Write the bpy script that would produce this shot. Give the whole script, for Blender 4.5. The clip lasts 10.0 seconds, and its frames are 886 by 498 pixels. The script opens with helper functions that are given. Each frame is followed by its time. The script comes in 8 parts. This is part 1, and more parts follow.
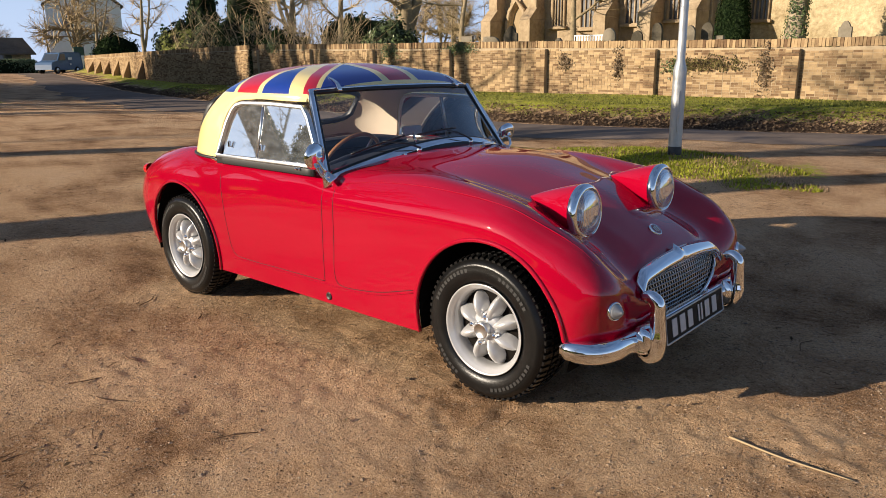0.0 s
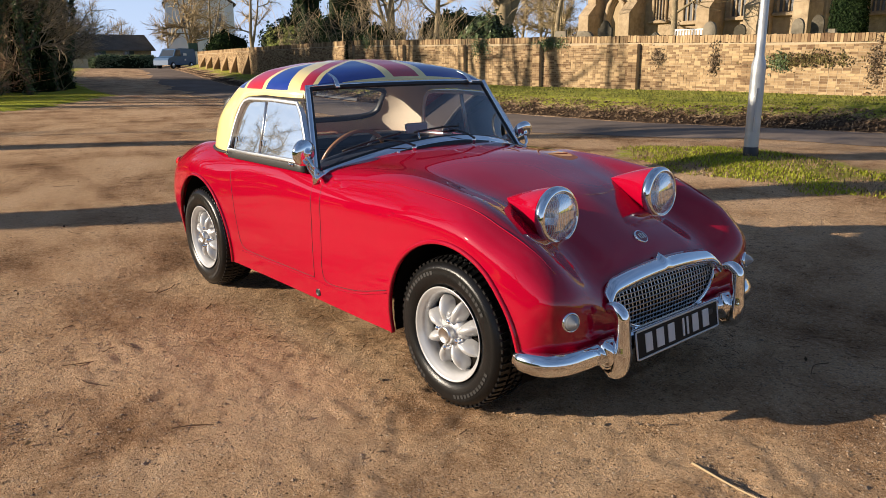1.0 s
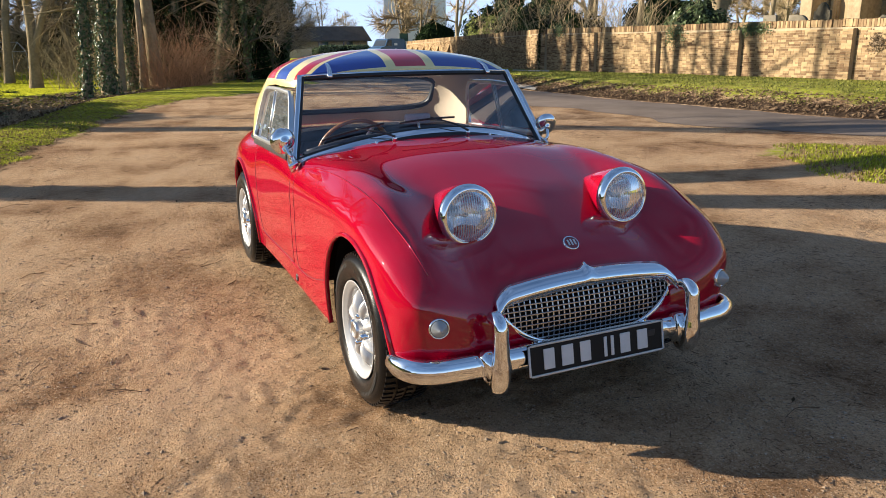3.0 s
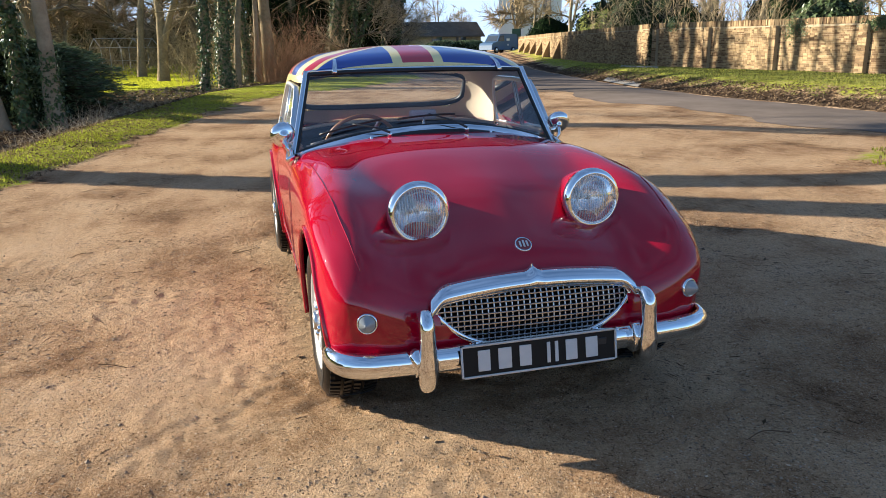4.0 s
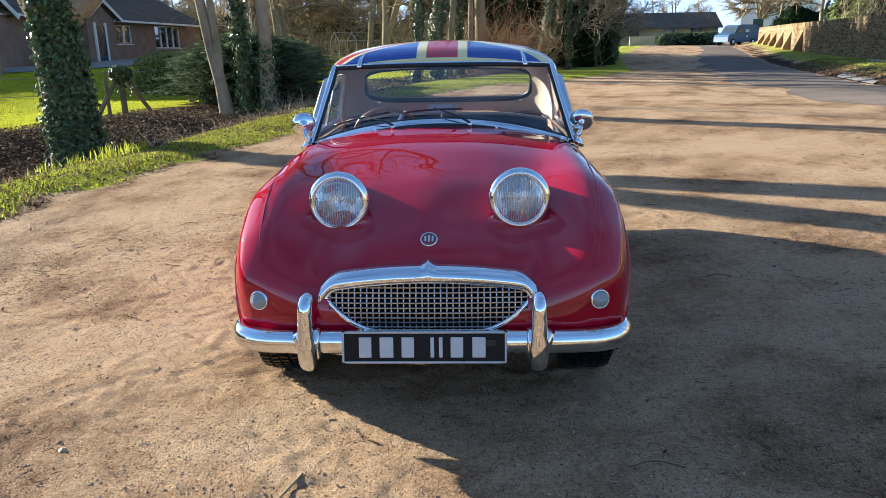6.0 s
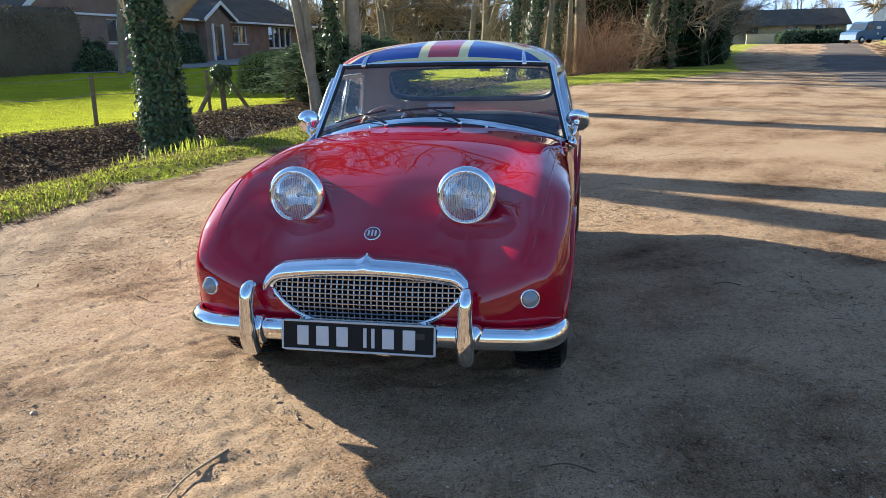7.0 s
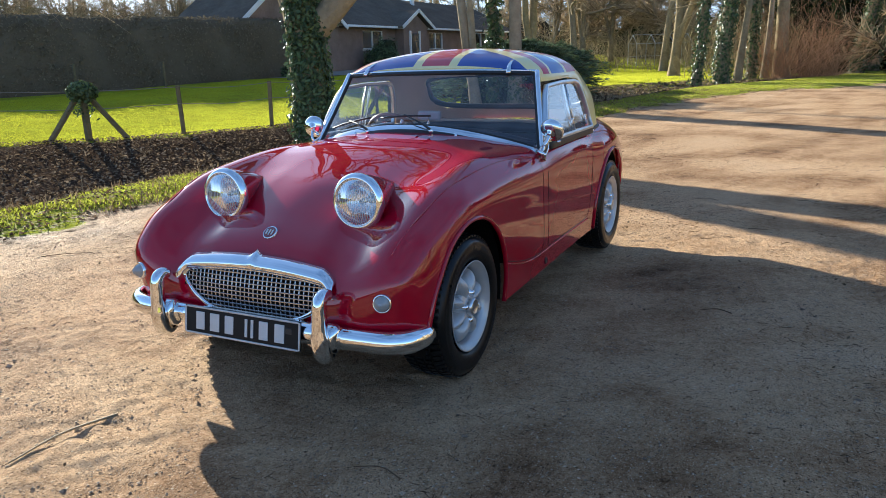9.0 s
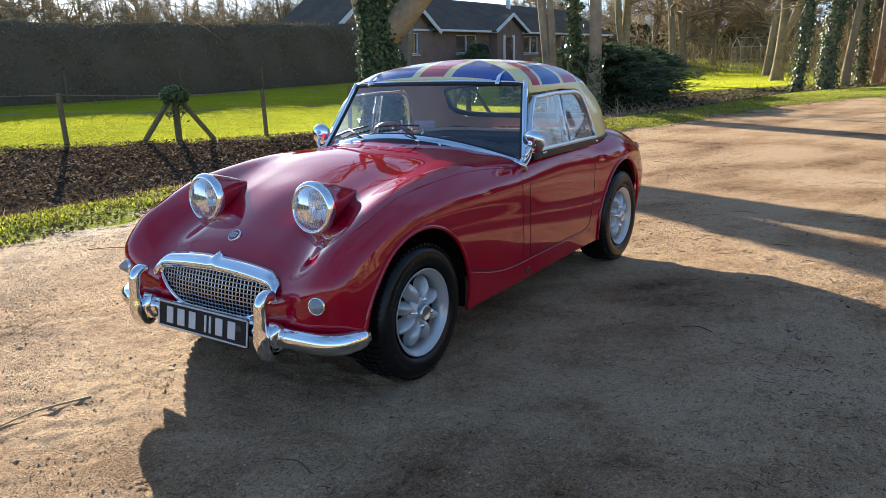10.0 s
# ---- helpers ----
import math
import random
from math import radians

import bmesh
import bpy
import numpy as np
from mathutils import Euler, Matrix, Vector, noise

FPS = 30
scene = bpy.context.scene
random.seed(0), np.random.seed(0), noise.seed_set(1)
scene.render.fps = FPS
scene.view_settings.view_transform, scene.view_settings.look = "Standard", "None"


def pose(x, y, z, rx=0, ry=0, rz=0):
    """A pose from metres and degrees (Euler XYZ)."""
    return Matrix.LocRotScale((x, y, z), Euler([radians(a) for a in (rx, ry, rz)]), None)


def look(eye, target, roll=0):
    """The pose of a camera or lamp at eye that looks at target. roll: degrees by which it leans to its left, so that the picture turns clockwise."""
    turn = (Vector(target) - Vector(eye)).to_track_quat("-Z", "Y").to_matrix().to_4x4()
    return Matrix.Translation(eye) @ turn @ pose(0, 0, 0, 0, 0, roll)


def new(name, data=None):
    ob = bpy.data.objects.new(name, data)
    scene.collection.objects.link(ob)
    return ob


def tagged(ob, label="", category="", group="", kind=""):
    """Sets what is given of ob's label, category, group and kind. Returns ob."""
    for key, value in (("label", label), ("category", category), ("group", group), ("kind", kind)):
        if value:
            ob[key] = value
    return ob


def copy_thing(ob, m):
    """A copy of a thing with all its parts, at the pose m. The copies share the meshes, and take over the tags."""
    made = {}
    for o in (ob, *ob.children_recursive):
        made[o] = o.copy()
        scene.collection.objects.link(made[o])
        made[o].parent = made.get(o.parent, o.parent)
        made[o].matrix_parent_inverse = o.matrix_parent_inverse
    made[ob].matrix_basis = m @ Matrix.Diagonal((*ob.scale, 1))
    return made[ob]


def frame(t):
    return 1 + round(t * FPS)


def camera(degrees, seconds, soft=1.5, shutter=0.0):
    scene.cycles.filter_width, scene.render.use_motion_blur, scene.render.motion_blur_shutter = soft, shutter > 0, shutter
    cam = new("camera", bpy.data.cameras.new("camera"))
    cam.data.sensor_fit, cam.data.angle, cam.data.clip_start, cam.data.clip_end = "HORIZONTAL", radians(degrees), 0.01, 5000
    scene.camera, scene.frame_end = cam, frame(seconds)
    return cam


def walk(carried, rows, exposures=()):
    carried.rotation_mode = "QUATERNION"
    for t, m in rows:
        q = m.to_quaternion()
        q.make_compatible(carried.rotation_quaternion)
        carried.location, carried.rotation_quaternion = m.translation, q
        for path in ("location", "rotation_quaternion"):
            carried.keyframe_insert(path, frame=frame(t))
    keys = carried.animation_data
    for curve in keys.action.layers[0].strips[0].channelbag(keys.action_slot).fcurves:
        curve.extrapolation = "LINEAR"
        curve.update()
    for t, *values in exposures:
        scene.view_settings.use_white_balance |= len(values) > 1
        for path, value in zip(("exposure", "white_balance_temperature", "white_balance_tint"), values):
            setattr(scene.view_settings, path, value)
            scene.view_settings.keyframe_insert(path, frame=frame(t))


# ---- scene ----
# ---- camera ----
cam = camera(62.7, 10.0, soft=0.5)
METRES, EYE, TILT, LEAN, TURN = 5.234, 1.209, 0.0, 0.0, 42.7
ROWS = [
    (0.0, 0.0, 0.0, 0.0, -0.13, -14.24, 0.5),
    (0.5, 0.0445, 0.0105, 0.0007, 3.62, -14.34, 0.48),
    (1.0, 0.0887, 0.0188, 0.0001, 7.68, -14.52, 0.53),
    (1.5, 0.1309, 0.0258, -0.0005, 11.49, -14.72, 0.63),
    (2.0, 0.1768, 0.0444, 0.0012, 15.62, -14.9, 0.75),
    (2.5, 0.2216, 0.0634, -0.0002, 19.56, -15.04, 0.85),
    (4.0, 0.3557, 0.1339, -0.0023, 32.67, -15.37, 0.89),
    (4.5, 0.3956, 0.1556, 0.0003, 37.0, -15.44, 0.89),
    (5.0, 0.4389, 0.183, 0.0003, 41.69, -15.54, 0.89),
    (5.5, 0.4736, 0.2164, -0.0014, 46.02, -15.62, 0.93),
    (7.0, 0.5776, 0.3327, -0.0041, 58.74, -15.55, 1.15),
    (7.5, 0.6033, 0.3716, -0.0051, 62.51, -15.45, 1.24),
    (8.0, 0.6339, 0.4158, -0.0051, 66.61, -15.27, 1.37),
    (8.5, 0.6513, 0.4666, -0.0051, 70.37, -15.08, 1.5),
    (9.0, 0.6714, 0.5173, -0.0045, 74.45, -14.86, 1.66),
    (9.5, 0.6928, 0.563, -0.0025, 78.22, -14.67, 1.73),
    (10.0, 0.7067, 0.617, -0.0002, 82.23, -14.38, 1.73),
]
walk(cam, [(t, pose(0, 0, EYE, TILT, LEAN, TURN) @ pose(METRES * x, METRES * y, METRES * z, 90 + pitch, roll, yaw)) for t, x, y, z, yaw, pitch, roll in ROWS],
     exposures=[(0.0, 0.87, 5800, 13), (2.5, 1.22, 5650, 10), (5.0, 1.71, 5150, 5), (7.5, 1.81, 4900, 4), (10.0, 1.86, 5200, 5)])

# ---- light: a low winter sun in a clear sky ----
SUN_WAY = (0.512, 0.859)          # the way the shadows fall on the ground
SUN_EL = 15.5
world = bpy.data.worlds.new("sky")
scene.world = world
world.use_nodes = True
wt = world.node_tree
sky = wt.nodes.new("ShaderNodeTexSky")
sky.sky_type = "NISHITA"
sky.sun_disc = False
sky.sun_elevation = radians(SUN_EL)
sky.sun_rotation = math.atan2(-SUN_WAY[0], -SUN_WAY[1])
sky.air_density, sky.dust_density, sky.ozone_density = 1.0, 0.9, 2.5
# thin high cloud drawn out over the whole sky
place = wt.nodes.new("ShaderNodeTexCoord")
drawn = wt.nodes.new("ShaderNodeMapping")
drawn.inputs["Rotation"].default_value, drawn.inputs["Scale"].default_value = (0, 0, radians(35)), (1.1, 2.2, 5.0)
wt.links.new(place.outputs["Generated"], drawn.inputs["Vector"])
veil = wt.nodes.new("ShaderNodeTexNoise")
veil.inputs["Scale"].default_value, veil.inputs["Detail"].default_value, veil.inputs["Roughness"].default_value = 1.6, 6, .55
wt.links.new(drawn.outputs[0], veil.inputs["Vector"])
share = wt.nodes.new("ShaderNodeMapRange")
share.inputs[1].default_value, share.inputs[2].default_value, share.inputs[3].default_value, share.inputs[4].default_value = .34, .66, .08, .48
wt.links.new(veil.outputs[0], share.inputs[0])
clouded = wt.nodes.new("ShaderNodeMix")
clouded.data_type = "RGBA"
clouded.inputs[7].default_value = (2.5, 3.2, 4.6, 1.0)
wt.links.new(share.outputs[0], clouded.inputs[0])
wt.links.new(sky.outputs[0], clouded.inputs[6])
# pale haze low over the horizon
height = wt.nodes.new("ShaderNodeSeparateXYZ")
wt.links.new(place.outputs["Generated"], height.inputs[0])
low_haze = wt.nodes.new("ShaderNodeMapRange")
low_haze.interpolation_type = "SMOOTHSTEP"
low_haze.inputs[1].default_value, low_haze.inputs[2].default_value, low_haze.inputs[3].default_value, low_haze.inputs[4].default_value = .0, .30, .72, .0
wt.links.new(height.outputs[2], low_haze.inputs[0])
hazed = wt.nodes.new("ShaderNodeMix")
hazed.data_type = "RGBA"
hazed.inputs[7].default_value = (7.2, 8.3, 10.2, 1.0)
wt.links.new(low_haze.outputs[0], hazed.inputs[0])
wt.links.new(clouded.outputs[2], hazed.inputs[6])
wt.links.new(hazed.outputs[2], wt.nodes["Background"].inputs[0])
wt.nodes["Background"].inputs[1].default_value = 0.056
sun_data = bpy.data.lights.new("sun", "SUN")
sun_data.energy, sun_data.angle, sun_data.color = 5.2, radians(0.5), (1.0, 0.81, 0.56)
sun_lamp = new("sun", sun_data)
sun_lamp.matrix_world = look((-SUN_WAY[0] * 60, -SUN_WAY[1] * 60, 60 * math.tan(radians(SUN_EL))), (0, 0, 0))


# ---- materials ----
def rgba(c):
    return (c[0], c[1], c[2], 1.0)


def material(name, c1, c2=None, scale=8.0, rough=0.6, metal=0.0, bump=0.0, bump_scale=None, coat=0.0, per="", big=None, rough2=None, coords="Object", spread=0.5, spec=0.5, trans=0.0):
    """A surface with grain at two scales; per: 'island' or 'object' adds a change from piece to piece."""
    m = bpy.data.materials.new(name)
    m.use_nodes = True
    nt = m.node_tree
    b = nt.nodes["Principled BSDF"]
    b.inputs["Roughness"].default_value = rough
    b.inputs["Metallic"].default_value = metal
    b.inputs["Coat Weight"].default_value = coat
    b.inputs["Coat Roughness"].default_value = 0.015
    b.inputs["Specular IOR Level"].default_value = 0.0 if rough >= 0.85 else spec
    b.inputs["Base Color"].default_value = rgba(c1)
    if c2 is None and not bump:
        return m
    tc = nt.nodes.new("ShaderNodeTexCoord")
    vec = tc.outputs[coords]
    if c2 is not None:
        n = nt.nodes.new("ShaderNodeTexNoise")
        n.inputs["Scale"].default_value, n.inputs["Detail"].default_value, n.inputs["Roughness"].default_value = scale, 6, 0.65
        nt.links.new(vec, n.inputs["Vector"])
        n2 = nt.nodes.new("ShaderNodeTexNoise")
        n2.inputs["Scale"].default_value, n2.inputs["Detail"].default_value = (big or scale * 0.17), 3
        nt.links.new(vec, n2.inputs["Vector"])
        add = nt.nodes.new("ShaderNodeMath")
        add.operation = "ADD"
        nt.links.new(n.outputs[0], add.inputs[0])
        nt.links.new(n2.outputs[0], add.inputs[1])
        last = add.outputs[0]
        if per:
            g = nt.nodes.new("ShaderNodeNewGeometry" if per == "island" else "ShaderNodeObjectInfo")
            mul = nt.nodes.new("ShaderNodeMath")
            mul.operation = "MULTIPLY_ADD"
            nt.links.new(g.outputs["Random Per Island" if per == "island" else "Random"], mul.inputs[0])
            mul.inputs[1].default_value = 1.1
            mul2 = nt.nodes.new("ShaderNodeMath")
            mul2.operation = "SUBTRACT"
            nt.links.new(last, mul2.inputs[0])
            mul2.inputs[1].default_value = 0.55
            nt.links.new(mul2.outputs[0], mul.inputs[2])
            last = mul.outputs[0]
        r = nt.nodes.new("ShaderNodeValToRGB")
        r.color_ramp.elements[0].position, r.color_ramp.elements[1].position = 1.0 - spread, 1.0 + spread
        mp = nt.nodes.new("ShaderNodeMapRange")
        mp.inputs[1].default_value, mp.inputs[2].default_value = 1.0 - spread, 1.0 + spread
        nt.links.new(last, mp.inputs[0])
        r.color_ramp.elements[0].position, r.color_ramp.elements[1].position = 0.0, 1.0
        r.color_ramp.elements[0].color, r.color_ramp.elements[1].color = rgba(c1), rgba(c2)
        nt.links.new(mp.outputs[0], r.inputs[0])
        nt.links.new(r.outputs[0], b.inputs["Base Color"])
        if rough2 is not None:
            mr = nt.nodes.new("ShaderNodeMapRange")
            mr.inputs[3].default_value, mr.inputs[4].default_value = rough, rough2
            nt.links.new(n2.outputs[0], mr.inputs[0])
            nt.links.new(mr.outputs[0], b.inputs["Roughness"])
    if bump:
        n3 = nt.nodes.new("ShaderNodeTexNoise")
        n3.inputs["Scale"].default_value, n3.inputs["Detail"].default_value = bump_scale or scale * 2, 8
        nt.links.new(vec, n3.inputs["Vector"])
        bp = nt.nodes.new("ShaderNodeBump")
        bp.inputs["Strength"].default_value, bp.inputs["Distance"].default_value = 1.0, bump
        nt.links.new(n3.outputs[0], bp.inputs["Height"])
        nt.links.new(bp.outputs[0], b.inputs["Normal"])
    return m


def leafy(name, c1, c2, rough=0.5, through_light=0.35):
    """Leaves and grass: they let some light through."""
    m = material(name, c1, c2, scale=3.0, rough=rough, per="island", spec=0.0)
    nt = m.node_tree
    b = nt.nodes["Principled BSDF"]
    tr = nt.nodes.new("ShaderNodeBsdfTranslucent")
    mix = nt.nodes.new("ShaderNodeMixShader")
    mix.inputs[0].default_value = through_light
    src = b.inputs["Base Color"].links[0].from_socket
    nt.links.new(src, tr.inputs[0])
    nt.links.new(b.outputs[0], mix.inputs[1])
    nt.links.new(tr.outputs[0], mix.inputs[2])
    nt.links.new(mix.outputs[0], nt.nodes["Material Output"].inputs[0])
    return m


def clear_glass(name, tint=(1, 1, 1), gloss=0.06, rough=0.0):
    """A thin pane: mostly clear, with a mirror-like share that grows at a slant."""
    m = bpy.data.materials.new(name)
    m.use_nodes = True
    nt = m.node_tree
    nt.nodes.remove(nt.nodes["Principled BSDF"])
    t = nt.nodes.new("ShaderNodeBsdfTransparent")
    t.inputs[0].default_value = rgba(tint)
    g = nt.nodes.new("ShaderNodeBsdfGlossy")
    g.inputs["Roughness"].default_value = rough
    f = nt.nodes.new("ShaderNodeFresnel")
    f.inputs[0].default_value = 1.5
    ad = nt.nodes.new("ShaderNodeMath")
    ad.operation = "MULTIPLY_ADD"
    ad.inputs[1].default_value, ad.inputs[2].default_value = 1.3, gloss
    nt.links.new(f.outputs[0], ad.inputs[0])
    mix = nt.nodes.new("ShaderNodeMixShader")
    nt.links.new(ad.outputs[0], mix.inputs[0])
    nt.links.new(t.outputs[0], mix.inputs[1])
    nt.links.new(g.outputs[0], mix.inputs[2])
    nt.links.new(mix.outputs[0], nt.nodes["Material Output"].inputs[0])
    return m


M = {}
M["red"] = material("red_paint", (0.275, 0.0003, 0.013), (0.315, 0.0005, 0.017), scale=2.0, rough=0.5, coat=1.0, spec=0.0)
M["red"].node_tree.nodes["Principled BSDF"].inputs["Coat IOR"].default_value = 1.62
M["chrome"] = material("chrome", (0.86, 0.87, 0.88), (0.76, 0.77, 0.78), scale=30, rough=0.02, rough2=0.06, metal=1.0)
M["alu"] = material("brushed_aluminium", (0.62, 0.63, 0.64), (0.74, 0.75, 0.76), scale=60, rough=0.28, metal=1.0)
M["wheel"] = material("silver_wheel_paint", (0.40, 0.40, 0.40), (0.50, 0.50, 0.50), scale=25, rough=0.33, metal=0.35, coat=0.3)
M["rubber"] = material("tyre_rubber", (0.003, 0.003, 0.0033), (0.009, 0.0088, 0.0085), scale=40, spec=0.28, rough=0.22, rough2=0.38, bump=0.0006, bump_scale=300)
M["tyre_mark"] = material("tyre_lettering", (0.016, 0.016, 0.016), rough=0.5)
M["gasket"] = material("black_rubber_seal", (0.012, 0.012, 0.012), rough=0.45)
M["black"] = material("black_plastic", (0.015, 0.015, 0.016), (0.03, 0.03, 0.03), scale=50, rough=0.5)
M["dark_in"] = material("dark_underbody", (0.006, 0.0055, 0.005), (0.016, 0.014, 0.012), scale=20, rough=0.95, spec=.1)
M["trim"] = material("dark_blue_vinyl", (0.02, 0.025, 0.04), (0.035, 0.04, 0.06), scale=90, rough=0.5, bump=0.0008, bump_scale=500)
M["lining"] = material("pinkish_grey_headlining", (0.52, 0.44, 0.34), (0.60, 0.51, 0.40), scale=60, rough=0.9)
M["plate"] = material("black_number_plate", (0.004, 0.004, 0.004), rough=0.5, spec=.25)
M["plate_bar"] = material("silver_plate_lettering", (0.58, 0.58, 0.57), (0.46, 0.46, 0.45), scale=40, rough=0.4)
M["wood_rim"] = material("polished_wood", (0.20, 0.09, 0.035), (0.32, 0.16, 0.07), scale=30, rough=0.3, coat=0.5)
M["mesh"] = material("grille_steel", (0.50, 0.49, 0.48), (0.36, 0.35, 0.34), scale=60, rough=0.26, metal=1.0)
M["glass"] = clear_glass("car_glass", (0.93, 0.95, 0.96), 0.05)
M["perspex"] = clear_glass("side_screen_perspex", (0.82, 0.87, 0.90), 0.15, 0.02)
M["lens"] = clear_glass("lamp_lens", (0.96, 0.97, 0.98), 0.10, 0.08)
M["reflector"] = material("lamp_reflector", (0.85, 0.86, 0.88), rough=0.14, metal=1.0)
M["lens_body"] = material("ribbed_lens", (0.34, 0.35, 0.35), (0.26, 0.27, 0.27), scale=40, rough=0.10, coat=0.8)
M["seam"] = material("panel_gap", (0.035, 0.001, 0.003), rough=0.8)


# ---- mesh tools ----
def mesh_from(name, verts, faces, mat=None, parent=None, label="", smooth=False, normals=None):
    me = bpy.data.meshes.new(name)
    me.from_pydata([tuple(map(float, v)) for v in verts], [], [tuple(map(int, f)) for f in faces])
    me.validate()
    if smooth:
        me.polygons.foreach_set("use_smooth", [True] * len(me.polygons))
    if normals is not None:
        me.normals_split_custom_set_from_vertices([tuple(n) for n in normals])
    if mat:
        me.materials.append(mat)
    me.update()
    ob = new(name, me)
    if parent:
        ob.parent = parent
    if label:
        ob["label"] = label
    return ob


def part(name, bm, mat, parent=None, label="", smooth=False):
    me = bpy.data.meshes.new(name)
    bm.to_mesh(me)
    bm.free()
    if smooth:
        me.polygons.foreach_set("use_smooth", [True] * len(me.polygons))
    if mat:
        me.materials.append(mat)
    ob = new(name, me)
    if parent:
        ob.parent = parent
    if label:
        ob["label"] = label
    return ob


def empty(name, m, label, category, group="", kind=""):
    e = new(name)
    e.empty_display_size = 0.2
    e.matrix_world = m
    return tagged(e, label, category, group, kind)


def box(bm, c, s, bevel=0.0, m=None):
    """A block with centre c and size s, its edges rounded."""
    r = bmesh.ops.create_cube(bm, size=1.0)["verts"]
    mat4 = Matrix.Translation(c) @ Matrix.Diagonal((*s, 1))
    bmesh.ops.transform(bm, matrix=(m @ mat4) if m else mat4, verts=r)
    if bevel:
        ed = list({e for v in r for e in v.link_edges})
        bmesh.ops.bevel(bm, geom=ed, offset=bevel, segments=2, affect="EDGES", profile=0.5)


def one_box(name, c, s, mat, parent=None, bevel=0.004, label="", m=None):
    bm = bmesh.new()
    box(bm, c, s, bevel, m)
    return part(name, bm, mat, parent, label)


def sweep(pts, section, closed=False, up=(0, 0, 1), scale=None, caps=True):
    """A profile (list of (a, b): a sideways, b along up) drawn along a line. Returns verts, faces."""
    P = np.asarray(pts, float)
    n, k = len(P), len(section)
    S = np.asarray(section, float)
    if closed:
        T = np.roll(P, -1, 0) - np.roll(P, 1, 0)
    else:
        T = np.gradient(P, axis=0)
    T /= np.linalg.norm(T, axis=1)[:, None] + 1e-12
    U = np.asarray(up, float)
    U = np.tile(U, (n, 1)) if U.ndim == 1 else U
    A = np.cross(T, U)
    A /= np.linalg.norm(A, axis=1)[:, None] + 1e-12
    B = np.cross(A, T)
    sc = np.ones(n) if scale is None else np.asarray(scale, float)
    V = P[:, None] + sc[:, None, None] * (A[:, None] * S[None, :, :1] + B[:, None] * S[None, :, 1:])
    F = []
    for i in range(n if closed else n - 1):
        j = (i + 1) % n
        for a in range(k):
            b = (a + 1) % k
            F.append((i * k + a, i * k + b, j * k + b, j * k + a))
    if not closed and caps:
        F.append(tuple(range(k))[::-1])
        F.append(tuple((n - 1) * k + a for a in range(k)))
    return V.reshape(-1, 3), F


def ring(r, k=10, sx=1.0, sy=1.0):
    return [(r * sx * math.cos(2 * math.pi * i / k), r * sy * math.sin(2 * math.pi * i / k)) for i in range(k)]


def rounded(w, h, r, k=3):
    out = []
    for cx, cy, a0 in ((w / 2 - r, h / 2 - r, 0), (-w / 2 + r, h / 2 - r, 90), (-w / 2 + r, -h / 2 + r, 180), (w / 2 - r, -h / 2 + r, 270)):
        for i in range(k + 1):
            a = radians(a0 + 90 * i / k)
            out.append((cx + r * math.cos(a), cy + r * math.sin(a)))
    return out


def bar(name, pts, section, mat, parent=None, closed=False, up=(0, 0, 1), scale=None, label="", smooth=True):
    v, f = sweep(pts, section, closed, up, scale)
    return mesh_from(name, v, f, mat, parent, label, smooth)


def hermite(ctrl, count):
    """A smooth run through rows of control points (axis 0), by chord length."""
    C = np.asarray(ctrl, float)
    n = len(C)
    d = np.linalg.norm(np.diff(C, axis=0).reshape(n - 1, -1, C.shape[-1]), axis=2).mean(1) + 1e-9
    t = np.concatenate([[0], np.cumsum(d)])
    m = np.empty_like(C)
    s = np.diff(C, axis=0) / d.reshape(-1, *([1] * (C.ndim - 1)))
    m[0], m[-1] = s[0], s[-1]
    for i in range(1, n - 1):
        m[i] = (s[i - 1] * d[i] + s[i] * d[i - 1]) / (d[i] + d[i - 1])
    q = np.linspace(0, t[-1], count)
    k = np.clip(np.searchsorted(t, q, side="right") - 1, 0, n - 2)
    sh = (-1,) + (1,) * (C.ndim - 1)
    hh = d[k].reshape(sh)
    u = ((q - t[k]) / d[k]).reshape(sh)
    return (2 * u**3 - 3 * u**2 + 1) * C[k] + (u**3 - 2 * u**2 + u) * hh * m[k] + (-2 * u**3 + 3 * u**2) * C[k + 1] + (u**3 - u**2) * hh * m[k + 1]


def patch(net, nu, nv):
    a = hermite(np.asarray(net, float), nu)
    return hermite(a.transpose(1, 0, 2), nv).transpose(1, 0, 2)


def grid_normals(G):
    du, dv = np.gradient(G, axis=0), np.gradient(G, axis=1)
    n = np.cross(du, dv)
    return n / (np.linalg.norm(n, axis=2)[..., None] + 1e-12)


def lathe(profile, k, axis="x", name=None):
    """Turn a profile of (along, radius) about an axis. Returns verts, faces."""
    V, F = [], []
    n = len(profile)
    for i in range(k):
        a = 2 * math.pi * i / k
        for h, r in profile:
            c, s = r * math.cos(a), r * math.sin(a)
            V.append((h, c, s) if axis == "x" else (c, h, s) if axis == "y" else (c, s, h))
    for i in range(k):
        j = (i + 1) % k
        for a in range(n - 1):
            F.append((i * n + a, i * n + a + 1, j * n + a + 1, j * n + a))
    return V, F


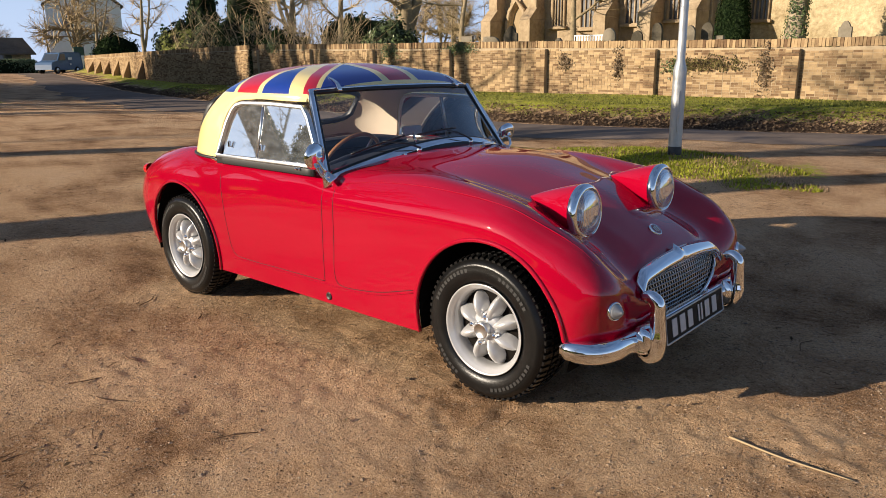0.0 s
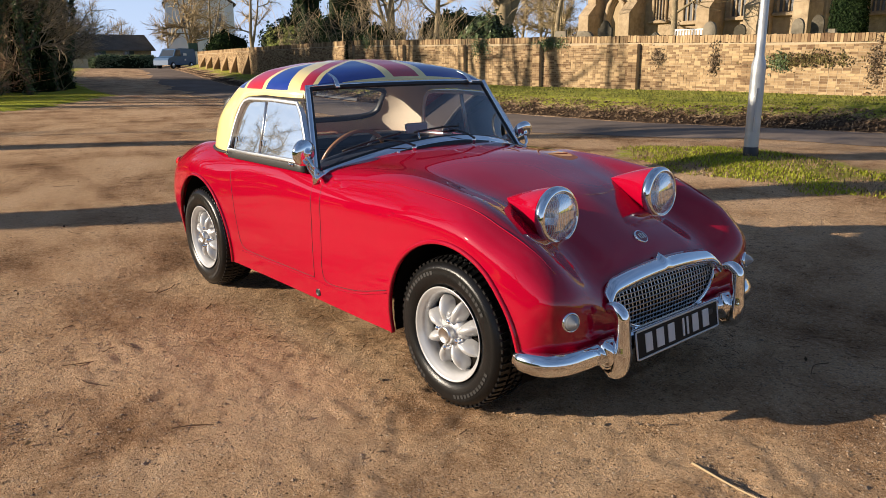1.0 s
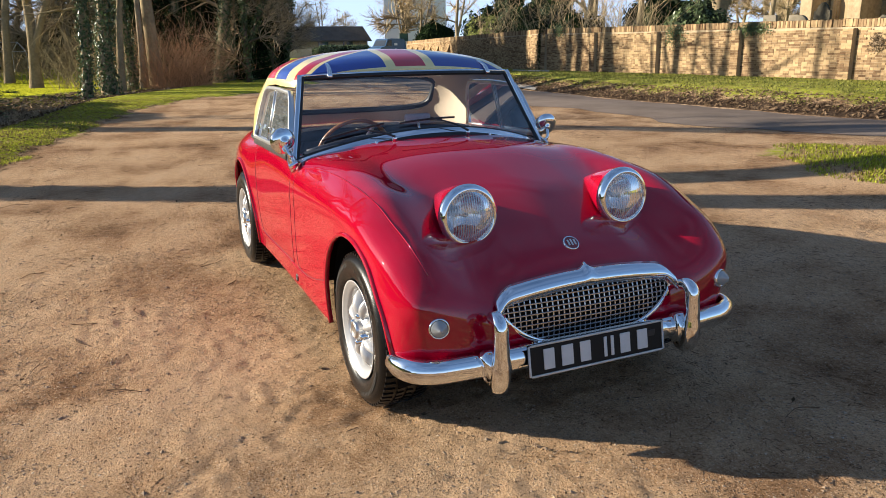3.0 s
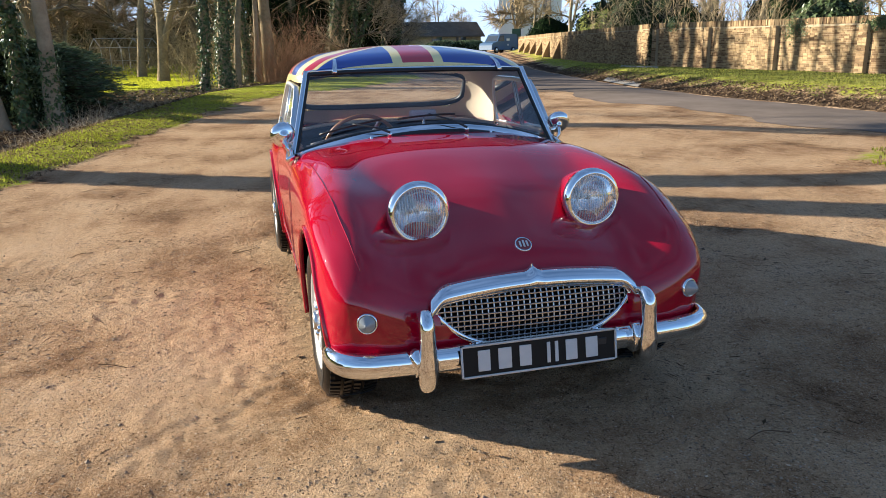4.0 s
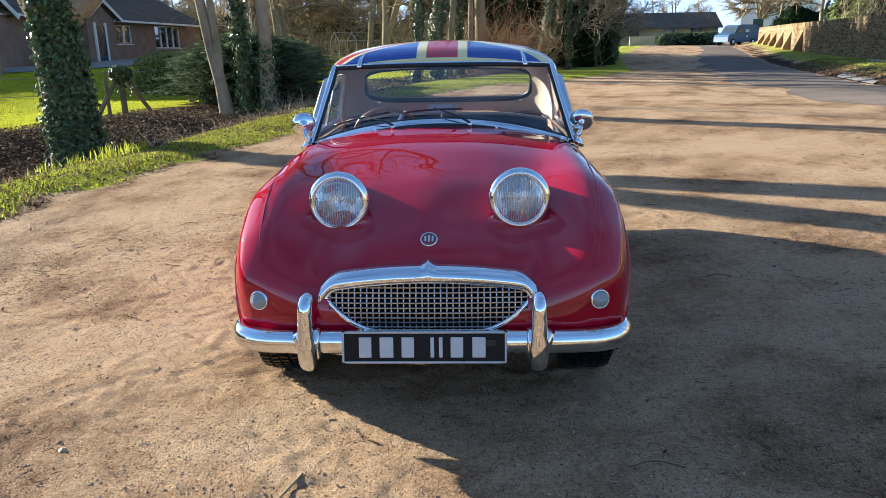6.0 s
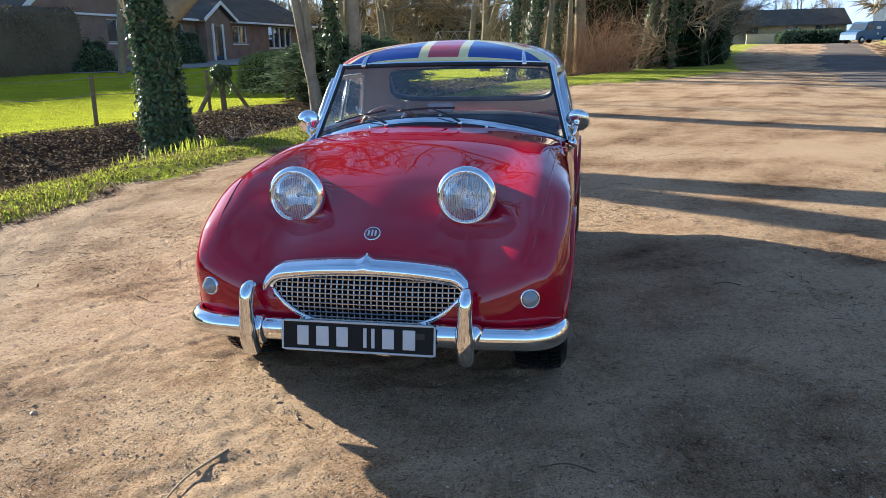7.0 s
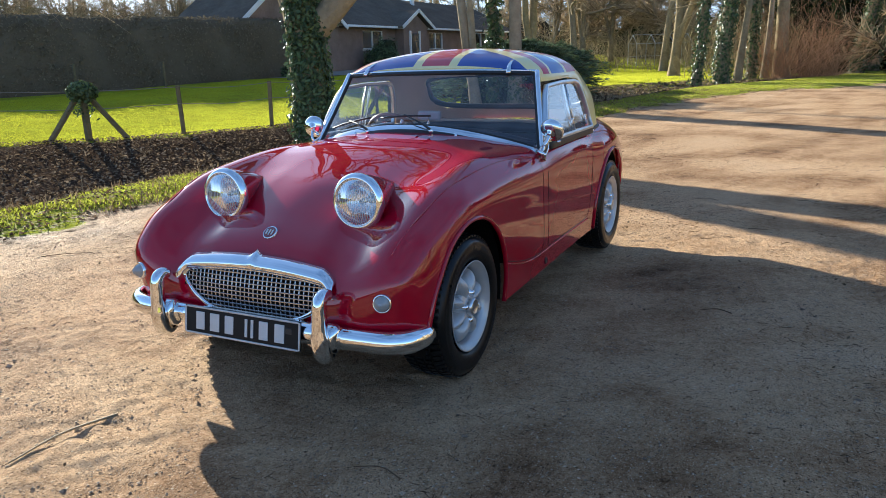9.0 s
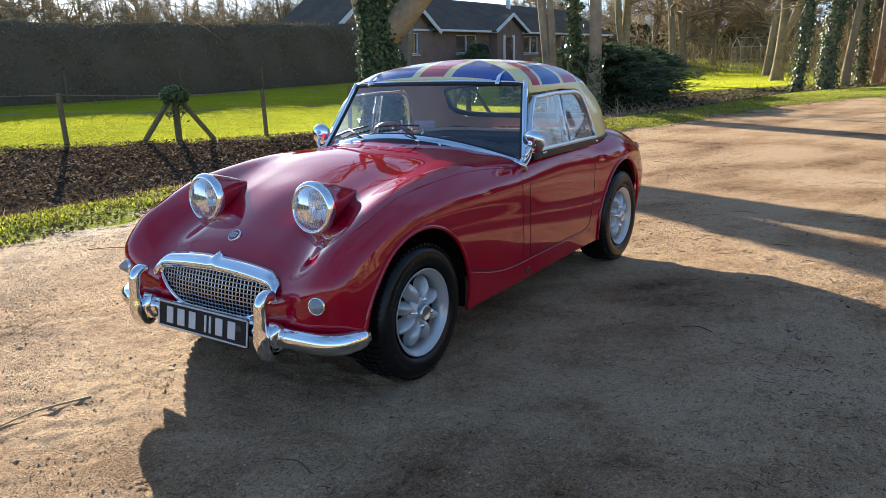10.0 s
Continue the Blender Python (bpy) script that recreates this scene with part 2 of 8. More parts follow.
class Nodes:
    """Small arithmetic on shader sockets."""

    def __init__(self, nt):
        self.nt = nt

    def do(self, op, a, b=0.0, c=0.0):
        n = self.nt.nodes.new("ShaderNodeMath")
        n.operation = op
        for i, s in enumerate((a, b, c)):
            if isinstance(s, (int, float)):
                n.inputs[i].default_value = s
            else:
                self.nt.links.new(s, n.inputs[i])
        return n.outputs[0]

    def mix(self, f, a, b):
        n = self.nt.nodes.new("ShaderNodeMix")
        n.data_type = "RGBA"
        self.nt.links.new(f, n.inputs[0])
        for s, i in ((a, 6), (b, 7)):
            if isinstance(s, tuple):
                n.inputs[i].default_value = rgba(s)
            else:
                self.nt.links.new(s, n.inputs[i])
        return n.outputs[2]


# ---- ground: one sheet with verge, ditch, lawn, bank and churchyard ----
def run(pts):
    p = sorted(pts)
    return np.array([a for a, b in p], float), np.array([b for a, b in p], float)


VERGE = run([(60, -1.6), (5, -1.0), (-1.8, -.75), (-5, -.84), (-7, -.46), (-11.5, .3), (-17.6, 1.5), (-21, 2.8), (-24, 5.5), (-30, 9), (-49, 12), (-60, 15), (-100, 27), (-400, 120)])
BACK = run([(60, -2.4), (5, -1.9), (-4, -1.86), (-6, -1.67), (-11.4, -1.1), (-18.8, -.1), (-23.6, .6), (-32, 4.6), (-50, 9), (-100, 23), (-400, 116)])
ROAD_NEAR = run([(60, 26), (20, 17.5), (5, 14.6), (-2.7, 12.7), (-4.5, 11.6), (-7.9, 10.4), (-14, 9.9), (-25, 10.9), (-38, 14), (-65, 21.3), (-86, 27.5), (-400, 118)])
ROAD_FAR = run([(60, 30), (20, 19.0), (5, 16.6), (-3.7, 14.4), (-8.2, 12.9), (-16.5, 13.0), (-20.6, 13.4), (-38.5, 17.5), (-65, 24.6), (-86, 31), (-400, 121)])
LAWN = run([(60, -26), (5, -15), (-3.4, -10.4), (-6.6, -8.5), (-9.9, -6.75), (-11.5, -5.85), (-14.6, -5.15), (-18, -4.7), (-23.3, -4.1), (-32, 0.5), (-50, 6), (-100, 20), (-400, 112)])
WALL_Y = run([(60, 31.5), (20, 20.5), (5, 19.7), (-14, 20.1), (-30.4, 20.05), (-48, 22.5), (-66, 26.6), (-400, 123)])


def at(line, x):
    return np.interp(x, *line)


def smooth(a, b, x):
    u = np.clip((x - a) / (b - a), 0, 1)
    return u * u * (3 - 2 * u)


def ground_z(x, y):
    x, y = np.asarray(x, float), np.asarray(y, float)
    z = 0.012 * np.sin(x * .9 + y * .4) * np.sin(y * .7 - x * .3) * smooth(3, 8, np.hypot(x + 1, y - 2.5))
    z = z + 0.8 * smooth(-35, -75, x) + 0.0 * y
    vb = at(BACK, x)
    south = smooth(vb + .5, vb - .3, y)
    deep = 0.62 * smooth(-16, -9, x) + 0.22 * smooth(-34, -20, x) * (1 - smooth(-16, -9, x))
    ly = at(LAWN, x)
    ditch = deep * smooth(vb + .1, vb - 1.1, y) * (1 - smooth(vb - 1.5, ly, y))
    lawn = -.16 * smooth(vb - 1.0, ly, y) * smooth(-26, -14, x) + .43 * smooth(-7, -13, y)
    z = z - ditch + lawn * south
    z = z + 0.05 * smooth(at(VERGE, x) + .1, at(VERGE, x) - .5, y) * (1 - south)
    rf, wy = at(ROAD_FAR, x), at(WALL_Y, x)
    z = z - .05 * smooth(at(ROAD_NEAR, x) - 3, at(ROAD_NEAR, x), y) * (1 - smooth(rf, rf + .3, y))
    z = z + .32 * smooth(rf + .1, rf + 1.7, y) - .04 * smooth(rf + 2, wy, y)
    z = z + (1.15 * smooth(wy + .1, wy + 1.6, y) + .5 * smooth(wy + 4, wy + 14, y)) * smooth(-75, -50, x)
    out = np.hypot(np.maximum(np.abs(x + 2.55) - 1.35, 0), np.maximum(np.abs(y - 2.6) - .75, 0))
    z = z - .0165 * (1 - smooth(.05, .7, out))      # the slight hollow in which the car stands
    px, py = x + 4.2, y - 8.6
    z = z + .10 * np.exp(-((px + .45 * py) ** 2 / 2.2 + py**2 / 2.0))
    return z


def spaced(lo, hi, fine_lo, fine_hi, step, far):
    mid = np.arange(fine_lo, fine_hi + step / 2, step)
    out, d, p = [], step, fine_lo
    while p > lo:
        d *= far
        p -= d
        out.append(p)
    out2, d, p = [], step, fine_hi
    while p < hi:
        d *= far
        p += d
        out2.append(p)
    return np.concatenate([out[::-1], mid, out2])


def lumps(x, y, cell, seed):
    """Smooth random relief between -1 and 1, in lumps about a cell wide."""
    u, v = np.asarray(x) / cell + 37.3 * seed, np.asarray(y) / cell + 11.9 * seed
    i, j = np.floor(u), np.floor(v)
    fu, fv = u - i, v - j
    fu, fv = fu * fu * (3 - 2 * fu), fv * fv * (3 - 2 * fv)

    def h(a, b):
        q = np.sin(a * 127.1 + b * 311.7 + seed * 74.7) * 43758.5453
        return 2 * (q - np.floor(q)) - 1
    return (h(i, j) * (1 - fu) + h(i + 1, j) * fu) * (1 - fv) + (h(i, j + 1) * (1 - fu) + h(i + 1, j + 1) * fu) * fv


# the grid is close round the car, where the trodden gravel shows its relief
NEAR_X, NEAR_Y = (-4.5, 1.0), (-.8, 6.4)
gx = spaced(-2500, 2500, -30, 4, .17, 1.09)
gy = spaced(-2500, 2500, -9, 21, .17, 1.09)
gx = np.concatenate([gx[gx < NEAR_X[0] - .02], np.arange(NEAR_X[0], NEAR_X[1], .0165), gx[gx > NEAR_X[1] + .02]])
gy = np.concatenate([gy[gy < NEAR_Y[0] - .02], np.arange(NEAR_Y[0], NEAR_Y[1], .0165), gy[gy > NEAR_Y[1] + .02]])
GX, GY = np.meshgrid(gx, gy, indexing="ij")
GZ = ground_z(GX, GY)
vb, vy = at(BACK, GX), at(VERGE, GX)
wob = .16 * np.sin(GX * 3.1) * np.sin(GX * 1.3 + 2) + .10 * np.sin(GX * 7.7 + GY * 3)
rough_ground = smooth(vb + .3, vb - .6, GY)
lawn_part = smooth(at(LAWN, GX) + .3, at(LAWN, GX) - .5, GY)
GZ = GZ + rough_ground * (.015 - .013 * lawn_part) * lumps(GX, GY, .19, 3) * (np.abs(GX) < 60)
worn = smooth(NEAR_X[0], NEAR_X[0] + .5, GX) * smooth(NEAR_X[1], NEAR_X[1] - .3, GX) * smooth(NEAR_Y[0], NEAR_Y[0] + .3, GY) * smooth(NEAR_Y[1], NEAR_Y[1] - .5, GY)
loose = np.clip(.62 + .5 * lumps(GX, GY, .62, 9) + .3 * lumps(GX, GY, .23, 5), .12, 1.3)
GZ = GZ + worn * loose * (.0046 * lumps(GX, GY, .036, 1) + .0042 * lumps(GX, GY, .060, 2) + .0020 * lumps(GX, GY, .12, 4)) + worn * .003 * lumps(GX, GY, .5, 6)
verge = smooth(vy + .12 + wob, vy - .14 + wob, GY)
leaf = smooth(vb + .05 + wob, vb - .45 + wob, GY) * smooth(at(LAWN, GX) - .3 + 2 * wob, at(LAWN, GX) + .3 + 2 * wob, GY) * smooth(-40, -14, GX + 0 * GY)
leaf = np.maximum(leaf, .8 * smooth(vb + .2, vb - .4, GY) * smooth(-15, -19, GX) * smooth(vb - 2.6, vb - 1.0, GY))
bank = smooth(at(ROAD_FAR, GX) + .5 + wob, at(ROAD_FAR, GX) + 1.1 + wob, GY)
bare_bank = smooth(at(ROAD_FAR, GX) - .1, at(ROAD_FAR, GX) + .2, GY) * (1 - bank)
pxx, pyy = GX + 4.2, GY - 8.6
patchy = np.exp(-((pxx + .45 * pyy) ** 2 / 4.2 + pyy**2 / 1.6))
patchy = smooth(.30, .75, patchy + wob)
lawny = smooth(at(LAWN, GX) + .2, at(LAWN, GX) - .6, GY)
grass = np.clip(np.maximum(np.maximum(verge * (.66 + .4 * lawny), bank * .63), patchy * .62), 0, 1)
edge_rut = np.exp(-((GY - vy - .05 - wob) / .11) ** 2) * smooth(-40, -25, GX)
leaf = np.clip(np.maximum(np.maximum(np.maximum(leaf, bare_bank * .9), bank * .36), .52 * edge_rut), 0, 1)
nxg, nyg = GX.shape
me = bpy.data.meshes.new("ground")
V = np.stack([GX, GY, GZ], -1).reshape(-1, 3).astype(np.float32)
I = np.arange(nxg * nyg).reshape(nxg, nyg)
Q = np.stack([I[:-1, :-1], I[1:, :-1], I[1:, 1:], I[:-1, 1:]], -1).reshape(-1, 4)
me.vertices.add(len(V))
me.vertices.foreach_set("co", V.ravel())
me.loops.add(Q.size)
me.loops.foreach_set("vertex_index", Q.ravel().astype(np.int32))
me.polygons.add(len(Q))
me.polygons.foreach_set("loop_start", np.arange(0, Q.size, 4, dtype=np.int32))
me.polygons.foreach_set("use_smooth", [True] * len(Q))
me.update(calc_edges=True)
for nm, arr in (("grass", grass), ("leaf", leaf)):
    at_ = me.attributes.new(nm, "FLOAT", "POINT")
    at_.data.foreach_set("value", arr.reshape(-1).astype(np.float32))


def ground_paint():
    m = bpy.data.materials.new("ground_gravel_grass_leaves")
    m.use_nodes = True
    nt = m.node_tree
    b = nt.nodes["Principled BSDF"]
    N = Nodes(nt)
    tcn = nt.nodes.new("ShaderNodeTexCoord")

    def noise(scale, detail=5, rough=.6):
        n = nt.nodes.new("ShaderNodeTexNoise")
        n.inputs["Scale"].default_value, n.inputs["Detail"].default_value, n.inputs["Roughness"].default_value = scale, detail, rough
        nt.links.new(tcn.outputs["Object"], n.inputs["Vector"])
        return n.outputs[0]

    def ramp(src, *stops):
        r = nt.nodes.new("ShaderNodeValToRGB")
        while len(r.color_ramp.elements) < len(stops):
            r.color_ramp.elements.new(.5)
        for e, (p, c) in zip(r.color_ramp.elements, stops):
            e.position, e.color = p, rgba(c)
        nt.links.new(src, r.inputs[0])
        return r.outputs[0]

    def grains(scale, share, edge):
        """Loose stones of one size: their mask, a random value each, and their rounded height."""
        g = nt.nodes.new("ShaderNodeTexVoronoi")
        g.inputs["Scale"].default_value = scale
        nt.links.new(tcn.outputs["Object"], g.inputs["Vector"])
        sp = nt.nodes.new("ShaderNodeSeparateColor")
        nt.links.new(g.outputs["Color"], sp.inputs[0])
        inside = nt.nodes.new("ShaderNodeMapRange")
        inside.interpolation_type = "SMOOTHSTEP"
        inside.inputs[1].default_value, inside.inputs[2].default_value = edge, edge - .12
        nt.links.new(N.do("ADD", g.outputs["Distance"], N.do("MULTIPLY", sp.outputs[2], .16)), inside.inputs[0])
        m_ = N.do("MULTIPLY", inside.outputs[0], N.do("LESS_THAN", sp.outputs[1], share))
        return m_, sp.outputs[0], N.do("MULTIPLY", m_, N.do("SUBTRACT", 1.0, g.outputs["Distance"]))
    chip, chip_r, chip_h = grains(70, .24, .40)
    grit, grit_r, grit_h = grains(135, .42, .48)
    sand, sand_r, sand_h = grains(330, .62, .58)
    clod = noise(24, 5, .72)
    fine, mid, broad = noise(85, 7, .78), noise(4.5, 6), noise(.55, 5, .55)
    patch_ = noise(1.15, 4, .5)
    # drawn-out streaks: wheel tracks, plus tree shadows put into the soil colour
    mp_ = nt.nodes.new("ShaderNodeMapping")
    mp_.inputs["Rotation"].default_value, mp_.inputs["Scale"].default_value = (0, 0, radians(12)), (.16, 1.9, 1)
    nt.links.new(tcn.outputs["Object"], mp_.inputs["Vector"])
    streak_noise = nt.nodes.new("ShaderNodeTexNoise")
    streak_noise.inputs["Scale"].default_value, streak_noise.inputs["Detail"].default_value, streak_noise.inputs["Roughness"].default_value = 1.0, 6, .62
    nt.links.new(mp_.outputs[0], streak_noise.inputs["Vector"])
    far_ = nt.nodes.new("ShaderNodeSeparateXYZ")
    nt.links.new(tcn.outputs["Object"], far_.inputs[0])
    # weight of these streaks, rising towards the far lot
    used = nt.nodes.new("ShaderNodeMapRange")
    used.inputs[1].default_value, used.inputs[2].default_value, used.inputs[3].default_value, used.inputs[4].default_value = 4.5, 8.0, .10, .62
    nt.links.new(far_.outputs[1], used.inputs[0])
    tracks_and_shade = N.do("MULTIPLY", N.do("SUBTRACT", streak_noise.outputs[0], .5), used.outputs[0])
    damp_and_streaks = N.do("ADD", N.do("MULTIPLY", patch_, .55), N.do("ADD", N.do("MULTIPLY", mid, .28), N.do("MULTIPLY", N.do("ADD", broad, tracks_and_shade), .40)))
    mixed = N.do("ADD", N.do("ADD", N.do("MULTIPLY", fine, .36), N.do("MULTIPLY", clod, .24)), N.do("MULTIPLY", damp_and_streaks, .56))
    soil = ramp(mixed, (.45, (.028, .016, .009)), (.515, (.125, .075, .041)), (.57, (.345, .218, .122)), (.68, (.66, .465, .30)))
    sand_c = ramp(sand_r, (.0, (.035, .021, .012)), (.36, (.24, .155, .095)), (.70, (.56, .40, .26)), (.95, (.90, .76, .60)))
    grit_c = ramp(grit_r, (.0, (.03, .02, .013)), (.34, (.21, .14, .09)), (.70, (.52, .385, .265)), (.94, (.84, .72, .59)))
    chip_c = ramp(chip_r, (.0, (.05, .035, .024)), (.38, (.24, .17, .115)), (.75, (.48, .37, .27)), (.96, (.76, .68, .57)))
    gravel = N.mix(N.do("MULTIPLY", sand, .85), soil, sand_c)
    gravel = N.mix(N.do("MULTIPLY", grit, .9), gravel, grit_c)
    gravel = N.mix(N.do("MULTIPLY", chip, .9), gravel, chip_c)
    tone = ramp(damp_and_streaks, (.44, (.60, .53, .47)), (.54, (.90, .82, .72)), (.62, (1.0, .94, .83)), (.76, (1.0, .97, .90)))
    washed = nt.nodes.new("ShaderNodeMix")
    washed.data_type, washed.blend_type = "RGBA", "MULTIPLY"
    washed.inputs[0].default_value = 1.0
    nt.links.new(gravel, washed.inputs[6])
    nt.links.new(tone, washed.inputs[7])
    gravel = washed.outputs[2]
    turf = ramp(N.do("ADD", N.do("MULTIPLY", noise(30, 8, .7), .5), N.do("MULTIPLY", noise(1.6, 5), .5)), (.34, (.10, .075, .03)), (.45, (.18, .19, .03)), (.58, (.32, .36, .035)), (.74, (.50, .52, .07)))
    litter = ramp(N.do("ADD", N.do("MULTIPLY", noise(16, 8, .75), .7), N.do("MULTIPLY", noise(1.2, 4), .3)), (.34, (.028, .019, .013)), (.50, (.075, .051, .034)), (.66, (.17, .12, .082)))

    def mask(name, soft=.35, sc=9):
        a = nt.nodes.new("ShaderNodeAttribute")
        a.attribute_name = name
        w = N.do("ADD", a.outputs["Fac"], N.do("ADD", N.do("MULTIPLY", N.do("SUBTRACT", noise(sc, 6, .7), .5), 1.1), N.do("MULTIPLY", N.do("SUBTRACT", noise(sc * 3.5, 6, .75), .5), 1.0)))
        r = nt.nodes.new("ShaderNodeMapRange")
        r.interpolation_type = "SMOOTHSTEP"
        r.inputs[1].default_value, r.inputs[2].default_value = .5 - soft / 2, .5 + soft / 2
        nt.links.new(w, r.inputs[0])
        return r.outputs[0]
    gm, lm = mask("grass"), mask("leaf", .4, 5)
    col = N.mix(lm, N.mix(gm, gravel, turf), litter)
    nt.links.new(col, b.inputs["Base Color"])
    b.inputs["Sheen Roughness"].default_value = .55
    nt.links.new(N.do("MULTIPLY", N.do("MULTIPLY", gm, N.do("SUBTRACT", 1.0, lm)), .36), b.inputs["Sheen Weight"])
    nt.links.new(N.mix(gm, ramp(broad, (0, (1, .9, .8)), (1, (1, .9, .8))), ramp(broad, (0, (.85, .84, .05)), (1, (.92, .9, .09)))), b.inputs["Sheen Tint"])
    damp = nt.nodes.new("ShaderNodeMapRange")
    damp.inputs[1].default_value, damp.inputs[2].default_value, damp.inputs[3].default_value, damp.inputs[4].default_value = .35, .65, .66, .92
    nt.links.new(broad, damp.inputs[0])
    nt.links.new(damp.outputs[0], b.inputs["Roughness"])
    nt.links.new(N.do("MULTIPLY", N.do("MULTIPLY", N.do("SUBTRACT", 1.0, gm), N.do("SUBTRACT", 1.0, lm)), .016), b.inputs["Specular IOR Level"])
    bumpn = nt.nodes.new("ShaderNodeBump")
    bumpn.inputs["Strength"].default_value, bumpn.inputs["Distance"].default_value = 1.0, .024
    hgt = N.do("ADD", N.do("ADD", N.do("MULTIPLY", chip_h, .9), N.do("MULTIPLY", grit_h, .5)), N.do("ADD", N.do("MULTIPLY", sand_h, .26), N.do("ADD", N.do("ADD", N.do("MULTIPLY", fine, .70), N.do("MULTIPLY", clod, .9)), N.do("MULTIPLY", mid, .7))))
    nt.links.new(hgt, bumpn.inputs["Height"])
    nt.links.new(bumpn.outputs[0], b.inputs["Normal"])
    return m


me.materials.append(ground_paint())
ground = tagged(new("ground", me), "brown gravel lot with grass verge, leafy ditch and lawn", "ground", kind="structure")

# the asphalt road, a thin sheet with worn edges
M["asphalt"] = material("worn_asphalt", (0.11, 0.088, 0.07), (0.29, 0.23, 0.185), scale=1.1, big=.3, rough=0.86, bump=0.004, bump_scale=120)
xs = np.concatenate([np.arange(40, -40, -.8), np.arange(-40, -100, -2.5), np.arange(-100, -400, -20)])
v, f = [], []
for i, x in enumerate(xs):
    a, c = at(ROAD_NEAR, x) + .32 * math.sin(x * .9) + .14 * math.sin(x * 2.3 + 1) + .08 * math.sin(x * 5.3), at(ROAD_FAR, x) + .06 * math.sin(x * 2.9)
    for q in range(9):
        y = a + (c - a) * q / 8
        v.append((x, y, float(ground_z(x, y)) + .006 + .035 * math.sin(math.pi * q / 8)))
for i in range(len(xs) - 1):
    for q in range(8):
        f.append((i * 9 + q, i * 9 + q + 1, (i + 1) * 9 + q + 1, (i + 1) * 9 + q))
tagged(mesh_from("road", v, f, M["asphalt"], None, "", True), "worn grey asphalt lane along the churchyard wall", "road", kind="structure")


# ---- the sports car: x forward from the front axle, y to its left, z up ----
car = empty("sports_car", pose(-1.617, 2.598, 0, 0, 0, 1.0), "small glossy red sports car with raised headlamps and flag-painted hard top", "car")

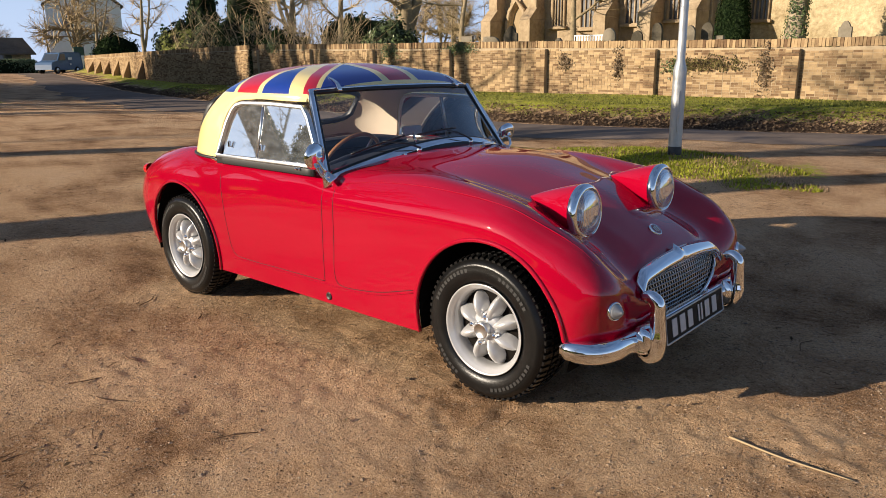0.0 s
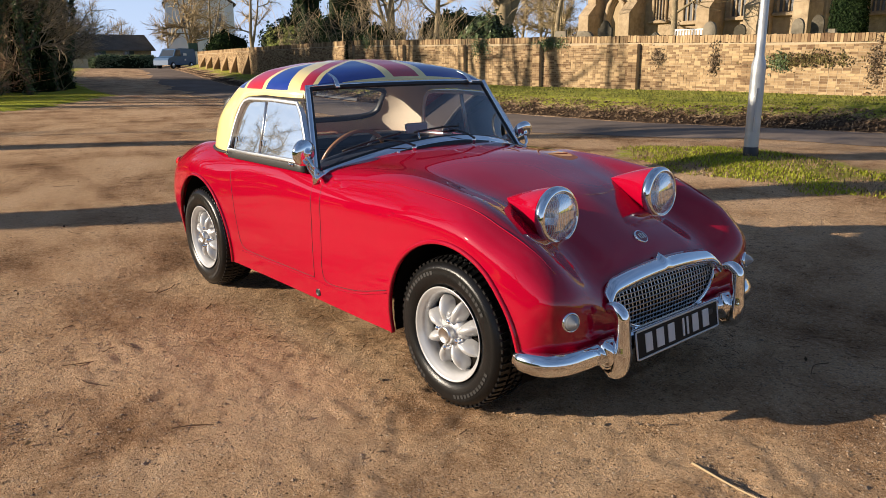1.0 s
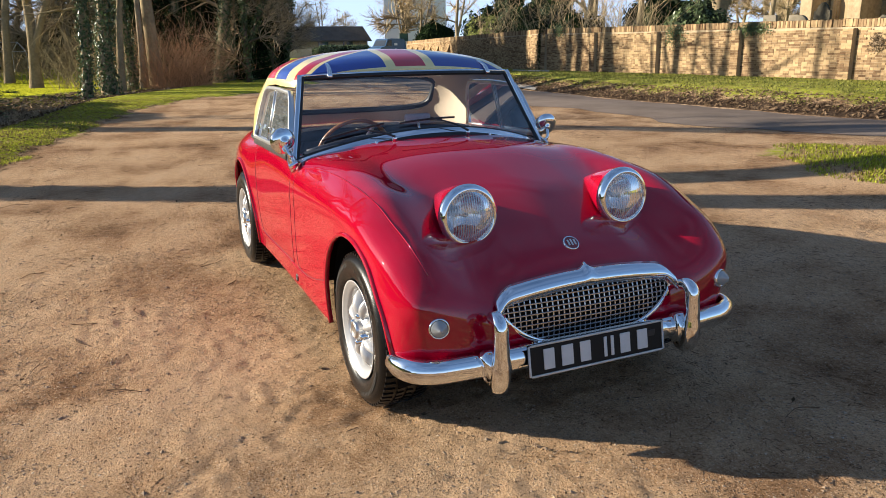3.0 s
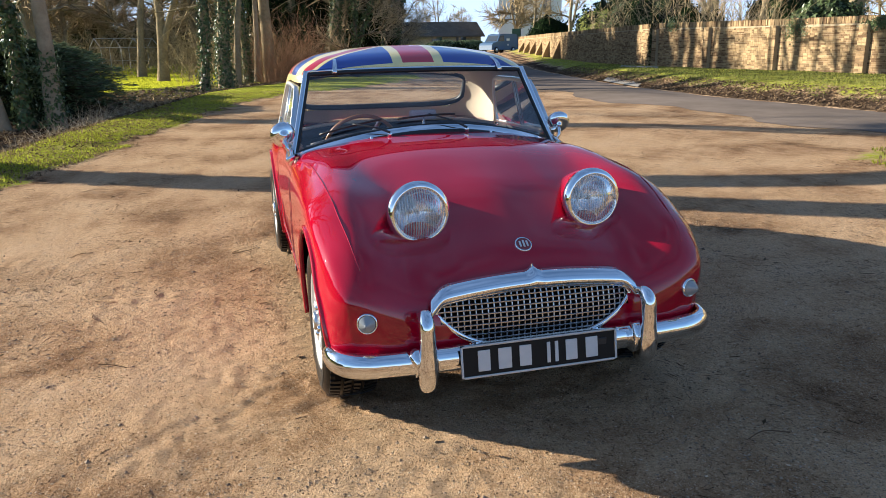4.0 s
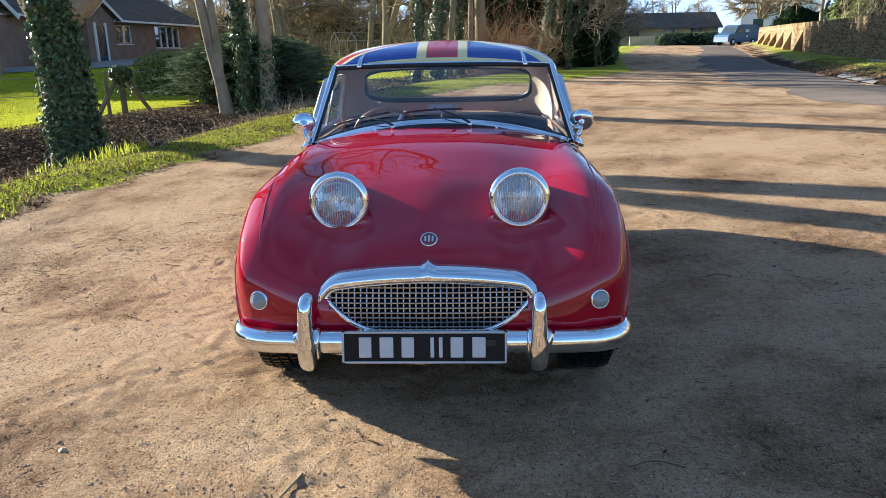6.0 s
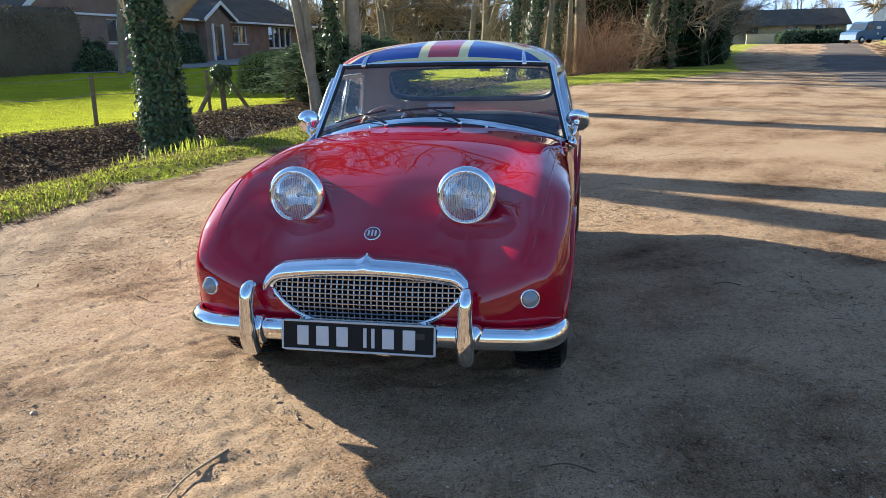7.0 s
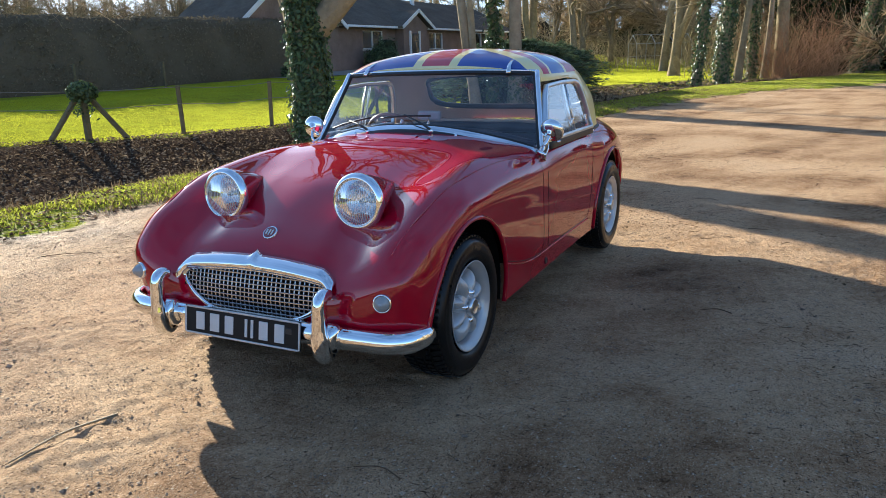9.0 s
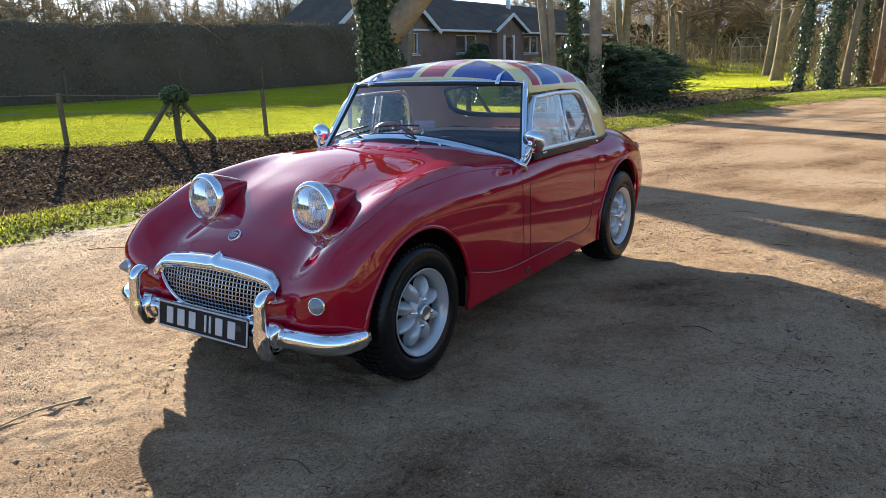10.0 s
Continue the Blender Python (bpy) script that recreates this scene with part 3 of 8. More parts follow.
SIDE = [  # rows from the nose lip to the tail: eight points each, from the sill up over the wing to the middle
    [(.36, .628, .252), (.40, .61, .255), (.43, .58, .26), (.45, .54, .265), (.463, .48, .27), (.468, .36, .278), (.468, .2, .28), (.468, 0, .28)],
    [(.345, .643, .25), (.39, .636, .32), (.43, .607, .36), (.462, .565, .385), (.482, .505, .375), (.484, .37, .36), (.48, .2, .36), (.478, 0, .36)],
    [(.325, .655, .24), (.365, .652, .37), (.412, .634, .44), (.452, .592, .478), (.47, .53, .475), (.462, .37, .44), (.452, .2, .445), (.448, 0, .452)],
    [(.28, .663, .225), (.30, .667, .40), (.33, .658, .50), (.362, .618, .567), (.385, .545, .582), (.388, .39, .515), (.392, .2, .528), (.392, 0, .538)],
    [(.20, .667, .205), (.205, .674, .40), (.21, .67, .545), (.215, .638, .635), (.225, .55, .667), (.235, .37, .600), (.240, .2, .612), (.240, 0, .627)],
    [(.08, .667, .19), (.08, .675, .40), (.08, .675, .57), (.08, .648, .68), (.08, .56, .722), (.08, .38, .682), (.08, .2, .690), (.08, 0, .703)],
    [(-.12, .665, .185), (-.12, .674, .39), (-.12, .674, .565), (-.12, .653, .695), (-.12, .565, .755), (-.12, .40, .740), (-.12, .2, .752), (-.12, 0, .760)],
    [(-.35, .662, .182), (-.35, .671, .37), (-.35, .671, .55), (-.35, .654, .695), (-.35, .575, .77), (-.35, .41, .785), (-.35, .2, .805), (-.35, 0, .81)],
    [(-.60, .66, .18), (-.60, .669, .35), (-.60, .669, .53), (-.60, .654, .69), (-.60, .585, .763), (-.60, .41, .797), (-.60, .2, .820), (-.60, 0, .827)],
    [(-.80, .658, .18), (-.80, .667, .34), (-.80, .667, .52), (-.80, .654, .685), (-.80, .60, .750), (-.80, .43, .796), (-.80, .2, .827), (-.80, 0, .834)],
    [(-.95, .657, .18), (-.95, .667, .34), (-.95, .667, .52), (-.95, .655, .68), (-.95, .62, .742), (-.95, .50, .765), (-.95, .25, .79), (-.95, 0, .80)],
    [(-1.3, .656, .18), (-1.3, .667, .34), (-1.3, .667, .52), (-1.3, .656, .68), (-1.3, .632, .740), (-1.3, .55, .75), (-1.3, .3, .75), (-1.3, 0, .75)],
    [(-1.65, .658, .18), (-1.65, .672, .34), (-1.65, .675, .52), (-1.65, .658, .685), (-1.65, .622, .748), (-1.65, .52, .758), (-1.65, .26, .765), (-1.65, 0, .768)],
    [(-1.88, .665, .18), (-1.88, .684, .35), (-1.88, .69, .53), (-1.88, .665, .695), (-1.88, .595, .765), (-1.88, .46, .775), (-1.88, .22, .78), (-1.88, 0, .78)],
    [(-2.10, .665, .185), (-2.10, .684, .36), (-2.10, .69, .53), (-2.10, .66, .70), (-2.10, .575, .775), (-2.10, .42, .775), (-2.10, .2, .775), (-2.10, 0, .775)],
    [(-2.34, .645, .20), (-2.34, .665, .37), (-2.34, .668, .52), (-2.34, .635, .675), (-2.34, .55, .745), (-2.34, .40, .75), (-2.34, .2, .75), (-2.34, 0, .75)],
    [(-2.56, .60, .27), (-2.57, .625, .39), (-2.57, .625, .51), (-2.57, .585, .63), (-2.57, .505, .69), (-2.57, .36, .70), (-2.57, .18, .70), (-2.57, 0, .70)],
    [(-2.68, .53, .34), (-2.70, .55, .42), (-2.71, .55, .50), (-2.71, .515, .58), (-2.71, .45, .625), (-2.71, .32, .635), (-2.71, .16, .635), (-2.71, 0, .635)],
    [(-2.75, .42, .40), (-2.77, .43, .45), (-2.78, .43, .49), (-2.785, .41, .53), (-2.785, .36, .555), (-2.785, .26, .56), (-2.785, .13, .56), (-2.785, 0, .56)],
    [(-2.77, .22, .44), (-2.785, .23, .455), (-2.795, .23, .47), (-2.80, .22, .485), (-2.80, .19, .495), (-2.80, .14, .50), (-2.80, .07, .50), (-2.80, 0, .50)],
]
net = np.array(SIDE)
mirrored = net[:, :-1].copy()[:, ::-1]
mirrored[..., 1] *= -1
NU, NV = 240, 121
BODY = patch(np.concatenate([net, mirrored], axis=1), NU, NV)      # from the left sill over the top to the right sill
BODY_N = -grid_normals(BODY)
if BODY_N[NU // 3, NV // 2, 2] < 0:
    BODY_N = -BODY_N

ARCHES = ((0.02, 0.27, 0.335), (-2.065, 0.27, 0.345))
cell = (BODY[:-1, :-1] + BODY[1:, :-1] + BODY[:-1, 1:] + BODY[1:, 1:]) / 4
gone = np.zeros(cell.shape[:2], bool)
rim_mask = np.zeros((NU, NV), bool)


def snap(inside, move):
    """Cuts cells away and pulls the corners left on the rim of the cut onto its true outline."""
    gone[inside] = True
    kept = ~gone
    vk, vg = np.zeros((NU, NV), bool), np.zeros((NU, NV), bool)
    for du in (0, 1):
        for dv in (0, 1):
            vk[du:NU - 1 + du, dv:NV - 1 + dv] |= kept
            vg[du:NU - 1 + du, dv:NV - 1 + dv] |= inside
    rim = np.argwhere(vk & vg)
    for i, j in rim:
        BODY[i, j] = move(BODY[i, j])
        rim_mask[i, j] = True
    return [tuple(BODY[i, j]) for i, j in rim]


lips = []
for ax, az, ar in ARCHES:
    for sgn in (1, -1):
        hit = ((cell[..., 0] - ax) ** 2 + (cell[..., 2] - az) ** 2 < ar**2) & (cell[..., 1] * sgn > 0.48)

        def to_rim(p, ax=ax, az=az, ar=ar):
            d = math.hypot(p[0] - ax, p[2] - az) or 1
            return np.array([ax + (p[0] - ax) * ar / d, p[1], az + (p[2] - az) * ar / d])
        lips.append((ax, az, ar, sgn, snap(hit, to_rim)))

# the mouth of the grille
def mouth_top(y):
    return 0.466 - 0.25 * y * y - 18 * max(0, abs(y) - .30) ** 2


def mouth_low(y):
    u = min(1.0, abs(y) / 0.335)
    return 0.292 + 0.125 * u**3.6


my, mz = cell[..., 1], cell[..., 2]
in_mouth = (cell[..., 0] > 0.40) & (np.abs(my) < 0.333) & (mz < 0.466 - 0.25 * my**2 - 18 * np.maximum(0, np.abs(my) - .30) ** 2) & (mz > 0.292 + 0.125 * np.minimum(1, np.abs(my) / 0.335) ** 3.6)
snap(in_mouth, lambda p: p)
# the cockpit, under the hard top
gone[(cell[..., 0] < -0.93) & (cell[..., 0] > -2.0) & (np.abs(cell[..., 1]) < 0.575) & (cell[..., 2] > 0.6)] = True


def body_part(name, pick, label=""):
    idx = np.argwhere(pick & ~gone)
    used, verts, nrm, faces = {}, [], [], []
    for i, j in idx:
        f = []
        corners = [(i, j), (i + 1, j), (i + 1, j + 1), (i, j + 1)]
        for a, b in corners:
            if (a, b) not in used:
                used[(a, b)] = len(verts)
                verts.append(BODY[a, b])
                nrm.append(BODY_N[a, b])
            f.append(used[(a, b)])
        n = np.cross(verts[f[1]] - verts[f[0]], verts[f[3]] - verts[f[0]])
        flip = np.dot(n, nrm[f[0]]) <= 0
        on_rim = [rim_mask[c] for c in corners]
        if sum(on_rim) == 4:
            continue
        if sum(on_rim) == 3:
            k = on_rim.index(False)
            split = [[f[k], f[(k + 1) % 4], f[(k + 2) % 4]], [f[k], f[(k + 2) % 4], f[(k + 3) % 4]]]
        else:
            split = [f]
        faces += [q[::-1] if flip else q for q in split]
    return mesh_from(name, verts, faces, M["red"], car, label, True, nrm)


cx, cy, cz = cell[..., 0], cell[..., 1], cell[..., 2]
door_rear = -1.672 + 0.17 * np.clip((0.745 - cz) / 1.05, 0, 1) + 0.05 * np.clip((0.33 - cz) / 0.05, 0, 1) ** 2
is_door = (cx < -0.875) & (cx > door_rear) & (cz > 0.285) & (np.abs(cy) > 0.56)
is_bonnet = (cx > -0.80) & ((cz > 0.283 + 0.068 * np.clip((cx + 0.70) / 0.37, 0, 1) ** 1.2) | (cx > -0.2)) & ~is_door
body_part("body", ~is_door & ~is_bonnet)
body_part("bonnet", is_bonnet, "glossy red front bonnet and wings in one piece")
for sgn in (1, -1):
    body_part("door", is_door & (cy * sgn > 0), "glossy red door")


def on_side(x, z, sgn):
    """The point of the body's side at that x and z."""
    d = (BODY[..., 0] - x) ** 2 + (BODY[..., 2] - z) ** 2 + 10 * (BODY[..., 1] * sgn < 0.4)
    near = np.argsort(d.ravel())[:6]
    w = 1 / (d.ravel()[near] + 1e-6)
    y = (BODY[..., 1].ravel()[near] * w).sum() / w.sum()
    return np.array([x, y, z])


def on_top(x, y):
    """The point of the body's upper surface over that place."""
    d = (BODY[..., 0] - x) ** 2 + (BODY[..., 1] - y) ** 2 + 10 * (BODY[..., 2] < 0.34)
    near = np.argsort(d.ravel())[:5]
    w = 1 / (d.ravel()[near] + 1e-6)
    z = (BODY[..., 2].ravel()[near] * w).sum() / w.sum()
    return np.array([x, y, z])


def seam(line, sgn, wide=0.005, mat="seam"):
    pts = np.array([on_side(x, z, sgn) for x, z in hermite(np.array(line, float)[:, None, :], max(12, len(line) * 5))[:, 0]])
    pts[1:-1] = (pts[:-2] + pts[1:-1] * 2 + pts[2:]) / 4
    bar("panel_gap", pts, ring(wide / 2, 6), M[mat], car, up=(0, 1, 0))


for sgn in (1, -1):
    seam([(-1.672, .745), (-1.664, .66), (-1.640, .52), (-1.618, .40), (-1.604, .33), (-1.592, .300), (-1.565, .284), (-1.5, .280), (-1.2, .280), (-.88, .282)], sgn, .0036)
    seam([(-.878, .735), (-.877, .6), (-.876, .45), (-.878, .282)], sgn, .0036)
    seam([(-.802, .735), (-.802, .6), (-.802, .45), (-.803, .31), (-.795, .288), (-.76, .281), (-.65, .286), (-.50, .308), (-.42, .328), (-.33, .352)], sgn, .0036)
    # the rolled edge of the sill under the bonnet and the door
    sill = np.array([on_side(x, z, sgn) for x, z in [(-1.60, .268), (-1.2, .269), (-.9, .270), (-.76, .270), (-.65, .275), (-.50, .297), (-.42, .317), (-.33, .341)]])
    bar("sill_bead", hermite(sill[:, None, :], 40)[:, 0], ring(0.0032, 6), M["red"], car)
    top = np.array([on_top(x, sgn * y) for x, y in [(-.76, .628), (-.6, .61), (-.4, .60), (-.2, .595), (0, .59), (.1, .585), (.2, .578), (.3, .567), (.36, .56), (.41, .55)]])
    bar("wing_bead", hermite(top[:, None, :], 50)[:, 0], ring(0.0022, 6), M["red"], car)
for ax, az, ar, sgn, rim in lips:
    rim = sorted(rim, key=lambda p: (math.atan2(p[2] - az, p[0] - ax) + math.pi / 2) % (2 * math.pi))
    ra = np.array([(math.atan2(p[2] - az, p[0] - ax) + math.pi / 2) % (2 * math.pi) for p in rim])
    ry = np.array([p[1] for p in rim])
    ga = np.linspace(ra.min(), ra.max(), 60)
    gy_ = np.array([(ry * np.exp(-((ra - g) / .06) ** 2)).sum() / np.exp(-((ra - g) / .06) ** 2).sum() for g in ga])
    lip_line = [(ax + ar * math.cos(g - math.pi / 2), y, az + ar * math.sin(g - math.pi / 2)) for g, y in zip(ga, gy_)]
    bar("arch_lip", lip_line, rounded(.016, .020, .007), M["red"], car, up=(0, 1, 0))
    v, f = [], []
    for i in range(33):
        a = radians(-14 + 208 * i / 32)
        for y, r in ((0.638, ar + 0.012), (0.40, ar + 0.012), (0.40, 0.01)):
            v.append((ax + r * math.cos(a), sgn * y, az + r * math.sin(a)))
    for i in range(32):
        for k in range(2):
            f.append((3 * i + k, 3 * i + k + 1, 3 * i + k + 4, 3 * i + k + 3))
    mesh_from("wheel_well", v, f, M["dark_in"], car)
bm = bmesh.new()
box(bm, (-1.10, 0, .215), (2.80, 0.78, 0.07), 0.01)
box(bm, (-0.78, 0, .48), (0.05, 1.2, 0.5), 0.01)
box(bm, (-1.30, 0, .20), (0.95, 1.28, 0.03), 0.01)
part("floor_pan", bm, M["dark_in"], car)

# ---- wheels ----
RIM = 0.925      # small alloy rims in tall tyres


def tyre_r(r):
    return .167 + (r - .178) * 1.21


def wheel(x, y, sgn):
    w = new("wheel")
    w.parent = car
    w.matrix_local = pose(x, y, 0.262 if x > -1 else 0.266, 0, 0, 0 if sgn > 0 else 180)
    # local: y outward
    R = 0.272
    prof = [(-.16, .188), (-.165, .20), (-.168, .225), (-.16, .248), (-.145, .258), (-.125, .263)]
    for g in (-.10, -.065, -.03):
        prof += [(g - .005, .2645), (g - .004, .259), (g + .004, .259), (g + .005, .2645)]
    prof += [(-.004, .263), (.012, .257), (.022, .247), (.027, .240), (.0265, .238), (.03, .228), (.028, .205), (.022, .195), (.014, .187), (-.01, .178)]
    prof = [(h, tyre_r(r)) for h, r in prof]
    v, f = lathe(prof, 72, "y")
    mesh_from("tyre", v, f, M["rubber"], w, "black tyre with a grooved tread", True)
    # tread blocks
    v, f = [], []
    for i in range(64):
        a = 2 * math.pi * i / 64
        for y0, y1, sk in ((-.152, -.106, .02), (-.094, -.070, -.015), (-.060, -.036, .015), (-.024, .010, .02)):
            b = len(v)
            for yy, da in ((y0, 0), (y1, sk)):
                for dr, ww in ((.256, 0), (.2705, 0.006), (.2705, .056), (.256, .062)):
                    an = a + da + ww
                    rr = tyre_r(dr - (0.006 if yy in (-.152, .010) else 0))
                    v.append((rr * math.cos(an), yy, rr * math.sin(an)))
            f += [(b, b + 1, b + 5, b + 4), (b + 1, b + 2, b + 6, b + 5), (b + 2, b + 3, b + 7, b + 6), (b, b + 3, b + 2, b + 1), (b + 4, b + 5, b + 6, b + 7)]
    tag = mesh_from("tread", v, f, M["rubber"], w)
    tag["kind"] = "stuff"
    # sidewall ribs and plain bars where the moulded words stand
    for a0, a1, r in ((20, 75, .227), (110, 150, .227), (200, 262, .227), (300, 335, .227)):
        v, f = [], []
        n = int((a1 - a0) / 5)
        for i in range(n):
            for e in (0, 1):
                an = radians(a0 + i * 5 + e * 3.2)
                for rr in (r - .007, r + .007):
                    v.append((rr * math.cos(an), .0308, rr * math.sin(an)))
            f.append((4 * i, 4 * i + 1, 4 * i + 3, 4 * i + 2))
        mesh_from("sidewall_mark", v, f, M["tyre_mark"], w)
    v, f = lathe([(-.15, .185), (-.148, .165), (-.02, .160), (.0, .168), (.008, .176), (.017, .186), (.022, .190), (.023, .186), (.019, .181), (.010, .172), (.004, .163), (-.02, .157), (-.14, .160)], 72, "y")
    v = [(p[0] * RIM, p[1], p[2] * RIM) for p in v]
    mesh_from("rim", v, f, M["wheel"], w, "silver eight-spoke alloy rim", True)
    for i in range(8):
        a = 2 * math.pi * (i + 0.5) / 8
        d, s = np.array([math.cos(a), 0, math.sin(a)]), np.array([-math.sin(a), 0, math.cos(a)])
        v, f = [], []
        rows = [(.030, .012, .008, .004), (.046, .0135, .012, .006), (.058, .0185, .020, .006), (.075, .0250, .026, .004), (.095, .0290, .027, .000), (.113, .0292, .023, -.004), (.128, .0262, .016, -.010), (.141, .0200, .007, -.017), (.150, .0110, -.004, -.026), (.154, .004, -.016, -.034)]
        k = 9
        for r, hw, top, edge in rows:
            for q in range(k):
                u = -1 + 2 * q / (k - 1)
                yy = edge - .026 + (top - edge + .026) * (1 - abs(u) ** 2.2)
                v.append(d * r * RIM + s * hw * u + np.array([0, yy - .004, 0]))
        for r in range(len(rows) - 1):
            for q in range(k - 1):
                f.append((r * k + q, r * k + q + 1, (r + 1) * k + q + 1, (r + 1) * k + q))
        mesh_from("spoke", v, f, M["wheel"], w, "", True)
    v, f = lathe([(-.06, .072), (-.012, .070), (-.002, .064), (.004, .056), (.006, .036), (.012, .033), (.024, .031), (.026, .026), (.026, .010), (.026, .0005)], 32, "y")
    mesh_from("hub", v, f, M["wheel"], w, "", True)
    v, f = lathe([(.006, .0335), (.020, .0335), (.030, .0325), (.0345, .029), (.0355, .0265), (.033, .0245), (.033, .0005)], 32, "y")
    mesh_from("hub_cap", v, f, M["alu"], w, "round brushed metal hub cap", True)
    for i in range(4):
        a = 2 * math.pi * i / 4 + 0.2
        v, f = lathe([(-.002, .0125), (.006, .0125), (.008, .0105), (.022, .0100), (.026, .0075), (.028, .0004)], 12, "y")
        v = [(p[0] + .053 * math.cos(a), p[1], p[2] + .053 * math.sin(a)) for p in v]
        mesh_from("wheel_nut", v, f, M["chrome"], w, "", True)
    v, f = lathe([(-.12, .144), (-.04, .143), (-.036, .138), (-.036, .02), (-.06, .0005)], 32, "y")
    mesh_from("brake_drum", v, f, M["dark_in"], w, "", True)
    return w


for x, y in ((0.004, 0.632), (-2.03, 0.668)):
    for sgn in (1, -1):
        wheel(x, sgn * y, sgn)

def frosted_lens():
    """Fluted lamp glass: clear, with a pale share that scatters."""
    m = clear_glass("fluted_headlamp_glass", (.97, .98, .98), .06, .04)
    nt = m.node_tree
    d = nt.nodes.new("ShaderNodeBsdfDiffuse")
    d.inputs[0].default_value = (.82, .84, .86, 1)
    wv = nt.nodes.new("ShaderNodeTexWave")
    wv.bands_direction = "Y"
    wv.inputs["Scale"].default_value = 38
    tcn = nt.nodes.new("ShaderNodeTexCoord")
    nt.links.new(tcn.outputs["Object"], wv.inputs["Vector"])
    mr = nt.nodes.new("ShaderNodeMapRange")
    mr.inputs[3].default_value, mr.inputs[4].default_value = .08, .32
    nt.links.new(wv.outputs["Fac"], mr.inputs[0])
    mx = nt.nodes.new("ShaderNodeMixShader")
    out = nt.nodes["Material Output"]
    src = out.inputs[0].links[0].from_socket
    nt.links.new(mr.outputs[0], mx.inputs[0])
    nt.links.new(src, mx.inputs[1])
    nt.links.new(d.outputs[0], mx.inputs[2])
    nt.links.new(mx.outputs[0], out.inputs[0])
    return m


M["headlamp_glass"] = frosted_lens()
# pale diffuse share in the perspex: the sky's whitish reflection put into colour
hz = M["perspex"].node_tree
hd_ = hz.nodes.new("ShaderNodeBsdfDiffuse")
hd_.inputs[0].default_value = (.75, .80, .84, 1)
hm_ = hz.nodes.new("ShaderNodeMixShader")
hn2 = hz.nodes.new("ShaderNodeTexNoise")
hn2.inputs["Scale"].default_value, hn2.inputs["Detail"].default_value = 7.0, 6
hr_ = hz.nodes.new("ShaderNodeMapRange")
hr_.inputs[1].default_value, hr_.inputs[2].default_value, hr_.inputs[3].default_value, hr_.inputs[4].default_value = .3, .7, .03, .12
hz.links.new(hn2.outputs[0], hr_.inputs[0])
hz.links.new(hr_.outputs[0], hm_.inputs[0])
hz.links.new(hz.nodes["Material Output"].inputs[0].links[0].from_socket, hm_.inputs[1])
hz.links.new(hd_.outputs[0], hm_.inputs[2])
hz.links.new(hm_.outputs[0], hz.nodes["Material Output"].inputs[0])


# ---- nose: grille, bumper, lamps ----
def nose_x(y, z):
    """How far forward the front of the body stands there."""
    return 0.484 - 0.10 * max(0, z - 0.36) - 1.6 * max(0, z - 0.36) ** 2 - 0.10 * y * y


def disc(name, profile, c, turn, mat, parent, k=40, label=""):
    v, f = lathe(profile, k, "x")
    m = Matrix.Translation(c) @ turn
    return mesh_from(name, [m @ Vector(p) for p in v], f, mat, parent, label, True)


outline = []
for i in range(41):
    y = -0.333 + 0.666 * i / 40
    outline.append((nose_x(y, mouth_low(y)), y, mouth_low(y)))
for i in range(1, 40):
    y = 0.333 - 0.666 * i / 40
    outline.append((nose_x(y, mouth_top(y)) + .002, y, mouth_top(y)))
bar("grille_surround", outline, rounded(.016, .014, .006), M["chrome"], car, closed=True, up=(1, 0, 0), label="chrome grille surround")
# the chrome lip over the mouth, with its small peak
rows_u, cols = [], []
for i in range(81):
    y = -0.352 + 0.704 * i / 80
    u = abs(y) / 0.352
    low = mouth_top(min(0.333, abs(y))) - (0.022 * max(0, u - .94) / .06)
    drop = 0.24 * y * y + 6.5 * max(0, abs(y) - .28) ** 2
    high = 0.517 - drop + 0.015 * max(0, 1 - abs(y) / 0.028) ** 1.3
    high = max(high, low + .012)
    ring_pts = []
    for q in range(9):
        w = q / 8
        z = low - 0.004 + (high - low + .004) * w
        x = nose_x(y, z) + 0.004 + 0.024 * math.sin(math.pi * w) ** 0.6
        ring_pts.append((x, y, z))
    cols.append(ring_pts)
A = np.array(cols)
v = A.reshape(-1, 3)
f = [(i * 9 + q, (i + 1) * 9 + q, (i + 1) * 9 + q + 1, i * 9 + q + 1) for i in range(80) for q in range(8)]
lip = mesh_from("grille_lip", v, f, M["chrome"], car, "chrome lip with a small peak over the grille", True)
sol = lip.modifiers.new("thick", "SOLIDIFY")
sol.thickness, sol.offset = 0.006, -1
# the mesh: crossed bars
v, f = [], []


def add_bar(pts, sec, up):
    a, b = sweep(pts, sec, False, up)
    o = len(v)
    v.extend(a)
    f.extend([tuple(i + o for i in q) for q in b])


sq = rounded(.0054, .0050, .0012, 1)
for i in range(-16, 17):
    y = i * 0.0200
    zs = np.linspace(mouth_low(y), mouth_top(y), 6)
    add_bar([(nose_x(y, z) - .012, y, z) for z in zs], sq, (1, 0, 0))
for k in range(11):
    z = 0.300 + k * 0.0160
    ys = [y for y in np.linspace(-.333, .333, 61) if mouth_low(y) <= z <= mouth_top(y)]
    if len(ys) > 3:
        add_bar([(nose_x(y, z) - .009, y, z) for y in ys], sq, (1, 0, 0))
mesh_from("grille_mesh", v, f, M["mesh"], car, "steel lattice grille")["kind"] = "stuff"
v, f = [], []
for i in range(29):
    y = -0.34 + 0.68 * i / 28
    for z in (0.27, 0.34, 0.41, 0.49):
        v.append((nose_x(y, z) - .05, y, z))
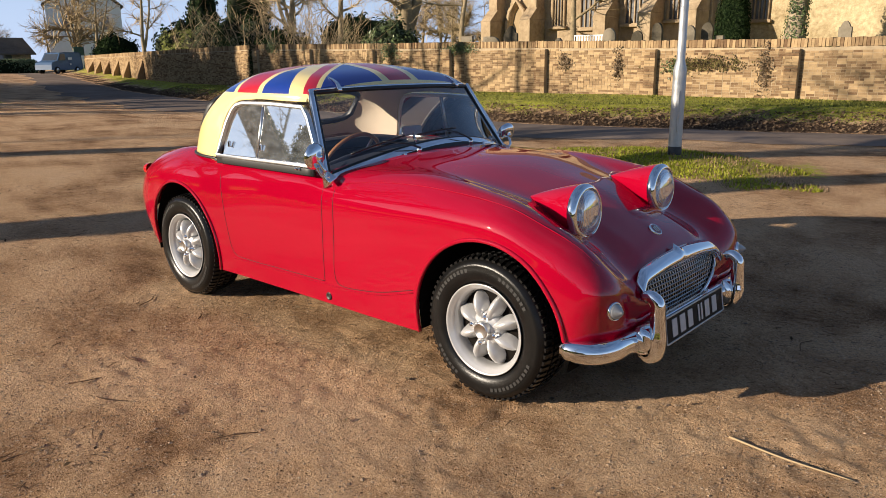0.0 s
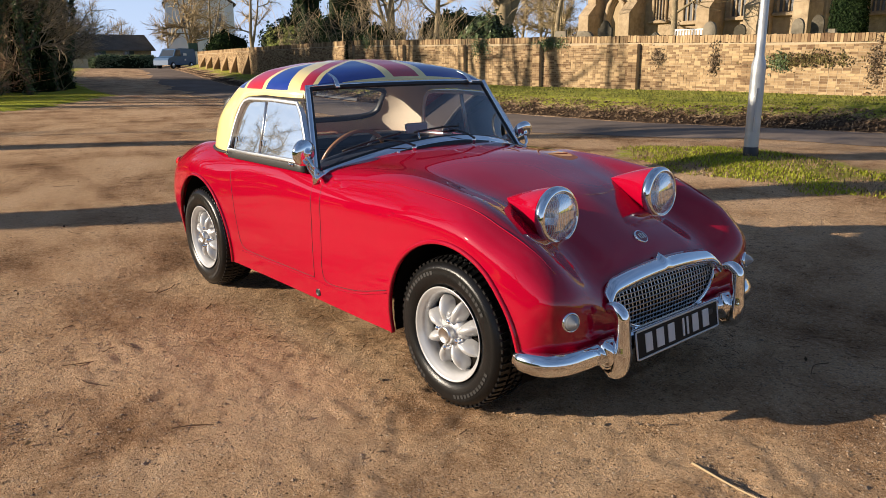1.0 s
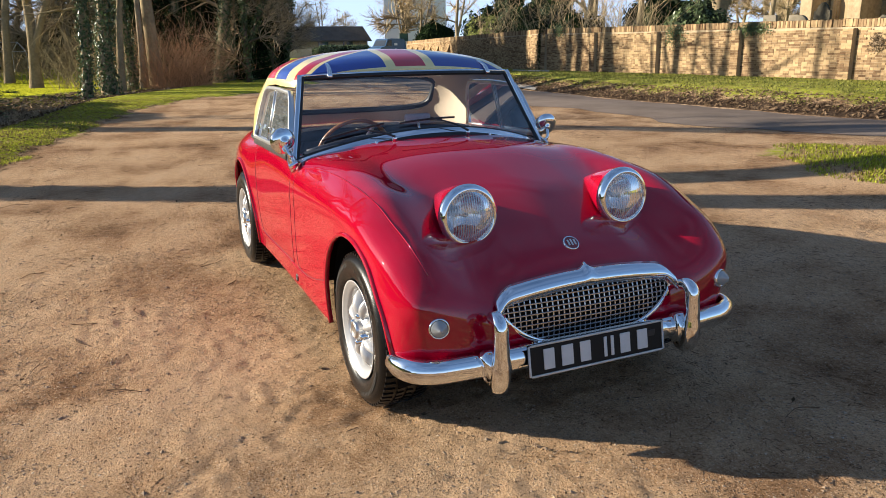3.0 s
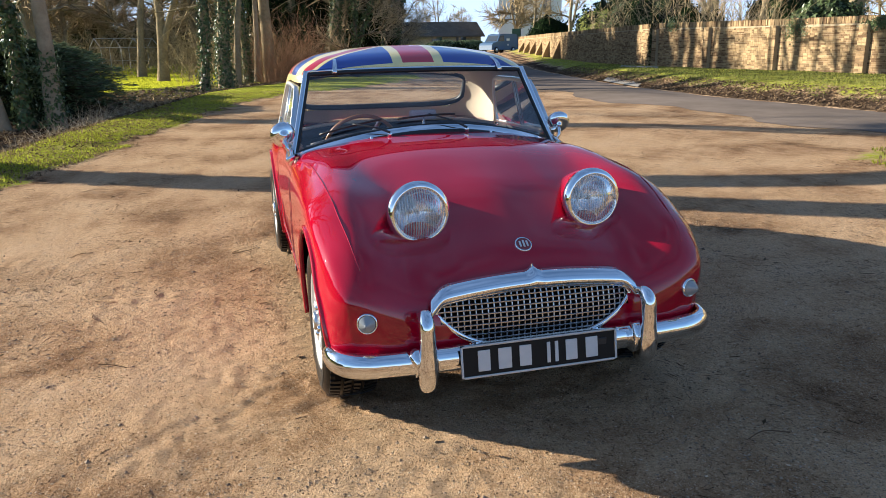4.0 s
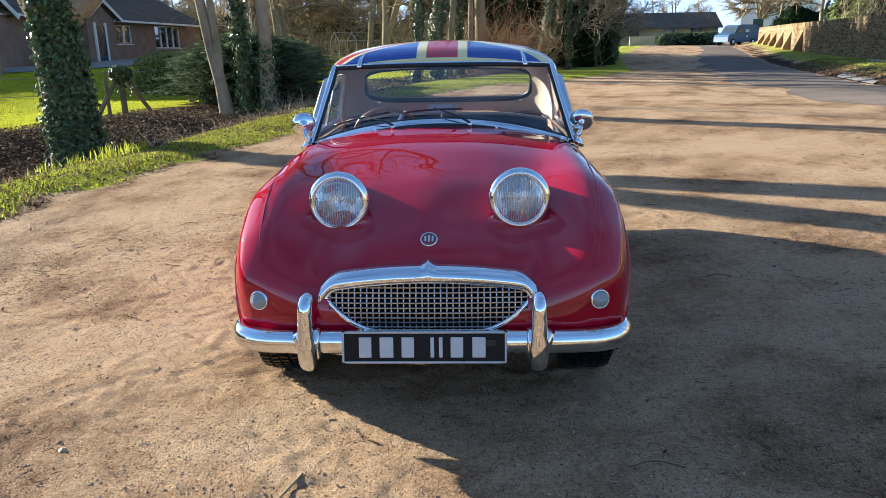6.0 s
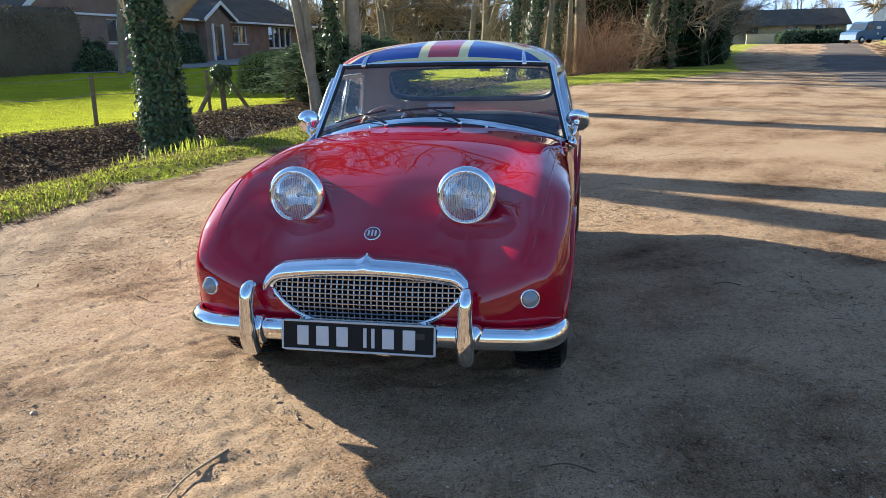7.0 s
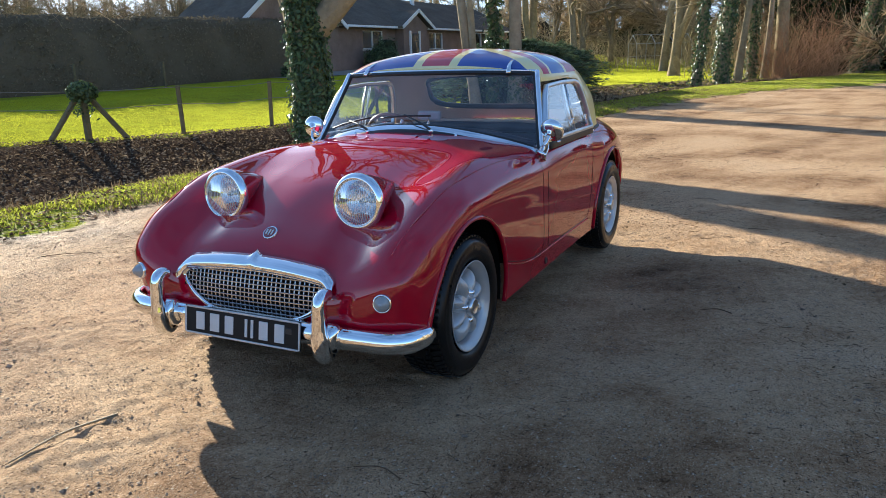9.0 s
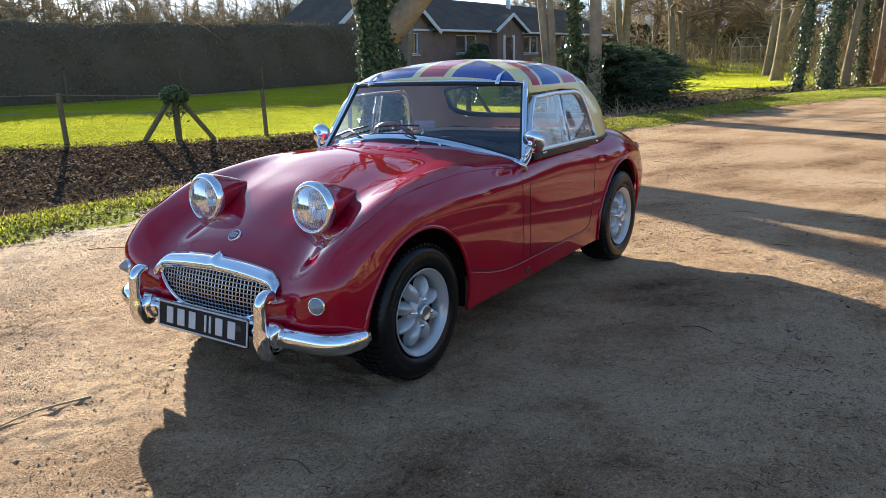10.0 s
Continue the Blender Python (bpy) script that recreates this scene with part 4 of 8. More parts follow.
for i in range(28):
    for q in range(3):
        f.append((i * 4 + q, (i + 1) * 4 + q, (i + 1) * 4 + q + 1, i * 4 + q + 1))
mesh_from("grille_backing", v, f, M["dark_in"], car)

bump_path = [(.345, -.652, .275), (.395, -.645, .275), (.447, -.62, .275), (.48, -.565, .275), (.493, -.48, .275), (.500, -.3, .275), (.503, 0, .275)]
bp = np.array(bump_path + [(x, -y, z) for x, y, z in bump_path[-2::-1]])
bp = hermite(bp[:, None, :], 70)[:, 0]
sec = [(-.012, -.040), (.006, -.038), (.020, -.026), (.027, -.008), (.027, .008), (.020, .026), (.006, .038), (-.012, .040)]
tap = np.ones(70)
tap[:5] = tap[-5:] = (.80, .90, .95, .98, 1)
tap[-5:] = tap[:5][::-1]
bar("bumper", bp, sec, M["chrome"], car, up=(0, 0, 1), scale=tap, label="polished chrome front bumper")
for sgn, oy in ((1, .350), (-1, -.382)):
    disc("bumper_bolt", [(.0, .010), (.005, .009), (.008, .004), (.0085, .0005)], (.478, sgn * .605, .275), Matrix.Rotation(radians(sgn * 50), 4, "Z"), M["chrome"], car, 16)
    over = hermite(np.array([(.500, oy, .425), (.525, oy, .432), (.548, oy, .418), (.555, oy, .37), (.558, oy, .30), (.556, oy, .25), (.547, oy, .225), (.525, oy, .213), (.500, oy, .219)])[:, None, :], 44)[:, 0]
    bar("overrider", over, rounded(.052, .050, .022), M["chrome"], car, up=(0, 1, 0), scale=np.interp(np.linspace(0, 1, 44), [0, .15, .5, .62, .8, 1], [.75, .9, 1.05, 1.25, 1.15, .7]), label="chrome bumper overrider")
    v, f = sweep([(.510, oy - sgn * .036, .275), (.510, oy - sgn * .028, .275), (.510, oy + sgn * .028, .275), (.510, oy + sgn * .036, .272)], ring(1, 24, .040, .052), False, (0, 0, 1), [.9, 1, 1, .9])
    mesh_from("overrider_collar", v, f, M["chrome"], car, "", True)
    one_box("bumper_bracket", (.47, oy, .27), (.12, .03, .035), M["black"], car, .004)
    # side lamps
    t = Matrix.Rotation(radians(sgn * 16), 4, "Z") @ Matrix.Rotation(radians(-6), 4, "Y")
    c = (.472, sgn * .545, .411)
    side_lamp = disc("side_lamp", [(-.03, .026), (-.006, .0315), (.006, .0325), (.012, .0305), (.013, .0275), (.008, .0265)], c, t, M["chrome"], car, 32, "round chrome side lamp with a ribbed clear lens")
    pr = [(.006, .0255), (.018, .0243), (.0165, .021), (.025, .0198), (.0235, .0165), (.031, .0153), (.0295, .012), (.036, .0108), (.0345, .0075), (.039, .0062), (.040, .0004)]
    disc("lens", pr, c, t, M["lens_body"], side_lamp, 28, "clear ribbed lens")
    # headlamp and its pod
    lc = np.array((.210, .306 if sgn > 0 else -.318, .684 if sgn > 0 else .677))
    t = Matrix.Rotation(radians(-3), 4, "Y")
    lamp = disc("headlamp", [(-.012, .094), (-.010, .1025), (-.005, .1055), (.006, .1065), (.014, .1045), (.022, .098), (.026, .090), (.0245, .086), (.018, .085)], lc, t, M["chrome"], car, 56, "round headlamp in a chrome ring")
    disc("reflector", [(.012, .085), (-.01, .078), (-.035, .06), (-.052, .035), (-.058, .012), (-.058, .0005)], lc, t, M["reflector"], lamp, 40)
    disc("bulb", [(-.058, .010), (-.03, .010), (-.012, .008), (-.006, .004), (-.005, .0004)], lc, t, M["lens_body"], lamp, 16)
    glass = disc("lamp_glass", [(.019, .0855), (.026, .080), (.034, .066), (.040, .045), (.043, .02), (.0435, .0005)], lc, t, M["headlamp_glass"], lamp, 40, "fluted clear lamp glass")
    v, f = [], []
    for i in range(-9, 10):
        y = i * .0085
        h = math.sqrt(max(0, .082**2 - y * y))
        p = [t @ Vector((.0185 + .024 * math.sqrt(max(0, 1 - (y * y + z * z) / .0855**2)), y, z)) + Vector(lc) for z in np.linspace(-h * .9, h * (.9 if abs(i) < 9 else .7), 8)]
        a, b = sweep(p, ring(.0011, 4), False, (0, 1, 0))
        o = len(v)
        v.extend(a)
        f.extend([tuple(q + o for q in w) for w in b])
    mesh_from("fluting", v, f, M["lens"], lamp)["kind"] = "stuff"
    # pod: rings that shrink backwards onto the bonnet
    rows = []
    for i in range(27):
        w = i / 26
        x = .207 - .245 * w
        rad = .1045 * (1 - w**1.15) ** .92 + .0008
        zc = lc[2] + .028 * w
        rows.append([(x, lc[1] + sgn * .008 * w + rad * math.cos(a), zc + rad * math.sin(a)) for a in np.linspace(0, 2 * math.pi, 37)])
    A = np.array(rows)
    f = [(i * 37 + q, i * 37 + q + 1, (i + 1) * 37 + q + 1, (i + 1) * 37 + q) for i in range(26) for q in range(36)]
    mesh_from("lamp_pod", A.reshape(-1, 3), f, M["red"], car, "red raised headlamp pod", True)
one_box("bumper_iron", (.468, .432, .335), (.012, .020, .10), M["black"], car, .003, "short black bumper bracket")
# badge
bc = on_top(.345, 0) + np.array((.002, 0, .004))
bt = Matrix.Rotation(radians(-52), 4, "Y")
badge = disc("badge", [(-.004, .029), (.003, .0285), (.005, .026), (.0035, .025), (.0035, .0005)], bc, bt, M["chrome"], car, 40, "round enamel badge with a chrome edge")
M["enamel"] = material("badge_enamel", (0.25, 0.02, 0.02), (0.06, 0.05, 0.05), scale=60, rough=0.2, coat=0.6)
disc("enamel", [(.0038, .0245), (.0045, .018), (.0045, .0004)], bc, bt, M["enamel"], badge, 32)
for i, (a, b) in enumerate(((-.012, .011), (0, .013), (.012, .011))):
    m = Matrix.Translation(bc) @ bt
    one_box("badge_mark", (.0052, a, 0), (.002, .006, b * 2), M["plate_bar"], badge, 0, m=m)

# number plate with plain bars in place of its characters
plate_turn = Matrix.Translation((.535, -.012, .272)) @ Matrix.Rotation(radians(9.5), 4, "Y").inverted()
plate = one_box("number_plate", (0, 0, 0), (.006, .525, .104), M["plate"], car, .002, "black plate with silver edge and characters", m=plate_turn)
edge = [(.0045, -.259, -.0485), (.0045, .259, -.0485), (.0045, .259, .0485), (.0045, -.259, .0485)]
pts = []
for i in range(4):
    a, b = np.array(edge[i]), np.array(edge[(i + 1) % 4])
    pts += [tuple(plate_turn @ Vector(a + (b - a) * u)) for u in (0.02, .5, .98)]
bar("plate_edge", pts, [(-.0035, -.0015), (.0035, -.0015), (.0035, .0015), (-.0035, .0015)], M["plate_bar"], plate, closed=True, up=(1, 0, 0))
for y, w in ((-.188, .040), (-.120, .044), (-.052, .040), (.026, .012), (.053, .012), (.104, .040), (.174, .042)):
    one_box("plate_bar", (.0045, y, 0), (.004, w, .066), M["plate_bar"], plate, .002, m=plate_turn)
for y in (-.2, .2):
    one_box("plate_bracket", (.520, y, .272), (.035, .03, .05), M["black"], car, .002)

# filler button on the sill
for sgn in (1, -1):
    p = on_side(-.86, .215, sgn)
    disc("sill_plug", [(-.004, .018), (.003, .0175), (.005, .013), (.004, .012), (.004, .0004)], p, Matrix.Rotation(radians(90 * sgn), 4, "Z"), M["gasket"], car, 24, "black rubber jacking plug")
# tail lamps on the rear wings
M["red_lens"] = material("red_lamp_lens", (0.5, 0.01, 0.01), rough=0.1, coat=0.8)
for sgn in (1, -1):
    disc("tail_lamp", [(.0, .034), (-.02, .032), (-.035, .022), (-.04, .0005)], (-2.655, sgn * .53, .615), Matrix.Rotation(radians(sgn * -20), 4, "Z"), M["red_lens"], car, 28, "round red tail lamp")

# ---- windscreen ----
def screen(u, w):
    """A point of the windscreen: u from -1 (right) to 1 (left), w from the foot to the top."""
    foot = np.array([-.742 - .125 * abs(u) ** 2.2, .622 * u, .862 - .112 * abs(u) ** 2.0])
    head = np.array([-1.005 - .06 * u * u, .530 * u, 1.103 - .012 * abs(u) ** 3])
    return foot + (head - foot) * w


us = np.linspace(-1, 1, 33)
v = [screen(u, w) for w in np.linspace(0, 1, 9) for u in us]
f = [(i * 33 + q, i * 33 + q + 1, (i + 1) * 33 + q + 1, (i + 1) * 33 + q) for i in range(8) for q in range(32)]
pane = mesh_from("windscreen", v, f, M["glass"], car, "curved clear windscreen", True)
pane.visible_shadow = False
loop = [screen(u, 0) for u in us] + [screen(1, w) for w in (.2, .4, .6, .8)] + [screen(u, 1) for u in us[::-1]] + [screen(-1, w) for w in (.8, .6, .4, .2)]
nrm = np.array((.72, 0, .69))
bar("screen_seal", np.array(loop), rounded(.020, .016, .004), M["gasket"], car, closed=True, up=nrm, label="black rubber screen seal")
low = np.array([screen(u * 1.005, -.05) for u in us]) + np.array((.008, 0, .004))
bar("lower_screen_trim", low, rounded(.034, .014, .006), M["chrome"], car, up=nrm, label="bright chrome strip under the windscreen")
low = np.array([screen(u * 1.0, -.125) for u in us]) + np.array((.008, 0, -.002))
bar("scuttle_seal", low, rounded(.045, .02, .008), M["gasket"], car, up=nrm)
top = np.array([screen(u * 1.01, 1.03) for u in us])
bar("upper_screen_trim", top, rounded(.013, .018, .005), M["chrome"], car, up=nrm, label="chrome windscreen top rail")
for sgn in (1, -1):
    post = np.array([screen(sgn * 1.022, w) for w in np.linspace(-.12, 1.03, 12)])
    bar("screen_post", post, rounded(.024, .034, .008), M["chrome"], car, up=nrm, label="chrome windscreen pillar")
    foot = hermite(np.array([(-.80, sgn * .655, .735), (-.845, sgn * .652, .752), (-.90, sgn * .642, .778), (-.925, sgn * .632, .81)])[:, None, :], 14)[:, 0]
    bar("pillar_foot", foot, rounded(.040, .018, .008), M["chrome"], car, up=(0, sgn * .6, 1), scale=np.linspace(1.15, .8, 14), label="cast chrome pillar foot")
    # door mirror on a stalk
    mc = np.array((-.888, sgn * .674, .834))
    stalk = hermite(np.array([(-.855, sgn * .648, .755), (-.848, sgn * .66, .775), (-.86, sgn * .668, .80), mc + np.array((.01, 0, -.01))])[:, None, :], 12)[:, 0]
    mirror = bar("door_mirror", stalk, ring(.008, 10), M["chrome"], car, label="round chrome mirror on a stalk", up=(1, 0, 0))
    mt = Matrix.Rotation(radians(sgn * -10), 4, "Z") @ Matrix.Rotation(radians(27 if sgn > 0 else 5), 4, "Y")
    disc("shell", [(-.014, .056), (-.004, .0575), (.006, .054), (.015, .044), (.021, .028), (.023, .013), (.030, .012), (.034, .008), (.035, .0005)], mc, mt, M["chrome"], mirror, 36)
    disc("mirror_glass", [(-.013, .054), (-.0135, .02), (-.0135, .0005)], mc, mt, M["reflector"], mirror, 36)
    # wipers
for py in (-.215, .135):
    piv = screen(py / .622, -.10) + np.array((.012, 0, .006))
    wip = disc("wiper", [(-.01, .012), (.012, .011), (.018, .007), (.019, .0005)], piv, Matrix.Rotation(radians(-45), 4, "Y"), M["chrome"], car, 16, "black windscreen wiper at rest")
    a = piv + np.array((.012, 0, .014))
    b = screen((py - .165) / .622, .135) + np.array((.030, 0, .022))
    bar("arm", hermite(np.array([a, (a * .75 + b * .25) + np.array((.008, 0, .006)), b])[:, None, :], 10)[:, 0], rounded(.009, .006, .002, 1), M["black"], wip, up=nrm, scale=np.linspace(1.3, .6, 10))
    pts = [screen((py - q) / .622, .16 - .12 * (q - .03)) + np.array((.014, 0, .010)) for q in np.linspace(.03, .31, 12)]
    bar("blade", pts, rounded(.007, .010, .002, 1), M["black"], wip, up=nrm)
for y in (-.30, -.02, .26):
    disc("washer_jet", [(-.005, .007), (.008, .006), (.010, .0005)], on_top(-.72, y) + np.array((0, 0, .002)), Matrix.Rotation(radians(-90), 4, "Y"), M["chrome"], car, 12)

# ---- hard top ----
HT = [
    [(-1.075, .560, 1.052), (-1.070, .553, 1.075), (-1.062, .535, 1.098), (-1.052, .47, 1.112), (-1.035, .35, 1.118), (-1.02, .18, 1.121), (-1.015, 0, 1.122)],
    [(-1.115, .574, 1.053), (-1.110, .567, 1.080), (-1.105, .540, 1.112), (-1.10, .47, 1.138), (-1.09, .35, 1.152), (-1.08, .18, 1.160), (-1.075, 0, 1.162)],
    [(-1.25, .588, 1.056), (-1.25, .582, 1.085), (-1.25, .553, 1.125), (-1.25, .48, 1.163), (-1.25, .35, 1.188), (-1.25, .18, 1.203), (-1.25, 0, 1.208)],
    [(-1.45, .590, 1.056), (-1.45, .583, 1.085), (-1.45, .555, 1.127), (-1.45, .48, 1.168), (-1.45, .35, 1.197), (-1.45, .18, 1.215), (-1.45, 0, 1.221)],
    [(-1.60, .598, 1.030), (-1.595, .588, 1.070), (-1.59, .555, 1.118), (-1.59, .48, 1.160), (-1.59, .35, 1.190), (-1.59, .18, 1.209), (-1.59, 0, 1.215)],
    [(-1.675, .620, .93), (-1.675, .597, 1.020), (-1.68, .553, 1.095), (-1.69, .475, 1.140), (-1.70, .345, 1.172), (-1.70, .18, 1.192), (-1.70, 0, 1.199)],
    [(-1.715, .640, .765), (-1.735, .612, .96), (-1.765, .55, 1.070), (-1.79, .465, 1.115), (-1.80, .34, 1.149), (-1.81, .18, 1.169), (-1.81, 0, 1.176)],
    [(-1.90, .632, .768), (-1.89, .600, .94), (-1.885, .535, 1.035), (-1.90, .45, 1.077), (-1.92, .33, 1.107), (-1.935, .17, 1.127), (-1.94, 0, 1.135)],
    [(-2.07, .585, .772), (-2.04, .560, .90), (-2.015, .505, .99), (-2.02, .43, 1.03), (-2.04, .31, 1.057), (-2.06, .16, 1.075), (-2.07, 0, 1.083)],
    [(-2.19, .505, .772), (-2.15, .49, .86), (-2.12, .45, .93), (-2.12, .39, .965), (-2.135, .28, .99), (-2.155, .15, 1.005), (-2.165, 0, 1.012)],
    [(-2.26, .42, .772), (-2.235, .41, .82), (-2.215, .38, .865), (-2.215, .33, .885), (-2.225, .24, .90), (-2.24, .13, .91), (-2.25, 0, .915)],
    [(-2.30, .36, .770), (-2.30, .34, .775), (-2.30, .31, .78), (-2.31, .27, .785), (-2.32, .20, .785), (-2.34, .10, .785), (-2.345, 0, .785)],
]
hn = np.array(HT)
hn[..., 0] = np.where(hn[..., 0] < -1.75, -1.75 + (hn[..., 0] + 1.75) * .80, hn[..., 0])
HT = hn.tolist()
hm = hn[:, :-1].copy()[:, ::-1]
hm[..., 1] *= -1
TU, TV = 190, 161
TOP = patch(np.concatenate([hn, hm], axis=1), TU, TV)
tc = (TOP[:-1, :-1] + TOP[1:, 1:]) / 2
rear_win = (np.abs(tc[..., 1]) < .520) & (tc[..., 2] < 1.066) & (tc[..., 2] > .852) & (tc[..., 0] < -1.82)
rear_win &= (np.maximum(0, np.abs(tc[..., 1]) - .445) ** 2 / .075**2 + np.maximum(0, np.abs(tc[..., 2] - .959) - .045) ** 2 / .062**2) < 1.0


def flag_paint():
    m = material("flag_roof_paint", (0.80, 0.68, 0.30), rough=0.30, coat=0.7)
    nt = m.node_tree
    N = Nodes(nt)
    tcn = nt.nodes.new("ShaderNodeTexCoord")
    sep = nt.nodes.new("ShaderNodeSeparateXYZ")
    nt.links.new(tcn.outputs["Object"], sep.inputs[0])
    x = N.do("ADD", sep.outputs[0], 1.50)
    y, z = sep.outputs[1], sep.outputs[2]
    ax, ay = N.do("ABSOLUTE", x), N.do("ABSOLUTE", y)
    dd = N.do("DIVIDE", N.do("SUBTRACT", N.do("MULTIPLY", ax, .56), N.do("MULTIPLY", ay, .40)), .688)
    q = N.do("MULTIPLY", N.do("SIGN", N.do("MULTIPLY", x, y)), -1.0)
    side = N.do("MULTIPLY", q, dd)
    cream, blue, red = (0.80, 0.66, 0.27), (0.008, 0.035, 0.26), (0.42, 0.008, 0.022)
    col = N.mix(N.do("LESS_THAN", N.do("ABSOLUTE", dd), .075), blue, cream)
    dred = N.do("MULTIPLY", N.do("GREATER_THAN", side, 0.002), N.do("LESS_THAN", side, 0.055))
    col = N.mix(dred, col, red)
    arm = N.do("MAXIMUM", N.do("LESS_THAN", ay, .126), N.do("LESS_THAN", ax, .122))
    col = N.mix(arm, col, cream)
    arm = N.do("MAXIMUM", N.do("LESS_THAN", ay, .078), N.do("LESS_THAN", ax, .085))
    col = N.mix(arm, col, red)
    out = N.do("MAXIMUM", N.do("LESS_THAN", z, 1.086), N.do("GREATER_THAN", x, .462))
    out = N.do("MAXIMUM", out, N.do("LESS_THAN", x, -.42))
    col = N.mix(out, col, cream)
    n = nt.nodes.new("ShaderNodeTexNoise")
    n.inputs["Scale"].default_value, n.inputs["Detail"].default_value = 5.0, 6
    nt.links.new(tcn.outputs["Object"], n.inputs["Vector"])
    hs = nt.nodes.new("ShaderNodeHueSaturation")
    mp = nt.nodes.new("ShaderNodeMapRange")
    mp.inputs[3].default_value, mp.inputs[4].default_value = .86, 1.1
    nt.links.new(n.outputs[0], mp.inputs[0])
    nt.links.new(mp.outputs[0], hs.inputs["Value"])
    nt.links.new(col, hs.inputs["Color"])
    nt.links.new(hs.outputs[0], nt.nodes["Principled BSDF"].inputs["Base Color"])
    return m


M["flag"] = flag_paint()
v = TOP.reshape(-1, 3)
f = [(i * TV + q, (i + 1) * TV + q, (i + 1) * TV + q + 1, i * TV + q + 1) for i in range(TU - 1) for q in range(TV - 1) if not rear_win[i, q]]
hard_top = mesh_from("hard_top", v, f, M["flag"], car, "cream hard top painted with a red, cream and blue flag", True)
hard_top.data.materials.append(M["lining"])
sol = hard_top.modifiers.new("thick", "SOLIDIFY")
sol.thickness, sol.offset, sol.material_offset, sol.material_offset_rim = 0.016, -1.0, 1, 0
# rear window
ringp = []
for i in range(48):
    a = 2 * math.pi * i / 48
    yy = math.copysign(abs(math.cos(a)) ** .45, math.cos(a)) * .520
    zz = .959 + math.copysign(abs(math.sin(a)) ** .45, math.sin(a)) * .106
    d = (TOP[..., 1] - yy) ** 2 + (TOP[..., 2] - zz) ** 2 + 10 * (TOP[..., 0] > -1.80)
    k = np.unravel_index(d.argmin(), d.shape)
    ringp.append((TOP[k][0], yy, zz))
rp = np.array(ringp)
rp[:, 0] = (np.roll(rp[:, 0], 1) + np.roll(rp[:, 0], -1) + rp[:, 0] * 2) / 4
bar("rear_window_seal", rp, rounded(.032, .036, .010), M["gasket"], car, closed=True, up=(1, 0, 0), label="black rubber rear window seal")
bm = bmesh.new()
bm.faces.new([bm.verts.new(p) for p in rp])
rw = part("rear_window", bm, M["glass"], car, "clear rear window")
rw.visible_shadow = False
# lower edge seal and side windows
for sgn in (1, -1):
    e = [(x, sgn * (y + .004), z - .004) for x, y, z in [r[0] for r in HT[6:]]]
    bar("roof_foot_seal", hermite(np.array(e)[:, None, :], 30)[:, 0], ring(.008, 8), M["gasket"], car)
    strap = hermite(np.array([(-1.16, sgn * .40, 1.158), (-1.09, sgn * .40, 1.142), (-1.045, sgn * .40, 1.120), (-1.022, sgn * .40, 1.09)])[:, None, :], 12)[:, 0]
    strap[:, 1] += sgn * np.linspace(-.01, .01, 12)
    bar("roof_clip", strap + np.array((.004, 0, .006)), rounded(.020, .008, .003), M["chrome"], car, up=(.5, 0, .85), scale=np.linspace(.55, 1.15, 12), label="chrome roof retaining strap")

    def win(x, z, out=0.0):
        return np.array([x, sgn * (.648 - (z - .77) * .235 + out), z])
    outline = [(-.895, .785), (-1.2, .782), (-1.45, .780), (-1.695, .778), (-1.675, .86), (-1.650, .94), (-1.615, 1.0), (-1.585, 1.025), (-1.53, 1.036), (-1.3, 1.038), (-1.066, 1.030), (-1.022, .985), (-.955, .88)]
    side = bar("side_window", np.array([win(*p) for p in outline]), rounded(.020, .026, .005), M["alu"], car, closed=True, up=(0, sgn, .2), label="aluminium-framed sliding side window")
    for x0, x1, off in ((-.915, -1.36, .004), (-1.30, -1.66, -.006)):
        pts = []
        for x, z in outline:
            pts.append(win(min(max(x, x1), x0), z, off))
        bm = bmesh.new()
        seen = []
        for p in pts:
            if not seen or np.linalg.norm(seen[-1] - p) > .004:
                seen.append(p)
        bm.faces.new([bm.verts.new(p) for p in seen])
        g = part("pane", bm, M["perspex"], side, "perspex pane with a pale sky reflection in its colour")
        g.visible_shadow = False
    for x, off in ((-1.36, .006), (-1.30, -.004)):
        bar("pane_edge", np.array([win(x, .79, off), win(x, .91, off), win(x, 1.03, off)]), rounded(.012, .008, .002, 1), M["alu"], side, up=(0, sgn, 0))
    one_box("pane_catch", win(-1.33, .84, .012), (.012, .012, .03), M["chrome"], side, .003)
    one_box("pane_catch", win(-1.60, .84, .006), (.012, .012, .03), M["chrome"], side, .003)
    st = np.array([(x, sgn * (.652 - .0), .758) for x in np.linspace(-.93, -1.69, 14)])
    bar("waist_rail", st, rounded(.014, .034, .004), M["gasket"], car, up=(0, 0, 1), label="dark waist rail under the side window")
    one_box("hinge_cap", (-1.70, sgn * .648, .755), (.035, .02, .012), M["chrome"], car, .004)
    for x in (-1.02, -1.045):
        disc("rail_stud", [(0, .006), (.006, .005), (.008, .0004)], (x, sgn * .662, .768), Matrix.Rotation(radians(90 * sgn), 4, "Z"), M["chrome"], car, 10)

